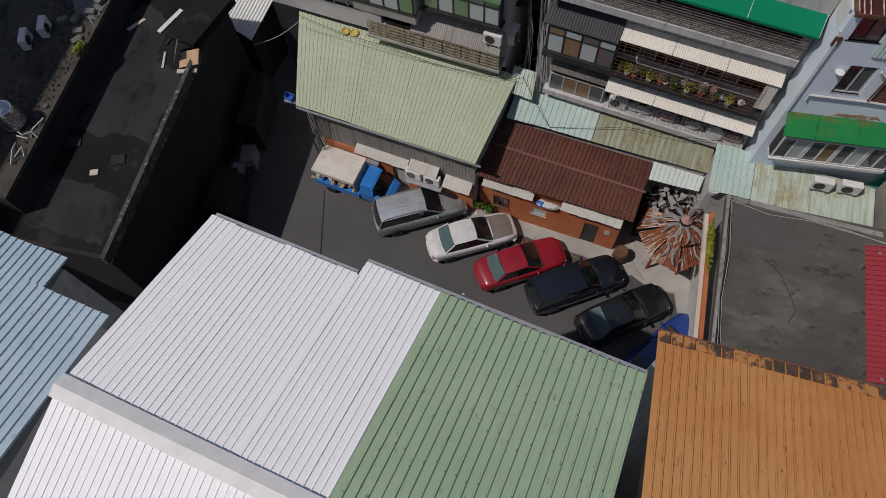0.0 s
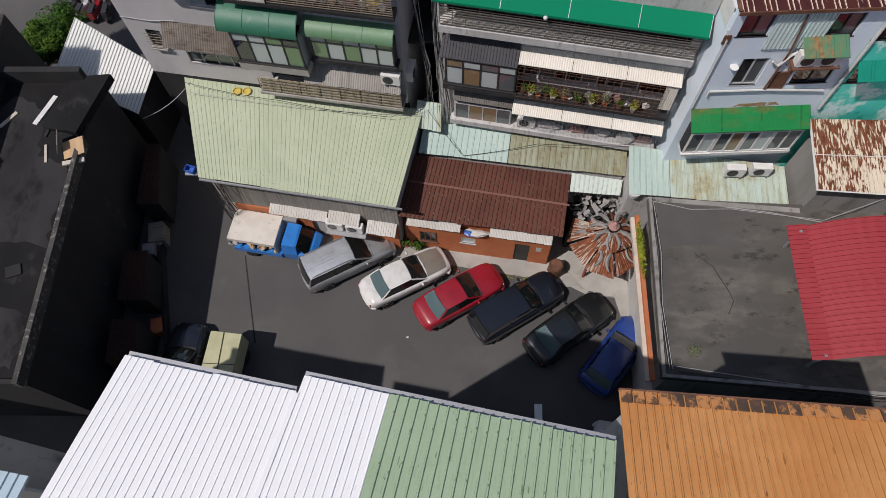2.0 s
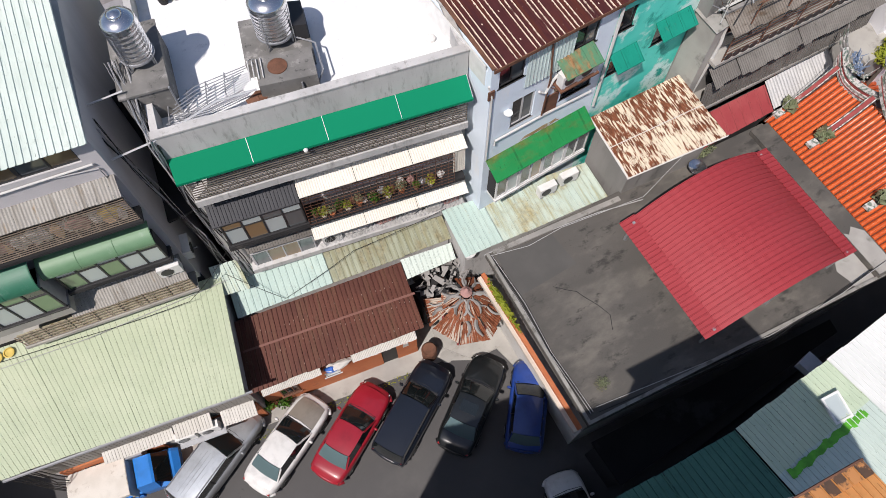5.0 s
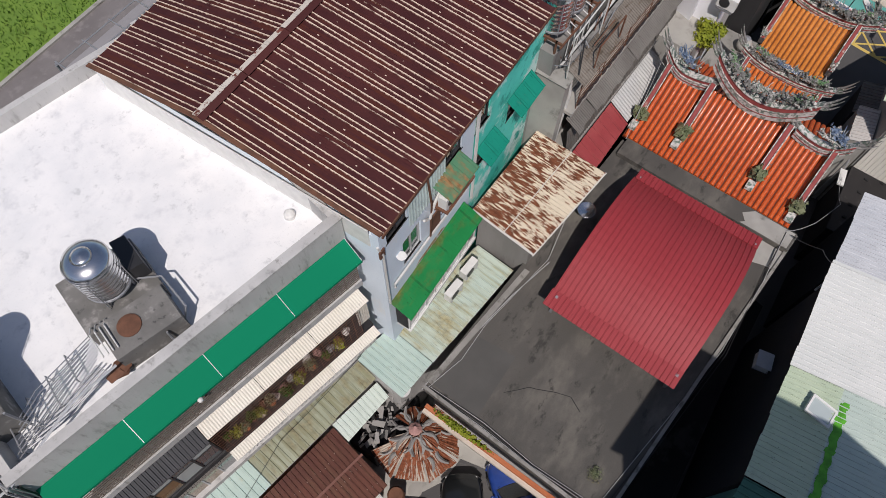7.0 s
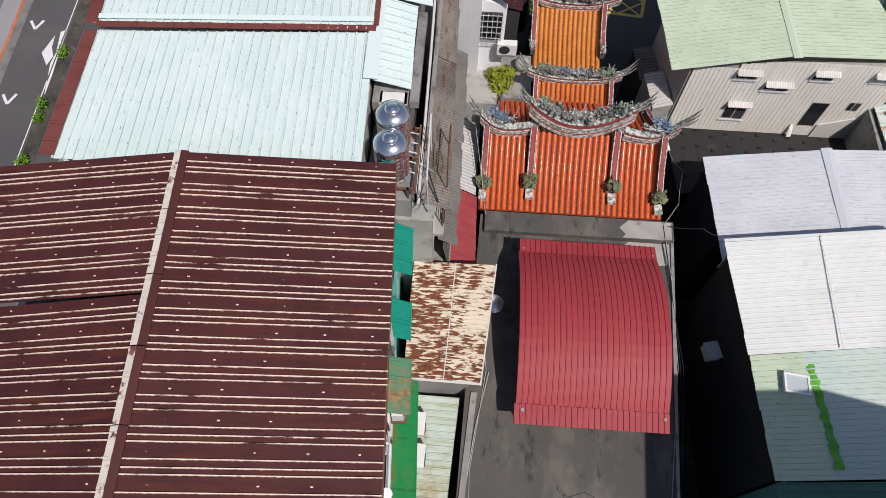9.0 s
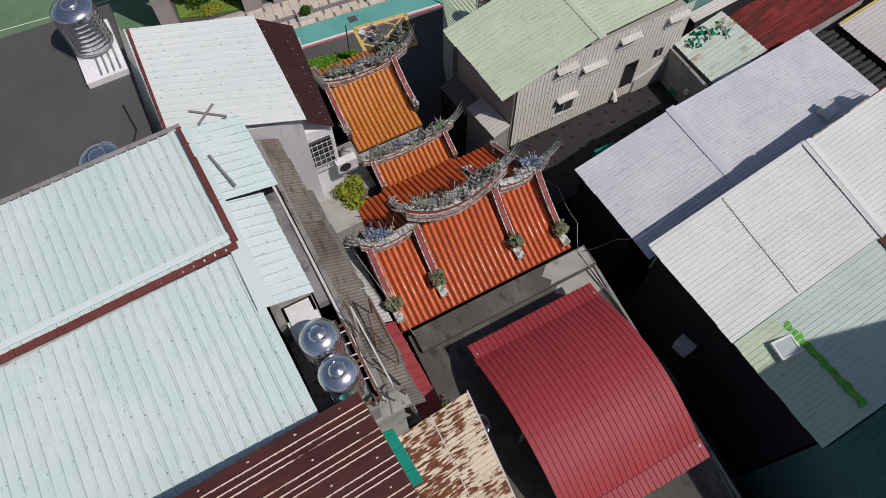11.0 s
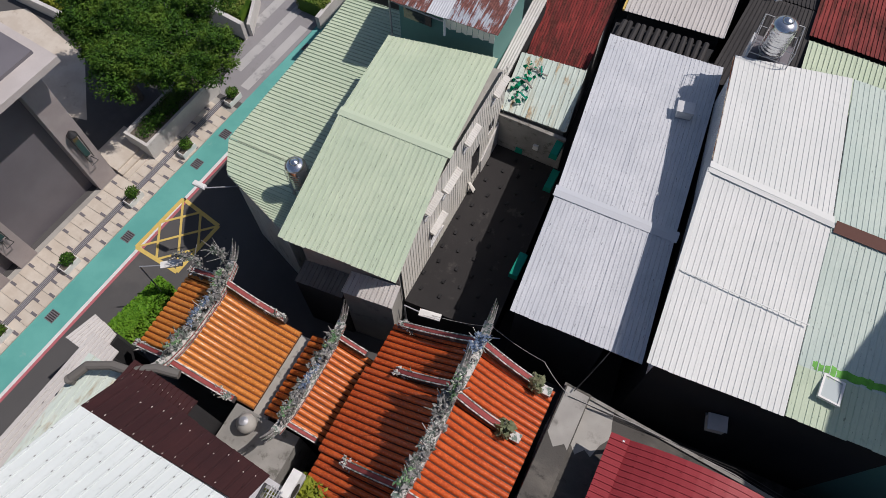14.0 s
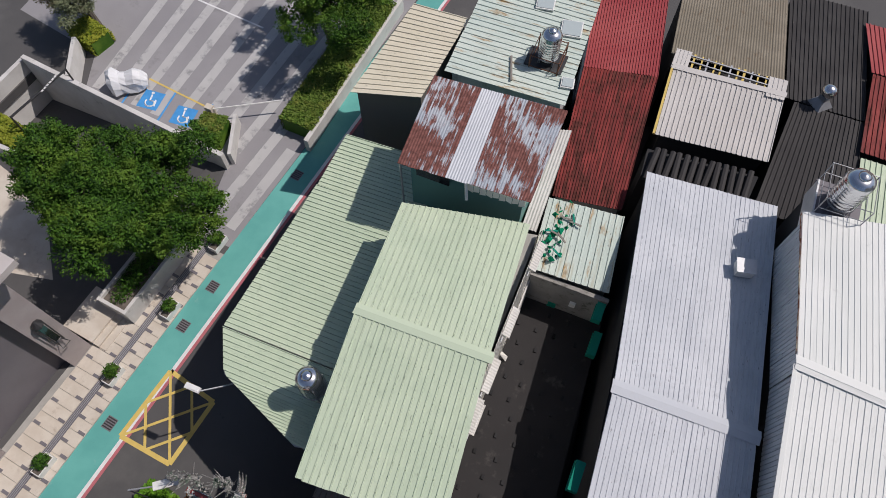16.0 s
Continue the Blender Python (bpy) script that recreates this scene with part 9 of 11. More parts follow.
# ---- lamp over the car park ----
LP = thing("street_lamp", pose(3.3, 6.2, 0), "grey street lamp over the car park", "street lamp")
part("pole", Mesh().tube([(0, 0, 0), (0, 0, 5.5), (-0.1, 0.3, 5.7)], 0.05, 6), GALV, LP)
part("head", Mesh().box(-0.28, 0.3, 5.66, 0.0, 1.05, 5.76), WHITE_PAINT, LP)

# ---- alley between the cyan roofs and the temple ----

GH = thing("grey_back_house", (23, 17.6), "narrow grey house with caged windows and weathered sheet awnings", "building")
part("wall", Mesh().box(18.2, 17.35, 0, 27.7, 17.5, 12.55), SOOT_SHADE_RENDER, GH)
part("roof_sheet", Mesh().ribbed((18.2, 16.62, 12.05), (24.2, 16.72, 12.1), (24.2, 17.45, 12.5), (18.2, 17.4, 12.45), 0.11, 0.02, 3, 0.015, 0.03, 61, True, 0.06), M_PLANK, GH, "weathered corrugated awning strip")
part("roof_sheet", Mesh().ribbed((24.15, 16.7, 12.12), (27.7, 16.8, 12.2), (27.7, 17.6, 12.6), (24.15, 17.45, 12.54), 0.11, 0.02, 3, 0.015, 0.03, 62, True, 0.06), M_PLANK, GH, "weathered corrugated awning strip")
part("gutter", Mesh().tube([(18.0, 17.55, 12.62), (24.0, 17.6, 12.7), (27.6, 17.65, 12.75)], 0.05, 6), PIPE_WHITE, GH)
part("sill_ledge", Mesh().box(18.2, 16.75, 10.25, 27.5, 17.35, 10.4), CONCRETE, GH)
for i, (a, b, mt) in enumerate(((18.25, 19.5, M_DIM), (19.55, 22.6, M_DIM), (22.65, 27.0, M_DIM))):
    part("awning", Mesh().ribbed((a, 16.3, 9.55), (b, 16.35, 9.6), (b, 16.95, 9.95), (a, 16.95, 9.95), 0.1, 0.015, 2, 0.012, 0.03, 63 + i, True, 0.08), mt, GH)
part("sill_ledge", Mesh().box(18.2, 16.5, 7.6, 27.5, 17.35, 7.75), MUD, GH)
part("lower_sheet", Mesh().ribbed((18.3, 16.55, 7.8), (22.6, 16.55, 7.8), (22.6, 16.75, 9.2), (18.3, 16.75, 9.2), 0.14, 0.02, 2, 0.012, 0.02, 66), M_DIM, GH)
part("lower_sheet", Mesh().ribbed((22.65, 16.55, 7.8), (27.4, 16.55, 7.8), (27.4, 16.75, 9.2), (22.65, 16.75, 9.2), 0.14, 0.02, 2, 0.012, 0.02, 67), M_DIM, GH)
for i in range(5):
    u = 18.6 + i * 1.75
    w = part("window", Mesh().box(u, 17.28, 10.45, u + 1.5, 17.345, 11.75), ALU, GH)
    for k in (0, 1):
        part("pane", Mesh().box(u + 0.06 + k * 0.72, 17.265, 10.52, u + 0.72 + k * 0.72, 17.28, 11.68), (GLASS_DARK, GLASS_GREY)[(i + k) % 2], w)
    cg = part("cage_post", Mesh().box(u - 0.1, 16.78, 10.4, u - 0.07, 16.81, 12.0), RUSTY_STEEL, GH)
    one = Mesh().box(0, 16.77, -0.012, 1.72, 16.79, 0.012).data("cage_bar")
    for k in range(7):
        part("cage_bar", one, RUSTY_STEEL, cg).location = (u - 0.1, 0, 10.55 + k * 0.21)
    hoop = Mesh().lathe([(0.17, -0.012), (0.185, 0), (0.17, 0.012), (0.155, 0)], 10).data("cage_ring")
    for k in range(4):
        part("cage_ring", hoop, BLACK_STEEL, cg).matrix_basis = pose(u + 0.12 + k * 0.4, 16.76, 10.62, 90, 0, 0)
part("drain_pipe", Mesh().tube([(18.32, 17.2, 12.2), (18.35, 17.1, 11.2), (18.3, 17.2, 8.0)], 0.07, 8), PIPE_WHITE, GH)
EB = thing("concrete_stair_box", (17.3, 17.6), "smooth grey concrete stair head with a capped edge", "stair head")
part("wall", Mesh().prism([(17.82, 17.1), (18.19, 17.1), (18.19, 18.2), (17.75, 18.2)], 6.0, [12.0, 12.2, 12.3, 12.1]), CONCRETE, EB)
part("cap", Mesh().slab((17.75, 17.04, 12.06), (18.25, 17.04, 12.26), (18.25, 18.26, 12.36), (17.68, 18.26, 12.16), 0.05), MUD, EB)
for nm, lab, a, b, c, d, mt, s in (
        ("zinc_lean_to", "bare corrugated zinc lean-to roof in the alley", (22.35, 15.65, 6.3), (27.3, 15.65, 6.4), (27.3, 16.85, 7.1), (22.35, 16.7, 7.0), M_ZINC, 68),
        ("red_lean_to", "faded red sheet lean-to roof in the alley", (18.0, 15.5, 6.3), (22.3, 15.6, 6.3), (22.3, 16.6, 6.95), (18.0, 16.6, 6.95), M_RED3, 69)):
    L = thing(nm, ((a[0] + b[0]) / 2, 16.2), lab, "lean-to")
    roof_slope(L, "roof_sheet", a, b, c, d, mt, 0.16 if s == 68 else 0.5, 0.025, s, 3, "", 0.03, s == 68)
    part("wall", Mesh().box(a[0] + 0.1, 15.9, 0, b[0] - 0.1, 16.5, 6.2), DARK_WALL, L)

# patched low roofs along the cyan house
part("side_wall", Mesh().box(20.6, 18.05, 0, 27.3, 19.15, 14.2), SOOT_SHADE_RENDER, CY)
part("side_wall", Mesh().box(17.8, 17.75, 0, 20.55, 19.15, 13.15), SOOT_SHADE_RENDER, CY)
roof_slope(CY, "low_roof", (24.4, 17.58, 14.55), (27.0, 17.7, 14.8), (27.15, 19.25, 14.95), (24.4, 19.2, 14.9), M_CYAN, 0.3, 0.03, 71, 4)
roof_slope(CY, "low_roof", (20.95, 17.98, 14.5), (24.35, 18.05, 14.52), (24.35, 19.15, 14.86), (20.95, 19.1, 14.82), M_CYAN, 0.3, 0.03, 72, 4)
# Ledge darkened to read as the slit's shade.
part("ledge", Mesh().box(20.7, 17.72, 13.9, 24.45, 18.0, 14.2), SOOT_SHADE_RENDER, CY, "stained ledge")
part("lap_sheet", Mesh().slab((20.9, 18.95, 14.93), (24.4, 19.0, 14.95), (24.4, 19.45, 14.96), (20.9, 19.4, 14.95), 0.015), M_CYAN, CY)
part("lap_sheet", Mesh().slab((24.4, 19.0, 14.98), (27.1, 19.1, 15.02), (27.1, 19.3, 15.03), (24.4, 19.2, 14.99), 0.015), M_CYAN, CY)
part("joint_flashing", Mesh().ribbed((22.76, 19.2, 14.99), (22.68, 28.2, 14.56), (22.9, 28.2, 14.58), (22.98, 19.2, 15.01), 0.6, 0.012, 1, 0.01, 0.02, 73, False), M_FLASH, CY, "rust-red joint flashing with pale ragged edges")
part("edge_flashing", Mesh().ribbed((22.95, 19.12, 15.04), (27.2, 19.27, 15.0), (27.2, 19.43, 15.02), (22.95, 19.28, 15.06), 0.6, 0.012, 1, 0.01, 0.02, 74), M_FLASH, CY, "rust-red edge flashing")
part("edge_flashing", Mesh().ribbed((17.8, 28.0, 14.48), (22.6, 28.15, 14.48), (22.6, 28.55, 14.5), (17.8, 28.45, 14.5), 0.6, 0.012, 1, 0.01, 0.03, 75), M_FLASH, CY, "rust-red edge flashing")
part("edge_flashing", Mesh().ribbed((22.8, 28.15, 14.58), (27.3, 28.5, 14.58), (27.3, 28.9, 14.6), (22.8, 28.55, 14.6), 0.6, 0.012, 1, 0.01, 0.03, 76), M_FLASH, CY, "rust-red edge flashing")
part("eave_trim", Mesh().slab((27.28, 19.3, 14.9), (27.42, 19.3, 14.9), (27.42, 28.7, 14.58), (27.28, 28.7, 14.58), 0.03), MUD, CY)
part("ridge_cap", Mesh().slab((23.1, 19.3, 15.03), (23.28, 19.3, 15.06), (23.2, 28.2, 14.62), (23.02, 28.2, 14.59), 0.02), M_CYAN, CY)
for (x0, y0, x1, y1, z) in ((26.9, 18.0, 27.6, 18.9, 14.98), (27.0, 18.8, 27.5, 18.2, 15.0), (24.6, 18.6, 25.9, 18.9, 14.95)):
    solid("timber_batten", Mesh().box(0, -0.03, 0, math.hypot(x1 - x0, y1 - y0), 0.03, 0.05), WOOD_OLD, "loose dark timber batten lying on the roof", "batten", m=pose(x0, y0, z, 0, 0, math.degrees(math.atan2(y1 - y0, x1 - x0))), group="loose battens")
part("edge_flashing", Mesh().ribbed((28.55, 19.78, 13.46), (33.35, 19.6, 13.46), (33.37, 19.70, 13.465), (28.55, 19.88, 13.465), 0.6, 0.012, 1, 0.01, 0.03, 77), M_FLASH, CY1, "rust-eaten roof edge")
ST_MAR = thing("maroon_lean_to", (30, 15.2), "dark red-brown sheet lean-to along the white roof", "lean-to")
roof_slope(ST_MAR, "roof_sheet", (27.55, 14.85, 11.75), (32.3, 14.4, 12.0), (32.3, 15.62, 12.95), (27.55, 15.72, 12.6), M_PLUM, 0.3, 0.008, 78, 3)
part("wall", Mesh().box(29.4, 15.0, 0, 32.2, 15.6, 11.7), GREY_WALL, ST_MAR)
LH = thing("lilac_back_house", (28, 15.8), "small pale lilac house with a caged window", "building")
part("wall", Mesh().prism([(27.75, 14.9), (29.3, 14.9), (29.3, 16.6), (27.75, 16.6)], 0, [11.5, 11.6, 12.0, 12.0]), WHITE_WALL, LH)
part("court_slab", Mesh().box(25.9, 15.0, 0, 27.75, 16.6, 7.9), CONCRETE, LH)
wn = part("window", Mesh().box(27.66, 15.05, 9.8, 27.745, 16.0, 11.2), GLASS_DARK, LH)
one = Mesh().box(27.5, -0.012, 9.7, 27.52, 0.012, 11.3).data("window_bar")
two = Mesh().box(27.48, 15.0, -0.012, 27.5, 16.05, 0.012).data("window_bar")
for k in range(6):
    part("window_bar", one, ALU, wn).location.y = 15.05 + k * 0.19
    part("window_bar", two, ALU, wn).location.z = 9.75 + k * 0.3
part("door", Mesh().box(27.7, 16.1, 8.3, 27.748, 16.5, 10.2), WHITE_PAINT, LH)
ac_unit(pose(27.45, 14.75, 9.3, 0, 0, -90), "white outdoor air conditioner on the lilac wall")
part("bracket", Mesh().box(27.3, 14.4, 9.22, 27.75, 15.1, 9.3), GALV, LH)
SHB = thing("shrub", pose(27.2, 14.8, 7.0), "bright yellow-green shrub growing beside the temple roof", "shrub")
part("stem", Mesh().tube([(0, 0, -7.0), (0.1, 0, 0), (0, 0, 0.6)], [0.12, 0.08, 0.04], 6), BARK, SHB)
fol = Mesh()
for i, (x, y, z, r) in enumerate(((0, 0, 0.7, 0.55), (0.35, -0.2, 1.0, 0.4), (-0.35, 0.2, 0.9, 0.42), (0.1, 0.35, 1.15, 0.38))):
    leaf_cloud(fol, (x, y, z), (r, r, r * 0.9), 260, 0.09, 500 + i, 0.2)
part("crown", fol, LEAF_YELLOW, SHB, kind="stuff")
# tank stand over the alley
SD = thing("steel_stand", (19.0, 18.3), "rusted steel angle stand under the two tanks", "stand")
for x in (17.9, 19.0, 20.1):
    for y in (17.82, 18.85):
        part("leg", Mesh().box(x - 0.03, y - 0.03, 13.15, x + 0.03, y + 0.03, 13.7), RUSTY_STEEL, SD)
    part("cross_beam", Mesh().box(x - 0.03, 17.6, 13.62, x + 0.03, 18.95, 13.70), RUSTY_STEEL, SD)
for y in (17.62, 18.2, 18.8):
    part("beam", Mesh().box(17.8, y - 0.03, 13.55, 20.3, y + 0.03, 13.615), RUSTY_STEEL, SD)
part("guard_rail", Mesh().tube([(17.9, 17.2, 12.4), (17.9, 17.25, 14.2), (20.2, 17.3, 14.3), (20.2, 17.3, 12.4)], 0.025, 5), PIPE_WHITE, SD, "white pipe rail")
part("frame_rail", Mesh().tube([(18.9, 16.7, 12.3), (18.9, 16.7, 13.3), (20.6, 16.7, 13.3), (20.6, 16.7, 12.3)], 0.03, 4), RUSTY_STEEL, SD)
for k in range(5):
    part("pipe", Mesh().tube([(18.5 + 0.35 * k, 18.0, 13.75), (18.5 + 0.36 * k, 17.65, 13.6), (18.4 + 0.36 * k, 17.62, 12.6)], 0.02, 5), PIPE_WHITE, SD)
rnd = random.Random(58)
for k in range(16):
    a = (18.0 + rnd.uniform(0, 2.4), 16.9 + rnd.uniform(0, 0.9), 12.3 + rnd.uniform(0, 0.6))
    part("rod", Mesh().tube([a, (a[0] + rnd.uniform(-0.9, 0.9), a[1] + rnd.uniform(-0.2, 0.5), a[2] + rnd.uniform(0.3, 1.0))], rnd.choice((0.014, 0.02, 0.026)), 4), (RUSTY_STEEL, BLACK_STEEL, GALV)[k % 3], SD)
PBX = solid("pump_box", Mesh().box(-0.5, -0.42, 0, 0.5, 0.42, 0.5).box(-0.42, -0.34, 0.5, 0.42, 0.34, 0.58), WHITE_PAINT, "white pump housing at the roof edge", "pump box", m=pose(20.55, 18.5, 13.7))
part("plinth", Mesh().box(20.05, 18.08, 13.15, 21.05, 18.92, 13.7), MUD, CY)
# flat roof beyond with two large tanks
NB = thing("dark_roof_block", (32.5, 24.5), "block with a dark bluish flat roof", "building")
part("wall", Mesh().prism([(28.2, 20.6), (36.5, 20.1), (36.9, 28.5), (28.4, 28.8)], 0, 11.75), GREY_WALL, NB)
part("roof_slab", Mesh().prism([(28.1, 20.5), (36.6, 20.0), (37.0, 28.6), (28.3, 28.9)], 11.75, 12.0), ASPHALT, NB)
part("tank_pad", Mesh().box(32.9, 20.25, 12.0, 35.6, 21.7, 12.25), WHITE_ROOF, NB)
for k in range(4):
    part("pipe", Mesh().tube([(33.0, 20.45 + 0.22 * k, 12.33), (34.2, 20.45 + 0.22 * k, 12.33)], 0.03, 5), GALV, NB)
part("hose", Mesh().tube([(28.7, 20.9, 12.04), (29.6, 21.2, 12.04), (30.4, 20.8, 12.04), (31.6, 20.9, 12.04)], 0.03, 5), CABLE, NB)
water_tank(pose(34.6, 21.0, 12.25), 0.72, 1.5, "tall ribbed stainless water tank on a white pad", 0.15)
water_tank(pose(28.9, 22.0, 12.0), 0.7, 0.9, "wide stainless water tank on the dark roof", 0.15)

# ---- low old roofs between the white roof and the temple's rear hall ----
shed("patched_cyan_shed", "low shed with a patched pale cyan roof", (37.2, 14.2), (32.6, 14.45), (32.5, 19.4), (37.0, 19.8), 6.2, 6.5, M_CYANOLD, DARK_WALL, 0.28, 81)
shed("broken_sheet_roof", "street-side roof strip of flaking cream sheets", (38.6, 13.4), (37.2, 13.6), (37.0, 19.8), (38.8, 19.8), 4.6, 5.1, M_PALEGREY, DARK_WALL, 0.2, 82)
shed("broken_sheet_roof", "flaking sheet canopy beside the temple hedge", (39.2, 12.75), (37.9, 13.05), (37.7, 14.25), (39.4, 14.05), 4.3, 4.6, M_PALEGREY, DARK_WALL, 0.16, 83)
shed("maroon_low_shed", "low shed with a dark red-brown roof", (35.2, 13.7), (32.4, 13.9), (32.4, 15.6), (35.2, 15.5), 6.9, 7.3, M_PLUM, DARK_WALL, 0.2, 84)
DU = thing("exhaust_duct", pose(0, 0, 0), "grey sheet exhaust duct snaking over the roof", "duct")
part("duct", Mesh().tube([(36.9, 15.2, 6.6), (36.6, 14.6, 6.75), (35.8, 14.2, 6.8), (35.2, 14.1, 6.8), (34.4, 13.6, 6.8), (33.6, 13.4, 6.7)], 0.17, 10), M_DIM, DU)
part("elbow", Mesh().lathe([(0.16, 0), (0.18, 0.25), (0.16, 0.3)], 10, (36.92, 15.25, 6.4)), M_DIM, DU)
JR = thing("clay_jar", pose(31.4, 13.6, 4.0), "old round clay jar behind the temple", "jar")
part("body", Mesh().lathe([(0.2, 0), (0.36, 0.3), (0.36, 0.55), (0.2, 0.75), (0.14, 0.78)], 16), CONCRETE, JR, smooth=True)
part("lid", Mesh().lathe([(0.16, 0.78), (0.17, 0.84), (0.03, 0.88)], 14), GALV, JR)
solid("back_yard_slab", Mesh().box(29.5, 13.1, 0, 32.3, 14.9, 4.0), MUD, "raised slab behind the temple", "slab", "structure")

# ---- black court and clad wall of the green-roofed house ----
CT = thing("black_court_roof", (27, 1.5), "low black tarred roof with rows of small blocks", "building")
part("wall", Mesh().prism([(25.05, 6.0), (25.6, -2.7), (28.86, -2.9), (28.84, 6.3)], 0, 3.2), DARK_WALL, CT)
part("roof_slab", Mesh().prism([(25.0, 6.05), (25.55, -2.75), (28.88, -2.95), (28.86, 6.35)], 3.2, 3.3), COURT_TAR, CT)
stud = Mesh().box(-0.05, -0.09, 3.3, 0.05, 0.09, 3.37).data("stud")
rnd = random.Random(44)
for i in range(4):
    for j in range(11):
        q = part("stud", stud, DK_WORN, CT)
        q.location = (26.0 + i * 0.8 + 0.25 * (j % 2) + rnd.uniform(-0.08, 0.08), 5.6 - j * 0.76 + rnd.uniform(-0.08, 0.08), 0)
        q.rotation_euler.z = rnd.uniform(-0.2, 0.2)
solid("court_end_wall", Mesh().box(25.7, -2.62, 3.304, 28.85, -2.45, 5.5), MUD, "stained concrete wall closing the black court", "wall", "structure")
solid("lamp_box", Mesh().box(-0.12, -0.06, 0, 0.12, 0.06, 0.28), WHITE_PAINT, "small cream lamp box on the court wall", "lamp box", m=pose(26.9, -2.39, 4.2))
G2M = pose(28.87, 6.3, 0, 0, 0, -90)  # x along the wall, -y outwards
GW = thing("clad_wall", G2M, "cream ribbed sheet cladding with small awnings over its windows", "wall", kind="structure")
HOLES = [(2.3, 3.35, 4.2, 5.35), (6.05, 6.9, 4.0, 5.75), (7.7, 8.3, 5.25, 5.9), (1.95, 2.95, 7.0, 7.35), (3.45, 4.6, 6.35, 6.75), (5.25, 6.2, 7.2, 7.55), (7.85, 8.9, 7.3, 7.65)]
cuts = sorted({0.0, 9.2, *[q for h in HOLES for q in h[:2]]})
for a, b in zip(cuts, cuts[1:]):
    mid = (a + b) / 2
    gaps = sorted((h[2], h[3]) for h in HOLES if h[0] < mid < h[1])
    z = 3.32
    top = 7.72 + 0.6 * min(1, a / 4.0) if a < 4.0 else 8.3
    for g0, g1 in gaps + [(top, top)]:
        if g0 - z > 0.05:
            part("cladding", Mesh().ribbed((a, -0.05, z), (b, -0.05, z), (b, -0.05, g0), (a, -0.05, g0), 0.19, 0.012, 2, 0.008, 0.0, 0), M_CLAD, GW)
        z = g1
for i, h in enumerate(HOLES):
    window(GW, h[0], h[1], h[2], h[3], -0.045, 2 if i != 1 else 1, (GLASS_DARK, INSIDE), ALU if i != 1 else CONCRETE, 0.04, 0.04, i not in (1, 2))
for u0, u1, z, mt in ((1.9, 3.0, 7.75, M_AWNPALE), (3.4, 4.65, 7.1, M_AWNPALE), (5.2, 6.3, 7.95, M_AWNPALE), (7.8, 8.95, 8.0, M_AWNPALE), (2.25, 3.4, 5.62, M_AWNPALE)):
    aw = awning(GW, u0, u1, -0.06, z - 0.08, -0.3, z - 0.2, mt, 0.1, 0.012, True, "small cream corrugated awning", 0.03, int(u0 * 10))
    for u in (u0 + 0.01, u1 - 0.03):
        part("awning_cheek", Mesh().prism([(u, -0.28), (u + 0.015, -0.28), (u + 0.015, -0.06), (u, -0.06)], [z - 0.22, z - 0.22, z - 0.3, z - 0.3], [z - 0.205, z - 0.205, z - 0.1, z - 0.1]), M_CLAD, aw)
part("loose_sheet", Mesh().slab((5.75, -0.08, 4.2), (5.95, -0.1, 4.0), (6.0, -0.35, 3.5), (5.8, -0.33, 3.45), 0.02), M_CLAD, GW)
part("lower_render", Mesh().prism([(7.0, -0.12), (9.25, -0.12), (9.25, -0.056), (7.0, -0.056)], 3.3, [4.2, 5.15, 5.15, 4.2]), PALE_CONCRETE, GW)
STP = shed("step_roof", "little grey sheet roof at the house corner", (28.75, 7.35), (30.9, 7.6), (30.9, 6.75), (28.85, 6.45), 4.75, 5.0, M_PALEGREY, CONCRETE, 0.2, 85, 0.05, 0.1)
shed("dark_lean_to", "dark lean-to under the green eaves", (30.9, 7.7), (33.0, 7.9), (33.0, 6.95), (30.9, 6.75), 4.2, 4.5, M_DIM, DARK_WALL, 0.2, 86, 0.05, 0.1)
for x, y, z in ((24.62, 4.15, 6.1), (25.25, -1.2, 4.0), (27.3, -2.9, 3.35), (25.55, -2.2, 5.0)):
    sb = thing("shutter_box", pose(x + 0.35, y, z), "green-painted sheet shutter box on the shed wall", "shutter box", "shutter boxes")
    part("box", Mesh().box(-0.16, -0.5, 0, 0.16, 0.5, 0.35), AWN_TEAL, sb)
    part("lip", Mesh().box(0.16, -0.5, 0.0, 0.19, 0.5, 0.1), AWN_TEAL, sb)
for (x, y, z, rz, ar) in ((27.5, 6.6, 3.75, 10, -0.7), (38.05, 9.53, 3.92, 37, 0.9)):
    lm = thing("wall_lamp", pose(x, y, z, 0, 0, rz), "flat white street lamp head on an arm", "lamp", "flat lamps")
    part("head", Mesh().box(-0.45, -0.15, 0, 0.45, 0.15, 0.09).box(-0.25, -0.1, 0.09, 0.25, 0.1, 0.12), WHITE_PAINT, lm)
    part("arm", Mesh().tube([(0.4, 0, 0.04), (0.4 + abs(ar), -0.1, 0.05), (0.5 + abs(ar), -0.1, -z)], 0.03, 6), GALV, lm)

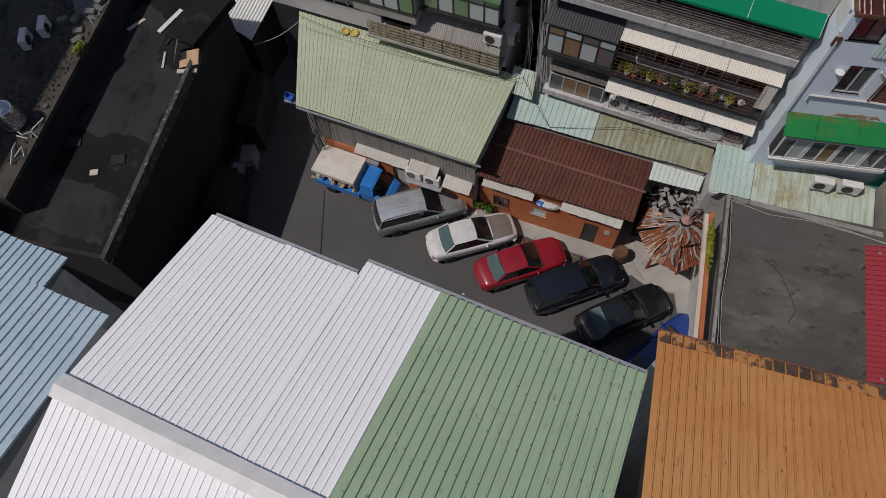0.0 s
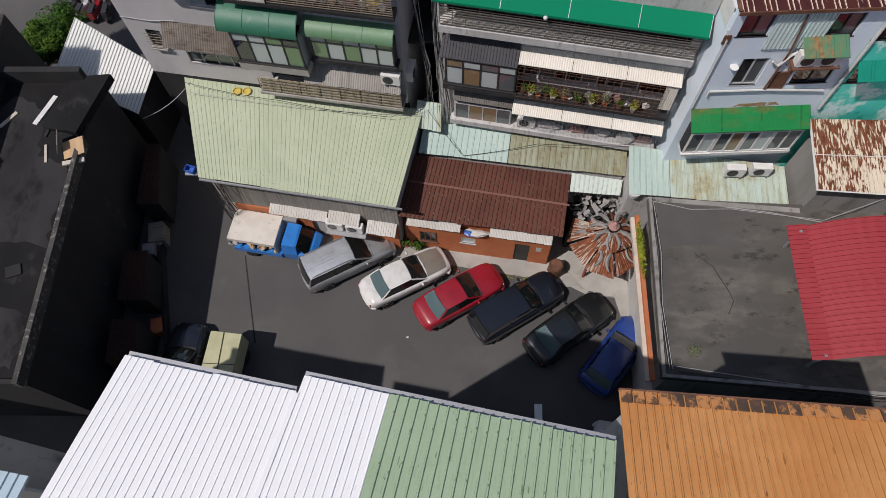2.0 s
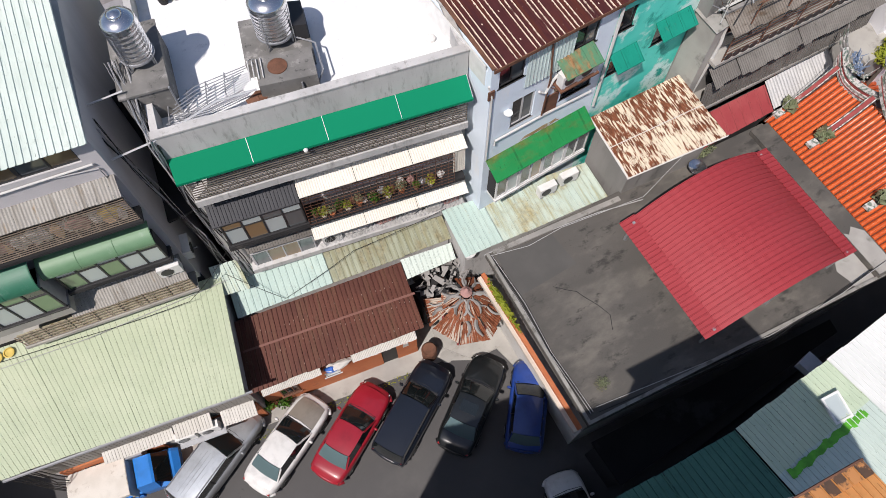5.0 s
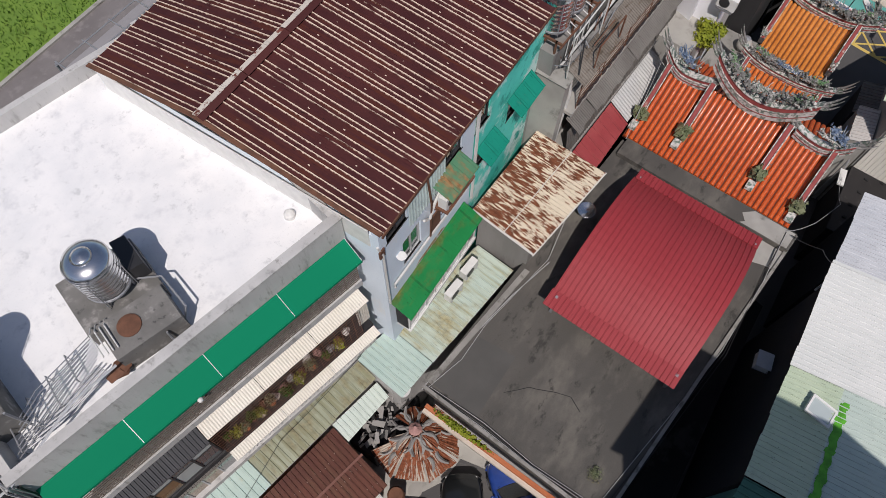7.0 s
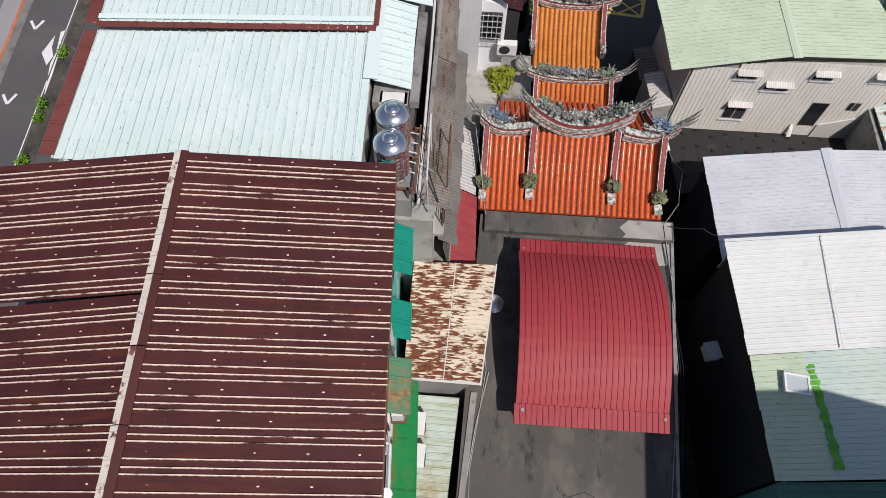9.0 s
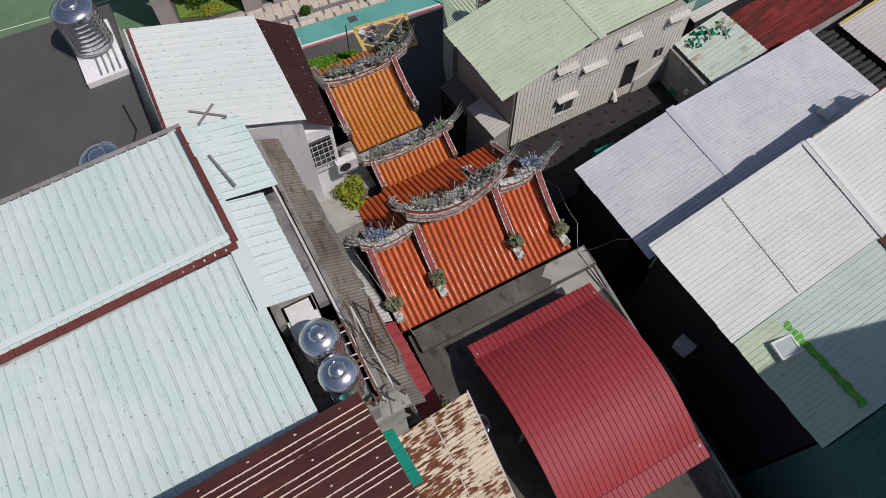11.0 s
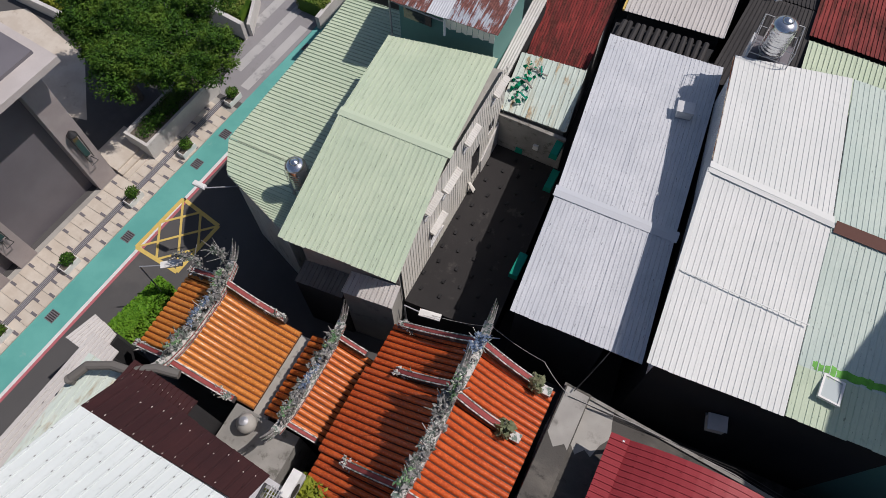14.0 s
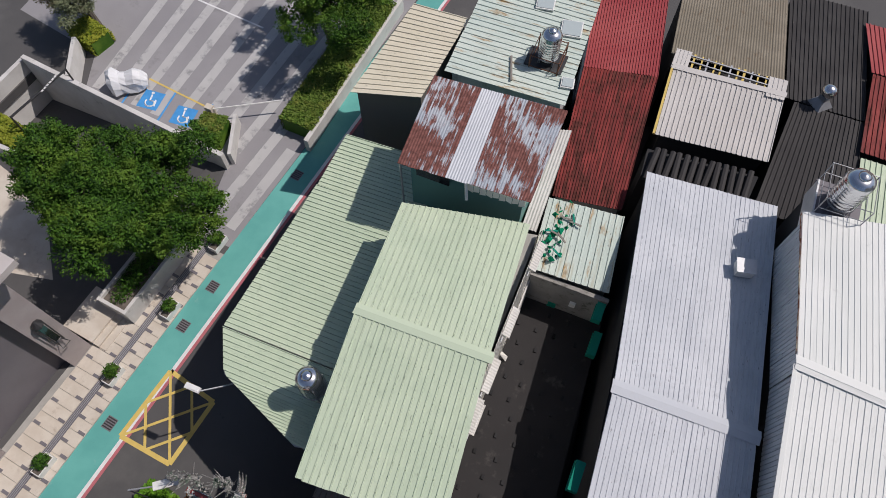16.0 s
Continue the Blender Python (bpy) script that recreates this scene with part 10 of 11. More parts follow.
# ---- joints, caps, skylight of the sheds ----
part("ridge_cap", Mesh().slab((28.72, 2.42, 8.625), (33.5, 2.57, 8.625), (33.5, 2.35, 8.66), (28.72, 2.2, 8.66), 0.015), M_SAGE, G2)
part("ridge_cap", Mesh().slab((28.72, 2.2, 8.66), (33.5, 2.35, 8.66), (33.52, 2.18, 8.63), (28.76, 2.03, 8.63), 0.015), M_SAGE, G2)
part("ridge_cap", Mesh().slab((20.12, 1.31, 7.53), (24.9, 1.46, 7.53), (24.92, 1.2, 7.57), (20.12, 1.05, 7.57), 0.015).slab((20.12, 1.05, 7.57), (24.92, 1.2, 7.57), (24.95, 0.98, 7.53), (20.14, 0.83, 7.53), 0.015), M_GREY, GS)
part("ridge_cap", Mesh().slab((15.8, -0.45, 9.44), (20.25, -0.72, 9.44), (20.25, -0.9, 9.48), (15.85, -0.62, 9.5), 0.015).slab((15.85, -0.62, 9.5), (20.25, -0.9, 9.5), (20.28, -1.2, 9.43), (15.9, -0.92, 9.43), 0.015), M_IVORY, WS)
part("ridge_cap", Mesh().slab((11.6, -0.3, 9.43), (15.8, -0.3, 9.43), (15.8, -0.75, 9.5), (11.6, -0.75, 9.5), 0.015), M_MAROON, WS, "rust-brown ridge cap")
part("lap_joint", Mesh().box(15.55, 3.08, 9.03, 19.85, 3.12, 9.048), M_IVORY, WS)
SKL = thing("skylight", pose(14.32, 4.73, 8.66, 7.5, 0, -4), "plastic skylight pane with a pale frame in the green sheets", "skylight")
part("frame", Mesh().box(-0.34, -0.45, 0, 0.34, -0.38, 0.10).box(-0.34, 0.38, 0, 0.34, 0.45, 0.10).box(-0.34, -0.38, 0, -0.27, 0.38, 0.10).box(0.27, -0.38, 0, 0.34, 0.38, 0.10), WHITE_PAINT, SKL)
part("pane", Mesh().box(-0.27, -0.38, 0.02, 0.27, 0.38, 0.06), GLASS_PALE, SKL)
LIMEPAINT = plain("bright green sealing paint", (0.10, 0.42, 0.03), 0.6, vary=0.4)
gp = Mesh()
rnd = random.Random(8)
px = [(15.45 - 0.16 * i, 4.22 - 0.016 * i + 0.03 * math.sin(i * 1.9)) for i in range(25)]
for (xa, ya), (xb, yb) in zip(px, px[1:]):
    wa = 0.13 + rnd.uniform(-0.03, 0.03)
    za, zb = (8.4 + (5.75 - q) * 1.0 / 6.35 + 0.065 for q in (ya, yb))
    gp.slab((xa, ya - wa, za + 0.02), (xb, yb - wa, zb + 0.02), (xb, yb + wa, zb - 0.02), (xa, ya + wa, za - 0.02), 0.02)
solid("sealing_paint", gp, LIMEPAINT, "bright green sealing paint along a sheet joint", "paint", "structure")
part("roof_sheet", Mesh().ribbed((11.6, -0.6, 9.4), (15.88, -0.6, 9.4), (16.55, -7.4, 9.2), (12.0, -7.4, 9.2), 0.19, 0.014, 6, 0.02, 0.012, 29), M_PALELIME, WS)
TR1 = thing("teal_roof_shed", (8, 5), "shed with a dark teal-green metal roof beside the orange block", "shed")
roof_slope(TR1, "roof_sheet", (8.35, 5.8, 8.35), (11.15, 5.72, 8.38), (11.5, -0.6, 9.38), (8.35, -0.6, 9.38), M_TEALROOF, 0.25, 0.03, 87)
roof_slope(TR1, "roof_sheet", (5.0, 5.95, 8.3), (8.32, 5.8, 8.35), (8.32, 4.72, 8.52), (5.0, 4.95, 8.48), M_TEALROOF, 0.25, 0.03, 88, 2)
part("wall", Mesh().box(8.4, -0.5, 0, 11.3, 5.3, 8.1), M_SKY, TR1)
part("wall", Mesh().box(5.1, 5.0, 0, 8.38, 5.6, 8.1), M_SKY, TR1)
for x, y, z, lab in ((16.4, 6.2, 5.3, "white vent box on a bracket in the alley"), (21.74, -4.81, 7.0, "white vent box on the grey roof")):
    vb = thing("vent_box", pose(x, y, z, 0, 0, 12), lab, "vent box")
    part("box", Mesh().box(-0.3, -0.25, 0, 0.3, 0.25, 0.4), WHITE_PAINT, vb)
    part("hood", Mesh().box(-0.34, -0.29, 0.4, 0.34, 0.29, 0.44), ALU, vb)
    part("bracket", Mesh().box(-0.3, -0.6 if z < 6 else -0.05, -0.06, 0.3, 0.25, 0.0), GALV, vb)
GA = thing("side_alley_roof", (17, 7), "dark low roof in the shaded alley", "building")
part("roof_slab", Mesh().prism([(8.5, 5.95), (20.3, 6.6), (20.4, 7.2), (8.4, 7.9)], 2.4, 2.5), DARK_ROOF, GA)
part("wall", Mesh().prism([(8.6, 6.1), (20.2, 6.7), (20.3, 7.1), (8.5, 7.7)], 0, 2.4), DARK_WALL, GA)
# debris on the small cyan shed
for i in range(7):
    rnd = random.Random(90 + i)
    k = pose(28.3 + rnd.uniform(-0.5, 0.4), -4.2 + rnd.uniform(-1.0, 1.0), 6.1, rnd.uniform(-10, 10), rnd.uniform(-10, 10), rnd.uniform(0, 180))
    solid("scrap_plank", Mesh().box(-0.25, -0.035, 0, 0.25, 0.035, 0.03), (AWN_TEAL, WOOD_OLD, WOOD_OLD)[i % 3], "scrap plank lying on the cyan shed roof", "plank", m=k, group="scrap planks")
for i in range(6):
    solid("paint_smear", Mesh().clumps([(0.14 * k, 0.09 * ((k * 7) % 5 - 2), 0) for k in range(5)], 0.1, 700 + i, 0.5), AWN_GREEN, "dried green paint smear on the roof", "paint", m=pose(28.0 + 0.18 * (i % 3), -3.3 - 0.45 * i, 5.98), kind="structure")

# ---- western end of the grey apartment house ----
window(GB, -0.36, 0.48, 10.86, 11.74, 0.04, 2, (GLASS_DARK, GLASS_GREY), BLACK_STEEL, 0.05, 0.08, False)
window(GB, -0.5, 0.15, 7.9, 8.9, 0.04, 2, (GLASS_DARK, GLASS_GREY), BLACK_STEEL, 0.05, 0.08, False)
cageb = part("window_cage", Mesh().box(-0.55, -0.2, 7.85, 0.2, -0.02, 7.9), CONCRETE, GB)
for k in range(6):
    part("cage_bar", Mesh().box(-0.55, -0.18, 7.97 + k * 0.17, 0.2, -0.16, 7.99 + k * 0.17), CAGE_TAN, cageb)
bx = part("box_awning", Mesh().ribbed((1.0, -0.62, 12.85), (2.75, -0.62, 12.85), (2.75, -0.02, 13.15), (1.0, -0.02, 13.15), 0.1, 0.015, 2, 0.01, 0.01, 114), M_PLANK, GB, "mouldy box awning")
for k in range(7):
    part("box_slat", Mesh().box(1.1, -0.6, 12.05 + k * 0.1, 2.65, -0.58, 12.09 + k * 0.1), M_CREAM, bx)
part("box_floor", Mesh().box(1.05, -0.62, 11.95, 2.7, 0, 12.0), DARK_WALL, bx)
for z, s in ((12.9, 0.1), (9.6, -0.05)):
    part("cable", Mesh().tube([(-1.25, -0.05, z), (0.0, -0.06, z + s), (1.2, -0.08, z + 0.15)], 0.022, 4), CABLE_PALE, GB)

# ---- cable bundles in the gap between the apartment houses ----
CB = thing("cable_bundle", pose(0, 0, 0), "thick tangle of grey and black cables between the flats", "cables")
rnd = random.Random(33)
for k in range(22):
    j = lambda s: rnd.uniform(-s, s)
    if k < 9:
        pts = [(-2.6 + j(0.2), 23.5, 15.4), (-2.2 + j(0.15), 21.6, 14.6 + j(0.3)), (-1.75 + j(0.15), 20.9, 11.8 + j(0.3)), (-1.35 + j(0.12), 20.6, 8.5), (-1.3 + j(0.2), 20.6, 5.4)]
    else:
        pts = [(-0.9 + j(0.35), 23.0, 15.3), (-0.98 + j(0.12), 20.45, 14.2 + j(0.4)), (-0.95 + j(0.12), 20.2, 11.3), (-0.75 + j(0.2), 20.15, 8.3), (-0.55 + j(0.35), 20.0, 5.0 + j(0.2))]
    fine = []
    for a, b in zip(pts, pts[1:]):
        for i in range(4):
            fine.append(Vector(a).lerp(Vector(b), i / 4) + Vector((j(0.03), j(0.03), j(0.03))))
    part("cable", Mesh().tube(fine + [Vector(pts[-1])], rnd.choice((0.012, 0.018, 0.026)), 4), rnd.choice((CABLE, CABLE_PALE, CABLE, GALV)), CB)
GAPW = thing("gap_wall", (-1.6, 25), "dark back wall in the gap between the flats", "wall", kind="structure")
part("wall", Mesh().box(-2.3, 24.5, 0, -0.6, 24.7, 12.5), DARK_WALL, GAPW)
part("ledge", Mesh().box(-2.25, 21.4, 8.9, -1.0, 24.5, 9.05), DARK_WALL, GAPW)
part("bracket_pole", Mesh().tube([(-2.2, 20.9, 13.9), (-0.9, 20.5, 14.4), (1.2, 20.7, 14.7), (2.4, 20.6, 14.6)], 0.035, 5), ALU, GAPW)
part("bracket_pole", Mesh().tube([(-2.3, 22.2, 14.9), (-1.0, 21.9, 15.2)], 0.03, 5), ALU, GAPW)
ac_unit(pose(-2.1, 20.95, 7.4, 0, 0, 80), "grey outdoor air conditioner hung in the gap")
part("bracket_pole", Mesh().tube([(-2.35, 20.95, 7.38), (-1.8, 20.95, 7.38)], 0.03, 5), GALV, GAPW)
GL = thing("gap_canopy", (-1.2, 20.3), "small stained pale green sheet canopy in the gap", "canopy")
roof_slope(GL, "roof_sheet", (-2.0, 19.55, 5.5), (-0.8, 19.35, 5.5), (-0.8, 20.5, 6.0), (-1.9, 20.7, 6.0), M_MINT, 0.2, 0.025, 115, 2)
part("post", Mesh().box(-1.5, 19.9, 0, -1.42, 19.98, 5.55), GALV, GL)


def slack(name, label, pts, r, material, sag=0.0, group="loose cables"):
    """A cable lying or hanging from point to point."""
    fine = []
    for a, b in zip(pts, pts[1:]):
        n = 6
        for i in range(n):
            p = Vector(a).lerp(Vector(b), i / n)
            p.z -= sag * math.sin(math.pi * i / n)
            fine.append(p)
    return solid(name, Mesh().tube(fine + [Vector(pts[-1])], r, 5), material, label, "cable", group=group)


slack("cable", "grey cable along the flat roof's edge", [(7.84, 15.8, 6.16), (9.2, 15.75, 6.15), (10.8, 15.45, 6.16), (12.8, 15.2, 6.16), (14.8, 14.8, 6.16)], 0.02, CABLE_PALE)
slack("cable", "grey cable along the flat roof's edge", [(7.9, 15.7, 6.14), (9.6, 15.3, 6.14), (11.2, 15.35, 6.14), (14.9, 14.9, 6.14), (17.0, 15.3, 7.6)], 0.014, CABLE_PALE)
for k in range(4):
    slack("cable", "thin wire along the flat roof's western edge", [(7.95 + 0.05 * k, 15.6, 6.15), (7.93 + 0.08 * k, 13.3, 6.15 + 0.02 * k), (7.9 + 0.04 * k, 11.2, 6.15), (7.98 + 0.05 * k, 8.6, 6.16)], 0.012, (CABLE, CABLE_PALE)[k % 2], -0.01)
for k in range(3):
    slack("cable", "dark cable looped along the flat roof's street edge", [(8.3, 8.7 - 0.2 * k, 6.14), (12.0, 8.2 - 0.15 * k, 6.14), (15.5, 7.75 - 0.1 * k, 6.16), (19.0, 7.7 + 0.05 * k, 6.2), (21.4, 7.9, 6.4)], 0.014, (CABLE_PALE, CABLE, CABLE)[k])
slack("cable", "long wire strung across the pale green shed roof", [(-12.6, 21.3, 6.3), (-8.0, 20.4, 6.2), (-3.0, 19.6, 6.2), (-0.9, 20.2, 7.4)], 0.012, CABLE, 0.15)
slack("cable", "long wire strung across the pale green shed roof", [(-12.4, 20.9, 6.1), (-7.0, 20.2, 5.95), (-1.5, 19.9, 5.9)], 0.012, CABLE_PALE, 0.05)
slack("cable", "wire hanging over the western lane", [(-15.0, 20.5, 4.5), (-12.4, 21.6, 5.9)], 0.015, CABLE_PALE, 0.3)
slack("cable", "wire hanging over the mossy lean-to", [(-1.4, 20.0, 6.2), (0.2, 18.6, 4.7), (3.5, 18.9, 5.3), (7.5, 18.3, 6.3)], 0.012, CABLE, 0.1)
slack("cable", "wire strung beside the temple eave", [(21.3, 15.2, 6.6), (22.6, 15.4, 7.0), (25.5, 15.9, 7.8)], 0.012, CABLE_PALE, 0.1)
slack("cable", "wires crossing the alley beside the flat roof", [(21.4, 7.9, 6.5), (22.6, 7.1, 6.2), (24.9, 6.4, 5.2), (27.4, 6.6, 3.9)], 0.012, CABLE_PALE, 0.2)
slack("cable", "wires crossing the alley beside the flat roof", [(21.3, 7.7, 6.5), (20.9, 6.6, 7.2), (20.7, 5.9, 7.0)], 0.02, CABLE, 0.1)
for x in (-10.2, -9.75):
    solid("basket", Mesh().lathe([(0.19, 0), (0.21, 0.05), (0.16, 0.07), (0.15, 0.03), (0.03, 0.02)], 16), CLOTH_YELLOW, "round yellow woven tray on the shed roof", "tray", m=pose(x, 21.15, 5.82, 5, 0, 0), group="woven trays")
solid("crate", Mesh().box(-0.22, -0.15, 0, 0.22, 0.15, 0.02).box(-0.22, -0.15, 0.02, 0.22, -0.13, 0.24).box(-0.22, 0.13, 0.02, 0.22, 0.15, 0.24).box(-0.22, -0.13, 0.02, -0.20, 0.13, 0.24).box(0.20, -0.13, 0.02, 0.22, 0.13, 0.24), CLOTH_BLUE, "bright blue plastic crate on a bracket under the eave", "crate", m=pose(-11.85, 17.3, 5.2, 0, 0, -15))
part("bracket", Mesh().box(-12.1, 17.1, 5.12, -11.1, 17.5, 5.2), GALV, G)

# ---- flat concrete roof ----
RM = thing("roof_rim", (8, 12), "raised worn cement rim round the flat roof", "rim", kind="structure")
part("rim", Mesh().prism([(7.74, 8.29), (7.86, 8.29), (8.04, 15.83), (7.92, 15.83)], 6.1, 6.2), MUD, RM)
part("rim", Mesh().prism([(7.74, 8.28), (21.66, 7.42), (21.66, 7.54), (7.75, 8.4)], 6.102, 6.19), MUD, RM)
part("rim", Mesh().prism([(8.2, 15.62), (14.0, 15.2), (14.0, 15.42), (8.2, 15.83)], 6.101, 6.18), MUD, RM)
part("ledge", Mesh().box(7.42, 8.4, 4.75, 7.78, 15.5, 4.95), PAVER, RM)
part("ledge_band", Mesh().box(7.58, 8.4, 4.95, 7.74, 15.5, 5.15), BRICK_PAINT, RM, "orange-red painted kerb")
solid("cement_patch", Mesh().prism([(19.75, 7.62), (20.3, 7.6), (20.68, 7.58), (20.68, 9.3), (20.45, 9.55), (20.2, 9.25), (19.95, 9.4), (19.8, 8.9), (19.55, 8.5), (19.7, 8.0)], 6.09, 6.107), CONCRETE, "pale cement patch on the flat roof's corner", "roof patch", "structure")
solid("cement_patch", Mesh().prism([(20.74, 7.6), (21.55, 7.56), (21.56, 9.3), (21.2, 9.7), (20.9, 9.45), (20.74, 9.6)], 6.34, 6.356), CONCRETE, "pale cement patch on the ledge's end", "roof patch", "structure")
solid("tar_patch", Mesh().prism([(8.2, 13.65), (10.85, 13.75), (10.7, 15.3), (8.25, 15.6)], 6.09, 6.106), TAR_PATCH, "smooth square tar patch on the flat roof", "roof patch", "structure")
crack = Mesh()
rnd = random.Random(5)
cpts = [(9.5, 13.38), (9.9, 13.0), (10.2, 12.75), (10.32, 12.45), (10.6, 11.9), (10.79, 11.34), (10.52, 10.8)]
for (xa, ya), (xb, yb) in zip(cpts, cpts[1:]):
    n = Vector((yb - ya, xa - xb)).normalized() * rnd.uniform(0.006, 0.014)
    crack.prism([(xa - n.x, ya - n.y), (xa + n.x, ya + n.y), (xb + n.x, yb + n.y), (xb - n.x, yb - n.y)], 6.09, 6.104)
solid("roof_crack", crack, DARK_WALL, "ragged crack in the flat roof coating", "crack", "structure")
weedy = leaf_cloud(Mesh(), (7.66, 13.9, 5.25), (0.16, 1.35, 0.22), 900, 0.06, 610, 0.0)
solid("wall_weeds", weedy, LEAF_YELLOW, "bright green weeds along the roof wall", "weeds", "stuff")
solid("dry_weeds", leaf_cloud(Mesh(), (9.0, 9.3, 6.2), (0.34, 0.3, 0.12), 300, 0.03, 611, 0.0), LEAF_GREY, "dry tuft on the flat roof corner", "weeds", "stuff")
solid("dry_weeds", leaf_cloud(Mesh(), (18.0, 15.35, 6.3), (1.0, 0.2, 0.25), 420, 0.06, 612, 0.0), LEAF_GREY, "dry weeds along the flat roof", "weeds", "stuff")
SDI = thing("satellite_dish", pose(17.3, 14.75, 6.1), "round steel bowl dish on the flat roof edge", "dish")
part("bowl", Mesh().lathe([(0.05, 0.5), (0.25, 0.56), (0.38, 0.7), (0.36, 0.7), (0.22, 0.6)], 18), STEEL, SDI, smooth=True)
part("mast", Mesh().tube([(0, 0, 0), (0, 0, 0.52)], 0.03, 6), GALV, SDI)

# ---- shaded western block ----
CRT = thing("broken_crate", pose(-16.63, 17.31, 6.72, 0, 0, 15), "broken plywood crate with loose boards", "crate")
part("panel", Mesh().box(-0.1, -0.5, 0.02, 0.85, 0.3, 0.06, pose(0, 0, 0.15, 8, -12, 0)), WOOD, CRT)
part("panel", Mesh().box(-0.5, -0.3, 0, -0.46, 0.5, 0.6, pose(0.1, 0.1, 0, 0, 25, 0)), WOOD_OLD, CRT)
part("board", Mesh().box(-0.95, -0.4, 0.0, -0.85, 0.5, 0.06), PAVER, CRT)
part("board", Mesh().box(-0.2, -0.75, 0.0, 0.7, -0.55, 0.08), PAVER, CRT)
for x, y, l, w, rz, mt in ((-18.12, 19.34, 1.6, 0.22, 70, WHITE_PAINT), (-19.62, 18.81, 0.95, 0.16, 55, PAVER), (-17.7, 18.38, 0.85, 0.12, 80, DARK_WALL)):
    solid("plank", Mesh().box(-l / 2, -w / 2, 0, l / 2, w / 2, 0.05), mt, "loose pale plank on the dark roof", "plank", m=pose(x, y, 6.73, 0, 0, rz), group="roof planks")
for x, y, s in ((-18.12, 10.94, 0.17), (-17.37, 11.74, 0.3), (-19.67, 12.17, 0.32)):
    solid("floor_tile", Mesh().box(-s, -s * 0.8, 0, s, s * 0.8, 0.05), PAVER if s < 0.2 else DARK_WALL, "loose square tile on the dark roof", "tile", m=pose(x, y, 6.73, 0, 0, 20), group="loose tiles")


def ragged(corners, seed, cut=0.22, step=0.3):
    """The outline through the corners with a torn edge."""
    r = random.Random(seed)
    out = []
    for i, a in enumerate(corners):
        a, b = Vector(a), Vector(corners[(i + 1) % len(corners)])
        n = max(1, round((b - a).length / step))
        across = Vector((-(b - a).y, (b - a).x)).normalized()
        out += [tuple(a.lerp(b, k / n) + across * r.uniform(-cut, cut) * (0.4 + 0.6 * r.random())) for k in range(n)]
    return out


def upright(outline, y):
    """A thin upright sheet in the plane y, from an outline of x and z."""
    n = len(outline)
    m = Mesh()
    m.add([(x, y + d, z) for d in (0, 0.004) for x, z in outline], [tuple(range(n)), tuple(range(2 * n - 1, n - 1, -1))] + [(k, k + n, (k + 1) % n + n, (k + 1) % n) for k in range(n)])
    return m


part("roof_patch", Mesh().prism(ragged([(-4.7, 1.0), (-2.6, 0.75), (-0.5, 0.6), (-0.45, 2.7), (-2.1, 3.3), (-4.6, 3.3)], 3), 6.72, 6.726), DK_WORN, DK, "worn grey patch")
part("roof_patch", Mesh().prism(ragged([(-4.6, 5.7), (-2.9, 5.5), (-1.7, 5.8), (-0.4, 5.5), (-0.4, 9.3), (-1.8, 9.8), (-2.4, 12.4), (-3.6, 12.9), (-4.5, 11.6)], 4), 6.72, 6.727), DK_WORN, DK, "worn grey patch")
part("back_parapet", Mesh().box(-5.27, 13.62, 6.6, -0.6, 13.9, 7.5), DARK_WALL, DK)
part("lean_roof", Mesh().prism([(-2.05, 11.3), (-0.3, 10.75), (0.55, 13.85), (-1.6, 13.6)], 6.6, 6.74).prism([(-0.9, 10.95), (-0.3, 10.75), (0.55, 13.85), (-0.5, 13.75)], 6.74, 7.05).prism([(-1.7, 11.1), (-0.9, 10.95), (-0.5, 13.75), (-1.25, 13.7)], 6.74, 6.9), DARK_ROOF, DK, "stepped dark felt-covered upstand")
part("pale_slab", Mesh().prism(ragged([(-1.0, 9.3), (-0.25, 8.7), (-0.25, 12.4), (-6.5, 12.4), (-6.5, 11.0), (-2.4, 10.3)], 5), 8.1, 8.108), SHADE_TONED_CONCRETE, DK2, "bare grey concrete")
for k, (x, y, turn) in enumerate(((-0.8, 8.4, 20), (-0.6, 7.9, 55), (-1.2, 9.0, 80), (-0.7, 9.5, 10), (-1.7, 8.8, 35), (-0.5, 10.2, 70))):
    solid("concrete_lump", Mesh().box(-0.22, -0.15, 0, 0.22, 0.13, 0.12 + 0.02 * k), SHADE_TONED_CONCRETE, "broken concrete lump on the rubble roof", "rubble", m=pose(-20.15 + x, 8.5 + y, 8.1, 0, 0, turn), group="broken lumps")
solid("weeds", leaf_cloud(Mesh(), (-20.35, 15.9, 8.3), (0.2, 0.45, 0.2), 120, 0.08, 741, 0.2), LEAF_YELLOW, "yellow-green weeds at the roof's edge", "weeds", "stuff")
part("back_parapet", Mesh().box(-8, 12.5, 8.1, -0.1, 12.8, 8.75), DARK_WALL, DK2)
rub = Mesh()
rnd = random.Random(52)
rub.clumps([(-20.4 - rnd.uniform(0, 5) * rnd.random(), 10 + rnd.uniform(0, 12), 8.12) for _ in range(420)], 0.055, 53, 0.6)
solid("rubble", rub, SOIL, "strewn rubble and soil on the flat roof", "rubble", "stuff")
for k in range(7):
    solid("broken_pipe", Mesh().tube([(rnd.uniform(-0.5, 0.5), rnd.uniform(-0.6, 0.6), 0), (0, 0, 0.15), (rnd.uniform(-0.5, 0.5), rnd.uniform(-0.6, 0.6), 0.05)], 0.025, 5), PIPE_WHITE, "bent white pipe on the rubble roof", "pipe", m=pose(-20.6 + rnd.uniform(-0.4, 0.4), 11.5 + rnd.uniform(-1.0, 1.5), 8.12), group="bent pipes")
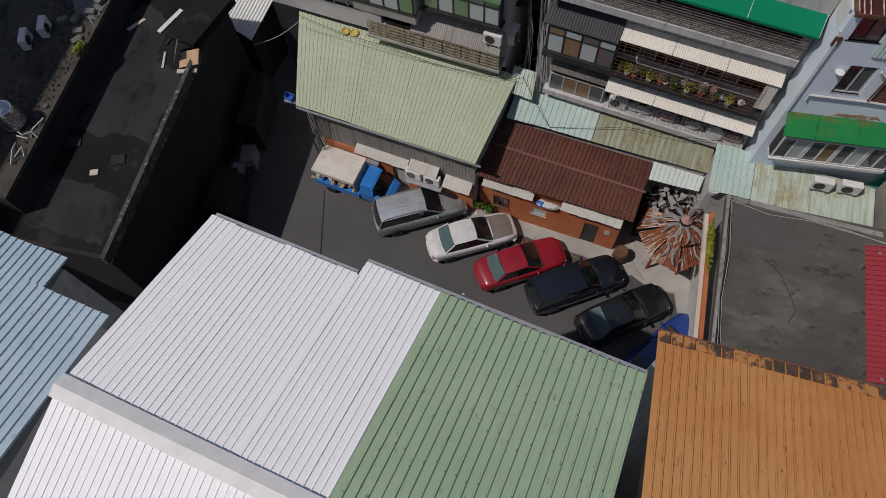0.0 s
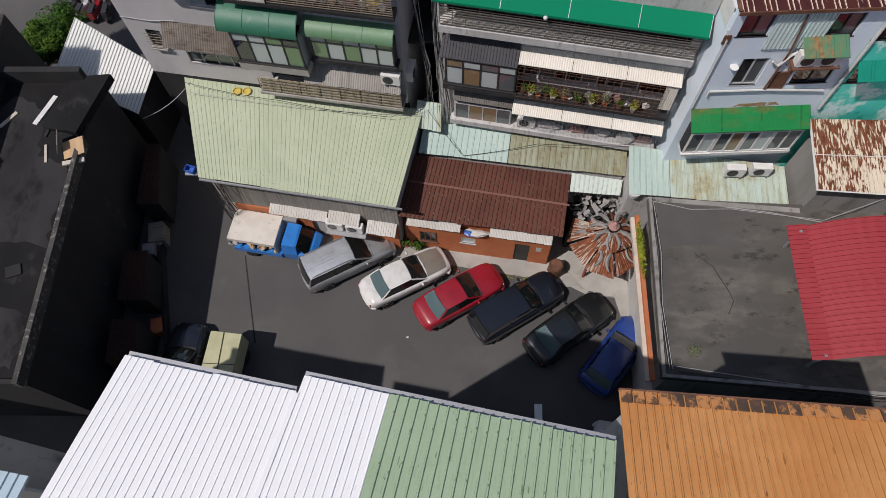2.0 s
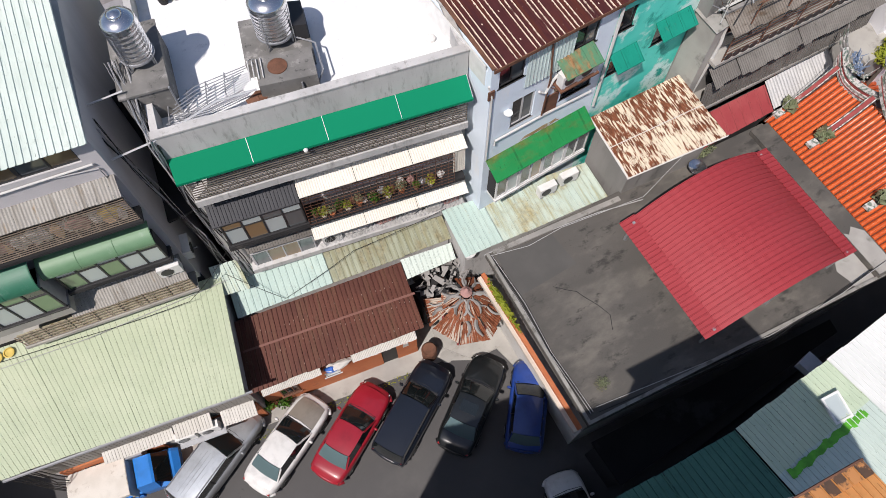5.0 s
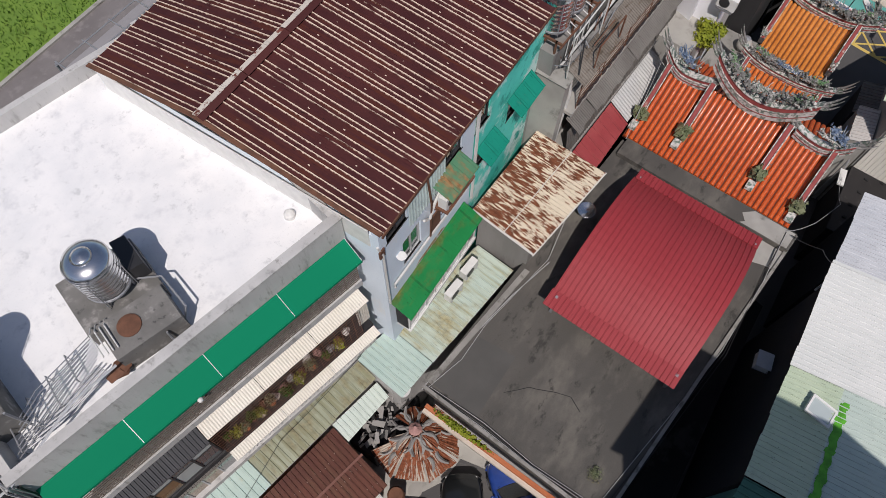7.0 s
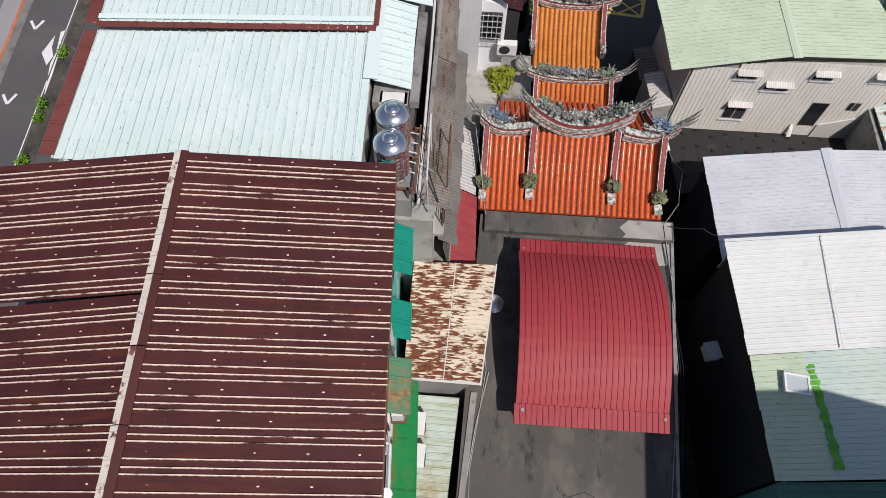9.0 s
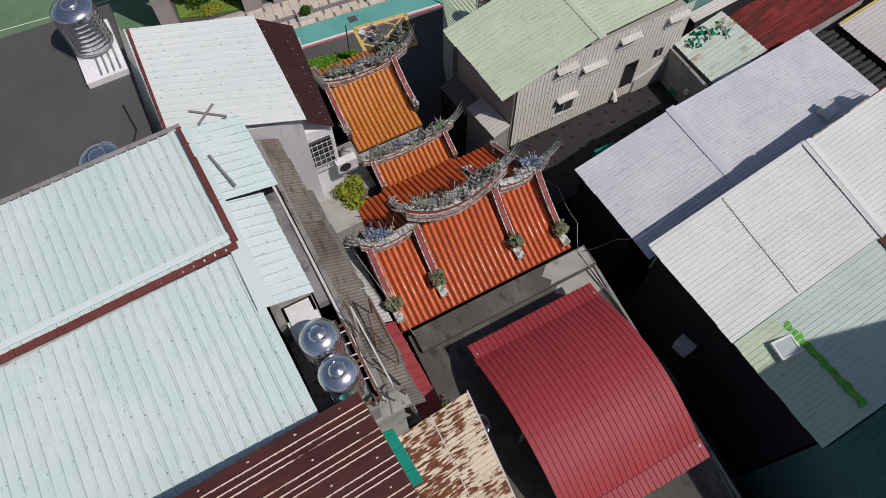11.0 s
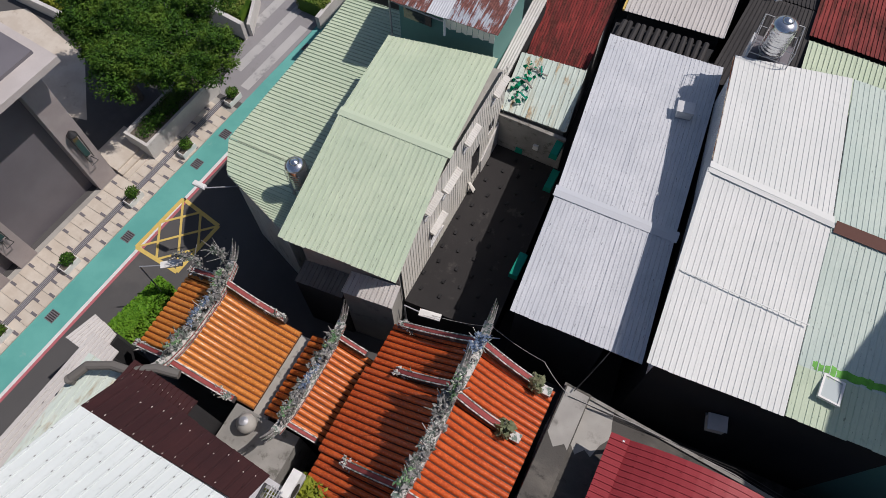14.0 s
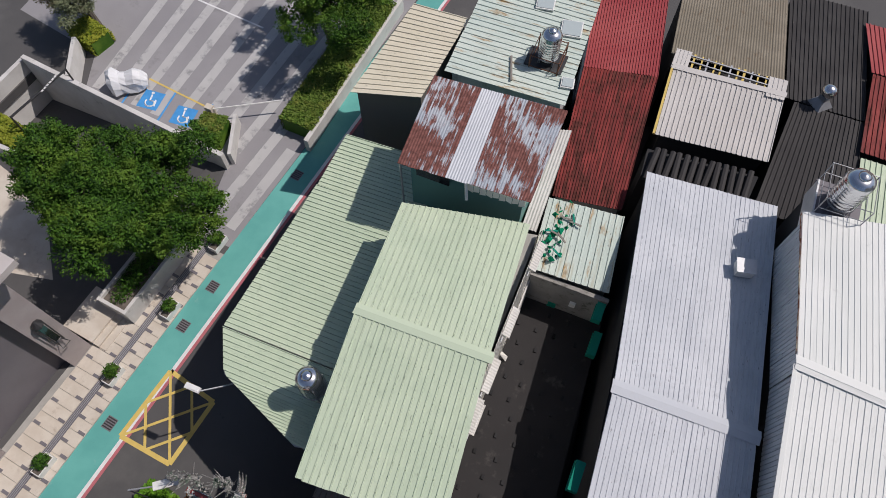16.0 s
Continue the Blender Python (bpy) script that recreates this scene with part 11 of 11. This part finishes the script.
for x, y in ((-22.8, 15.8), (-22.3, 16.6)):
    ac_unit(pose(x, y, 8.1, 0, 0, 110), "weathered air conditioner on the rubble roof")
WSH = shed("white_sheet_shed", "low shed with a white corrugated sheet roof", (-15.6, 21.2), (-20.4, 23.4), (-20.0, 26.9), (-15.2, 23.9), 3.9, 4.2, M_IVORY, DARK_WALL, 0.2, 116)
tree(-22.3, 26.7, 3.6, blobs_round(1.2, 1.2, 3.4, 6, 26), "small dark green tree beside the white shed", LEAF, 26)
# junk stored along the shaded lane
# Lane shade is put into the sheet colour, so the junk stays faint.
M_LANE = sheet("brown sheet with lane shade in its colour", (0.045, 0.026, 0.021), (0.065, 0.034, 0.027), rust=(0.03, 0.016, 0.012), rust_at=(0.5, 0.8), rough=0.85)
LANE = thing("lane_wall", (-14.4, 15.5), "low grimy wall along the shaded lane", "wall", kind="structure")
part("wall", Mesh().prism([(-15.3, 20.6), (-14.75, 15.2), (-13.6, 10.6), (-13.45, 10.65), (-14.6, 15.25), (-15.15, 20.6)], 0, 0.55), DARK_WALL, LANE)
shed("lane_lean_to", "little lean-to with a rust-brown sheet roof in the lane", (-14.5, 17.2), (-15.6, 17.2), (-15.6, 20.4), (-14.9, 20.4), 2.2, 2.5, M_LANE, DARK_WALL, 0.2, 118, 0.06, 0.1)
shed("lane_lean_to", "little lean-to with a rust-brown sheet roof in the lane", (-14.1, 12.3), (-15.5, 12.3), (-15.5, 14.6), (-14.4, 14.6), 2.1, 2.4, M_LANE, DARK_WALL, 0.2, 119, 0.06, 0.1)
shed("lane_lean_to", "little lean-to with a dull corrugated sheet roof in the lane", (-14.0, 9.3), (-15.3, 9.3), (-15.3, 11.2), (-14.1, 11.2), 2.2, 2.5, M_LANE, DARK_WALL, 0.14, 120, 0.06, 0.1)
solid("washing_machine", Mesh().box(-0.3, -0.3, 0, 0.3, 0.3, 0.85).box(-0.27, -0.1, 0.85, 0.27, 0.27, 0.88), GALV, "grey top-loading washing machine in the lane", "washing machine", m=pose(-15.2, 15.4, 0.0, 0, 0, 8))
for x, y, w, l, h, mt in ((-14.95, 16.3, 0.35, 0.5, 0.9, WOOD_OLD), (-14.1, 11.6, 0.3, 0.35, 0.5, BRICK_PAINT), (-15.0, 15.95, 0.25, 0.25, 0.6, GALV)):
    solid("stored_box", Mesh().box(-w, -l, 0, w, l, h).box(-w * 1.05, -l * 1.05, h, w * 1.05, l * 1.05, h + 0.05), mt, "lidded box stored in the shaded lane", "box", m=pose(x, y, 0.0, 0, 0, 12), group="lane boxes")

# ---- northern lane, pergola and lawn ----
# Toned down: shade of a tree and the canopy is in this colour.
WALKWAY = surface("pinkish grey walkway", (0.155, 0.141, 0.139), (0.195, 0.18, 0.178), 0.85, 0.5, 20, spot=(0.23, 0.213, 0.21), spot_at=(0.5, 0.66), spot_scale=1.2, spot2=(0.16, 0.148, 0.146), spot2_at=(0.56, 0.7), spot2_scale=0.5)


def lane_strip(x0, x1, near, far, z0, z1):
    """A strip along the northern lane, near and far counted from the lawn's kerb."""
    y = lambda x, q: 45.7 + 0.046 * (x - 16) - q
    return Mesh().prism([(x0, y(x0, near)), (x1, y(x1, near)), (x1, y(x1, far)), (x0, y(x0, far))], z0, z1)


solid("lawn", lane_strip(-4, 44, -0.25, -14, -0.1, 0.05), GRASS, "rough green lawn beyond the lane", "lawn", "structure")
solid("lane_kerb", lane_strip(-4, 44, 0.0, -0.25, -0.1, 0.14), CONCRETE, "grey kerb along the lawn", "kerb", "structure")
solid("walkway", lane_strip(-4, 44, 1.8, 0.0, -0.1, 0.012), WALKWAY, "stained pinkish grey walkway beside the lawn", "pavement", "structure")
solid("lane_margin", lane_strip(-4, 44, 3.05, 1.8, -0.1, 0.007), LOT, "grey margin between walkway and road", "pavement", "structure")
solid("lane_gutter", lane_strip(-4, 44, 3.6, 3.05, -0.1, 0.010), SHADE_TONED_CONCRETE, "pale concrete gutter of the road", "gutter", "structure")
solid("red_lane_line", lane_strip(-4, 44, 3.10, 2.92, -0.1, 0.016), BRICK_PAINT, "orange-red line along the gutter", "road marking", "structure")
solid("lane_edge_line", paint_line((14, 39.75, 0), (42, 40.55, 0), 0.06, 0.012), ROAD_WHITE, "thin worn white edge line", "road marking", "structure")
solid("verge", Mesh().prism([(20, 39.0), (42, 39.6), (42, 40.35), (20, 39.75)], -0.1, 0.03), SOIL, "dark weedy verge at the foot of the houses", "verge", "structure")
weeds = Mesh()
for k, (x, y) in enumerate(((26.4, 39.6), (29.3, 39.7), (30.2, 39.8), (34.0, 39.8))):
    leaf_cloud(weeds, (x, y, 0.35), (0.5, 0.3, 0.35), 110, 0.09, 730 + k, 0.2)
solid("weeds", weeds, LEAF_BRIGHT, "rank green weeds on the verge", "weeds", "stuff")
gr = Mesh()
rnd = random.Random(71)
for _ in range(5200):
    x = rnd.uniform(6, 32)
    p = Vector((x, 46.05 + 0.046 * (x - 16) + rnd.uniform(0, 5.2), 0.05))
    d = Vector((rnd.uniform(-0.12, 0.12), rnd.uniform(-0.12, 0.12), rnd.uniform(0.1, 0.28)))
    s = Vector((rnd.uniform(-1, 1), rnd.uniform(-1, 1), 0)) * 0.05
    gr.add([p - s, p + s, p + d], [(0, 1, 2)])
solid("grass", gr, foliage("grass blades", (0.07, 0.15, 0.02), (0.11, 0.21, 0.03), (0.14, 0.20, 0.04)), "rough bright green grass", "grass", "stuff")
PG = thing("glass_canopy", (12, 32), "clear sheet canopy on a steel frame behind the rusty roof", "canopy")
for k in range(5):
    y = 29.6 + k * 0.85
    part("purlin", Mesh().tube([(8.6, y, 11.0 - 0.1 * k), (15.2, y + 0.2, 11.0 - 0.1 * k)], 0.03, 5), GALV, PG)
for k in range(6):
    x = 8.7 + k * 1.28
    part("rafter", Mesh().tube([(x, 29.3, 11.08), (x + 0.05, 33.2, 10.6)], 0.03, 5), GALV, PG)
for x in (8.7, 15.1):
    part("post", Mesh().tube([(x, 33.1, 0), (x, 33.1, 10.6)], 0.05, 6), GALV, PG)
AR = thing("road_arrow", pose(34, 40.4, 0), "white left-turn arrow painted on the road", "road marking", kind="structure")
part("shaft", Mesh().prism([(-2.9, -0.3), (-2.7, -0.42), (-0.4, -0.2), (2.0, -0.07), (1.8, 0.26), (0.2, 0.02), (-0.6, 0.1)], -0.02, 0.012), ROAD_WHITE, AR)
part("branch", Mesh().prism([(-0.8, 0.27), (-0.1, 0.1), (0.6, 0.4), (1.5, 0.5), (0.1, 0.85)], -0.02, 0.014), ROAD_WHITE, AR)
for x, y in ((35.9, 42.25), (30.3, 41.95), (17.1, 41.2)):
    ch = thing("road_chevron", pose(x, y, 0, 0, 0, 3), "white chevron painted on the road", "road marking", "lane chevrons", "structure")
    part("tick", paint_line((0, 0, 0), (0.66, 0.42, 0), 0.16, 0.012), ROAD_WHITE, ch)
    part("tick", paint_line((0, 0, 0), (0.70, -0.34, 0), 0.16, 0.014), ROAD_WHITE, ch)
rnd = random.Random(64)
for k in range(9):
    t = thing("potted_plant", pose(18.2 + k * 1.0 + rnd.uniform(-0.2, 0.2), 30.2 + rnd.uniform(-0.4, 0.4), 8.0), "straggly potted plant on a back ledge", "plant", "ledge plants")
    part("pot", Mesh().lathe([(0.12, 0), (0.18, 0.3), (0.16, 0.3)], 10), RUSTY_STEEL, t)
    part("leaves", leaf_cloud(Mesh(), (0, 0, 0.6), (0.35, 0.35, 0.35), 130, 0.09, 640 + k, 0.2), (LEAF_YELLOW, LEAF, LEAF_GREY)[k % 3], t, kind="stuff")
NL = thing("back_ledge_house", (23, 30.5), "low back house with a cluttered flat roof", "building")
part("wall", Mesh().box(17.5, 29.2, 0, 28.5, 32.2, 7.8), DARK_WALL, NL)
part("roof_slab", Mesh().box(17.4, 29.1, 7.8, 28.6, 32.3, 8.0), MUD, NL)
part("roof_sheet", Mesh().ribbed((17.8, 31.9, 8.3), (24.0, 31.9, 8.3), (24.0, 30.9, 8.6), (17.8, 30.9, 8.6), 0.2, 0.03, 2, 0.02, 0.02, 117), M_CYANOLD, NL)
part("sheet_post", Mesh().box(17.9, 31.3, 8.0, 24.0, 31.4, 8.45), GALV, NL)

# ---- orange roof eave and small roof furniture ----
tab = Mesh().slab((0, 0.02, 18.43), (0.2, 0.02, 18.43), (0.2, -0.24, 18.52), (0, -0.24, 18.52), 0.02).data("eave_tab")
MOULD = surface("black mould on orange paint", (0.06, 0.04, 0.03), (0.11, 0.06, 0.035), 0.8, 3.0, 20, spot=(0.50, 0.22, 0.075), spot_at=(0.47, 0.56), spot_scale=2.6)
for k in range(21):
    q = part("eave_tab", tab, MOULD, O)
    q.location = (0.02 + 0.24 * k, 0, 0.006)
solid("roof_block", Mesh().box(-0.75, -1.1, 0, 0.62, 1.5, 1.2).box(-0.8, -1.15, 1.2, 0.67, 1.55, 1.28), PLINTH, "stained concrete tank block at the white roof's end", "plinth", m=pose(-0.25, 22.8, 13.75, 0, 0, -9.6))
water_tank(pose(-0.2, 22.9, 15.03), 0.5, 1.3, "ribbed stainless water tank on the western block", 0.3)
FRM = thing("roof_frame", (24, -14.8), "yellow timber roof frame of an unfinished shed", "roof frame")
rnd = random.Random(29)
for k in range(11):
    x = 22.35 + 0.32 * k + rnd.uniform(-0.06, 0.06)
    part("rafter", Mesh().box(x, -15.35, 5.72, x + rnd.uniform(0.05, 0.1), -14.2, 5.82), (YELLOW_PAINT, YELLOW_PAINT, GALV)[k % 3], FRM)
for y in (-14.45, -14.85, -15.2):
    part("batten", Mesh().box(22.3, y, 5.82, 25.9, y + 0.06, 5.87), (GALV, YELLOW_PAINT)[int(-y * 10) % 2], FRM)
part("dark_deck", Mesh().box(22.2, -15.4, 5.2, 26.0, -14.2, 5.3), DARK_WALL, FRM)
for x0, x1 in ((21.5, 22.3), (25.75, 26.45)):
    part("corner_sheet", Mesh().ribbed((x0, -15.4, 5.85), (x1, -15.35, 5.85), (x1, -14.1, 5.95), (x0, -14.15, 5.95), 0.2, 0.02, 2), M_PALEGREY, FRM)
part("ridge_strip", Mesh().slab((21.45, -14.35, 5.95), (26.4, -14.05, 5.95), (26.4, -14.3, 5.99), (21.45, -14.6, 5.99), 0.02), M_PALEGREY, HIP)
part("verge_board", Mesh().slab((26.12, -10.75, 5.45), (26.22, -10.75, 5.45), (26.42, -14.1, 5.95), (26.32, -14.1, 5.95), 0.12), YELLOW_PAINT, HIP, "yellow timber verge board")
for x, y, z, s in ((30.9, -12.9, 7.56, 0.4), (30.15, -10.05, 7.56, 0.22), (32.4, -13.9, 7.56, 0.35)):
    sk = thing("skylight", pose(x, y, z, 0, 0, 10), "small pale plastic skylight in the sheets", "skylight", "small skylights")
    part("frame", Mesh().box(-s - 0.05, -s - 0.05, 0, s + 0.05, s + 0.05, 0.06), WHITE_PAINT, sk)
    part("pane", Mesh().box(-s, -s, 0.06, s, s, 0.09), GLASS_PALE, sk)

# ---- garden bay and court beside the public building ----
solid("sports_court", Mesh().box(2.8, 19.4, -0.02, 26, 45, 0.02), COURT_GREEN, "faded green coated court", "court", "structure", ST)
solid("court_line", Mesh().box(8.2, 20.3, 0.0, 20, 20.36, 0.026), ROAD_WHITE, "thin white court line", "court marking", "structure", ST)
solid("court_line", Mesh().box(8.2, 20.36, 0.0, 8.26, 30, 0.027), ROAD_WHITE, "thin white court line", "court marking", "structure", ST)
solid("garden_bed", Mesh().prism([(4.3, 14.5), (8.4, 14.5), (8.4, 18.2), (5.0, 18.2), (4.6, 16.6)], -0.02, 0.09), GRASS, "bright lawn in the garden bay", "lawn", "structure", ST)
SHR = thing("shrubbery", ST @ pose(6.4, 16.9, 0.09), "dense yellow-green shrubs in the garden bay", "shrub")
bsh = Mesh()
rnd = random.Random(818)
for i in range(16):
    leaf_cloud(bsh, (rnd.uniform(-0.9, 1.3), rnd.uniform(-1.8, 1.2), rnd.uniform(0.4, 0.9)), (0.55, 0.55, 0.45), 190, 0.1, 820 + i, 0.2)
part("foliage", bsh, LEAF, SHR, kind="stuff")
for i in range(5):
    part("stem", Mesh().tube([(-0.6 + 0.4 * i, -1.2 + 0.5 * i, 0), (-0.6 + 0.4 * i, -1.1 + 0.5 * i, 0.8)], 0.04, 5), BARK, SHR)
gtuft = leaf_cloud(Mesh(), (4.95, 16.2, 0.12), (0.55, 1.5, 0.14), 900, 0.06, 840, 0.0)
solid("garden_grass", gtuft, LEAF_YELLOW, "bright tufted lawn edge in the garden bay", "grass", "stuff", ST)


# ---- street behind the grey apartment house ----
car(pose(-22.9, 33.6, 0, 0, 0, 12), "black saloon car parked in the back street", 4.4, 1.72, SEDAN, CAB_SEDAN, P_DARK)
for k in range(4):
    sc = thing("scooter", pose(-23.2 + 0.75 * k, 31.0, 0, 0, 0, 75 + 6 * k), "dark parked motor scooter", "scooter", "parked scooters")
    part("body", Mesh().prism([(-0.75, -0.16), (0.2, -0.2), (0.55, -0.1), (0.55, 0.1), (0.2, 0.2), (-0.75, 0.16)], [0.35, 0.25, 0.3, 0.3, 0.25, 0.35], [0.78, 0.62, 0.5, 0.5, 0.62, 0.78]), (BLACK_STEEL, ALU, P_RED, BLACK_STEEL)[k], sc)
    part("seat", Mesh().box(-0.7, -0.15, 0.78, 0.05, 0.15, 0.88), BLACK_STEEL, sc)
    part("shield", Mesh().box(0.5, -0.18, 0.35, 0.58, 0.18, 1.0), (BLACK_STEEL, ALU, P_RED, BLACK_STEEL)[k], sc)
    part("handlebar", Mesh().tube([(0.5, -0.32, 1.05), (0.55, 0, 1.0), (0.5, 0.32, 1.05)], 0.025, 5), GALV, sc)
    for x in (-0.6, 0.65):
        part("wheel", Mesh().lathe([(0.12, -0.05), (0.24, -0.05), (0.25, 0), (0.24, 0.05), (0.12, 0.05)], 14), BLACK_STEEL, sc).matrix_basis = pose(x, 0, 0.25, 90, 0, 0)
solid("lane_mark", paint_line((-24.5, 32.2, 0), (-21.0, 32.3, 0), 0.12, 0.012), ROAD_WHITE, "white line in the back street", "road marking", "structure")
for k in range(3):
    solid("lane_chevron", Mesh().prism([(0, 0), (0.3, 0.35), (0.42, 0.35), (0.12, 0), (0.42, -0.35), (0.3, -0.35)][::-1], -0.02, 0.012), ROAD_WHITE, "white chevron painted on the road", "road marking", "structure", pose(-21.9 + 0.35 * k, 32.75, 0, 0, 0, 10))

# ---- scooter under its cover by the blue bays ----
COVER_WHITE = surface("creased silver-white cover", (0.62, 0.63, 0.65), (0.70, 0.71, 0.73), 0.55, 1.5, 20)
CC = thing("covered_scooter", pose(52.75, -7.15, 0, 0, 0, 35), "motor scooter under a creased silver-white cover", "scooter")
rnd = random.Random(83)
folds = []
for x, w, lo, hi in ((-1.02, 0.22, 0.35, 0.62), (-0.8, 0.38, 0.22, 0.86), (-0.45, 0.42, 0.18, 0.98), (-0.05, 0.40, 0.20, 0.86), (0.3, 0.40, 0.22, 0.92), (0.62, 0.52, 0.30, 1.22), (0.85, 0.40, 0.42, 1.12), (1.0, 0.18, 0.55, 0.80)):
    ring = []
    for k in range(12):
        a = math.pi * k / 11
        ring.append(Vector((x + rnd.uniform(-0.05, 0.05), 1.35 * w * math.cos(a) * (1 + rnd.uniform(-0.12, 0.12)), lo + 1.3 * (hi - lo) * math.sin(a) ** 0.7 + rnd.uniform(-0.03, 0.03))))
    folds.append(ring)
part("cover", loft(folds), COVER_WHITE, CC)
for x in (-0.72, 0.72):
    part("wheel", Mesh().lathe([(0.12, -0.06), (0.25, -0.06), (0.26, 0), (0.25, 0.06), (0.12, 0.06)], 14), TYRE, CC).matrix_basis = pose(x, 0, 0.26, 90, 0, 0)

# rust run-off under the air conditioner shelf and above the green awning
STAIN = surface("rust run-off", (0.34, 0.21, 0.10), (0.46, 0.33, 0.19), 0.9, 2.0, 20, spot=(0.62, 0.66, 0.68), spot_at=(0.50, 0.62), spot_scale=5.0, stretch=(1, 1, 0.4))
part("rust_stain", upright(ragged([(1.6, 9.68), (3.4, 9.68), (3.2, 9.88), (1.8, 9.86)], 11, 0.07, 0.2), -0.006), STAIN, RB, "brown rust run-off")
part("rust_stain", upright(ragged([(2.75, 10.75), (2.9, 10.7), (3.12, 12.2), (2.85, 12.3)], 12, 0.08, 0.2), -0.006), STAIN, RB, "brown rust run-off")
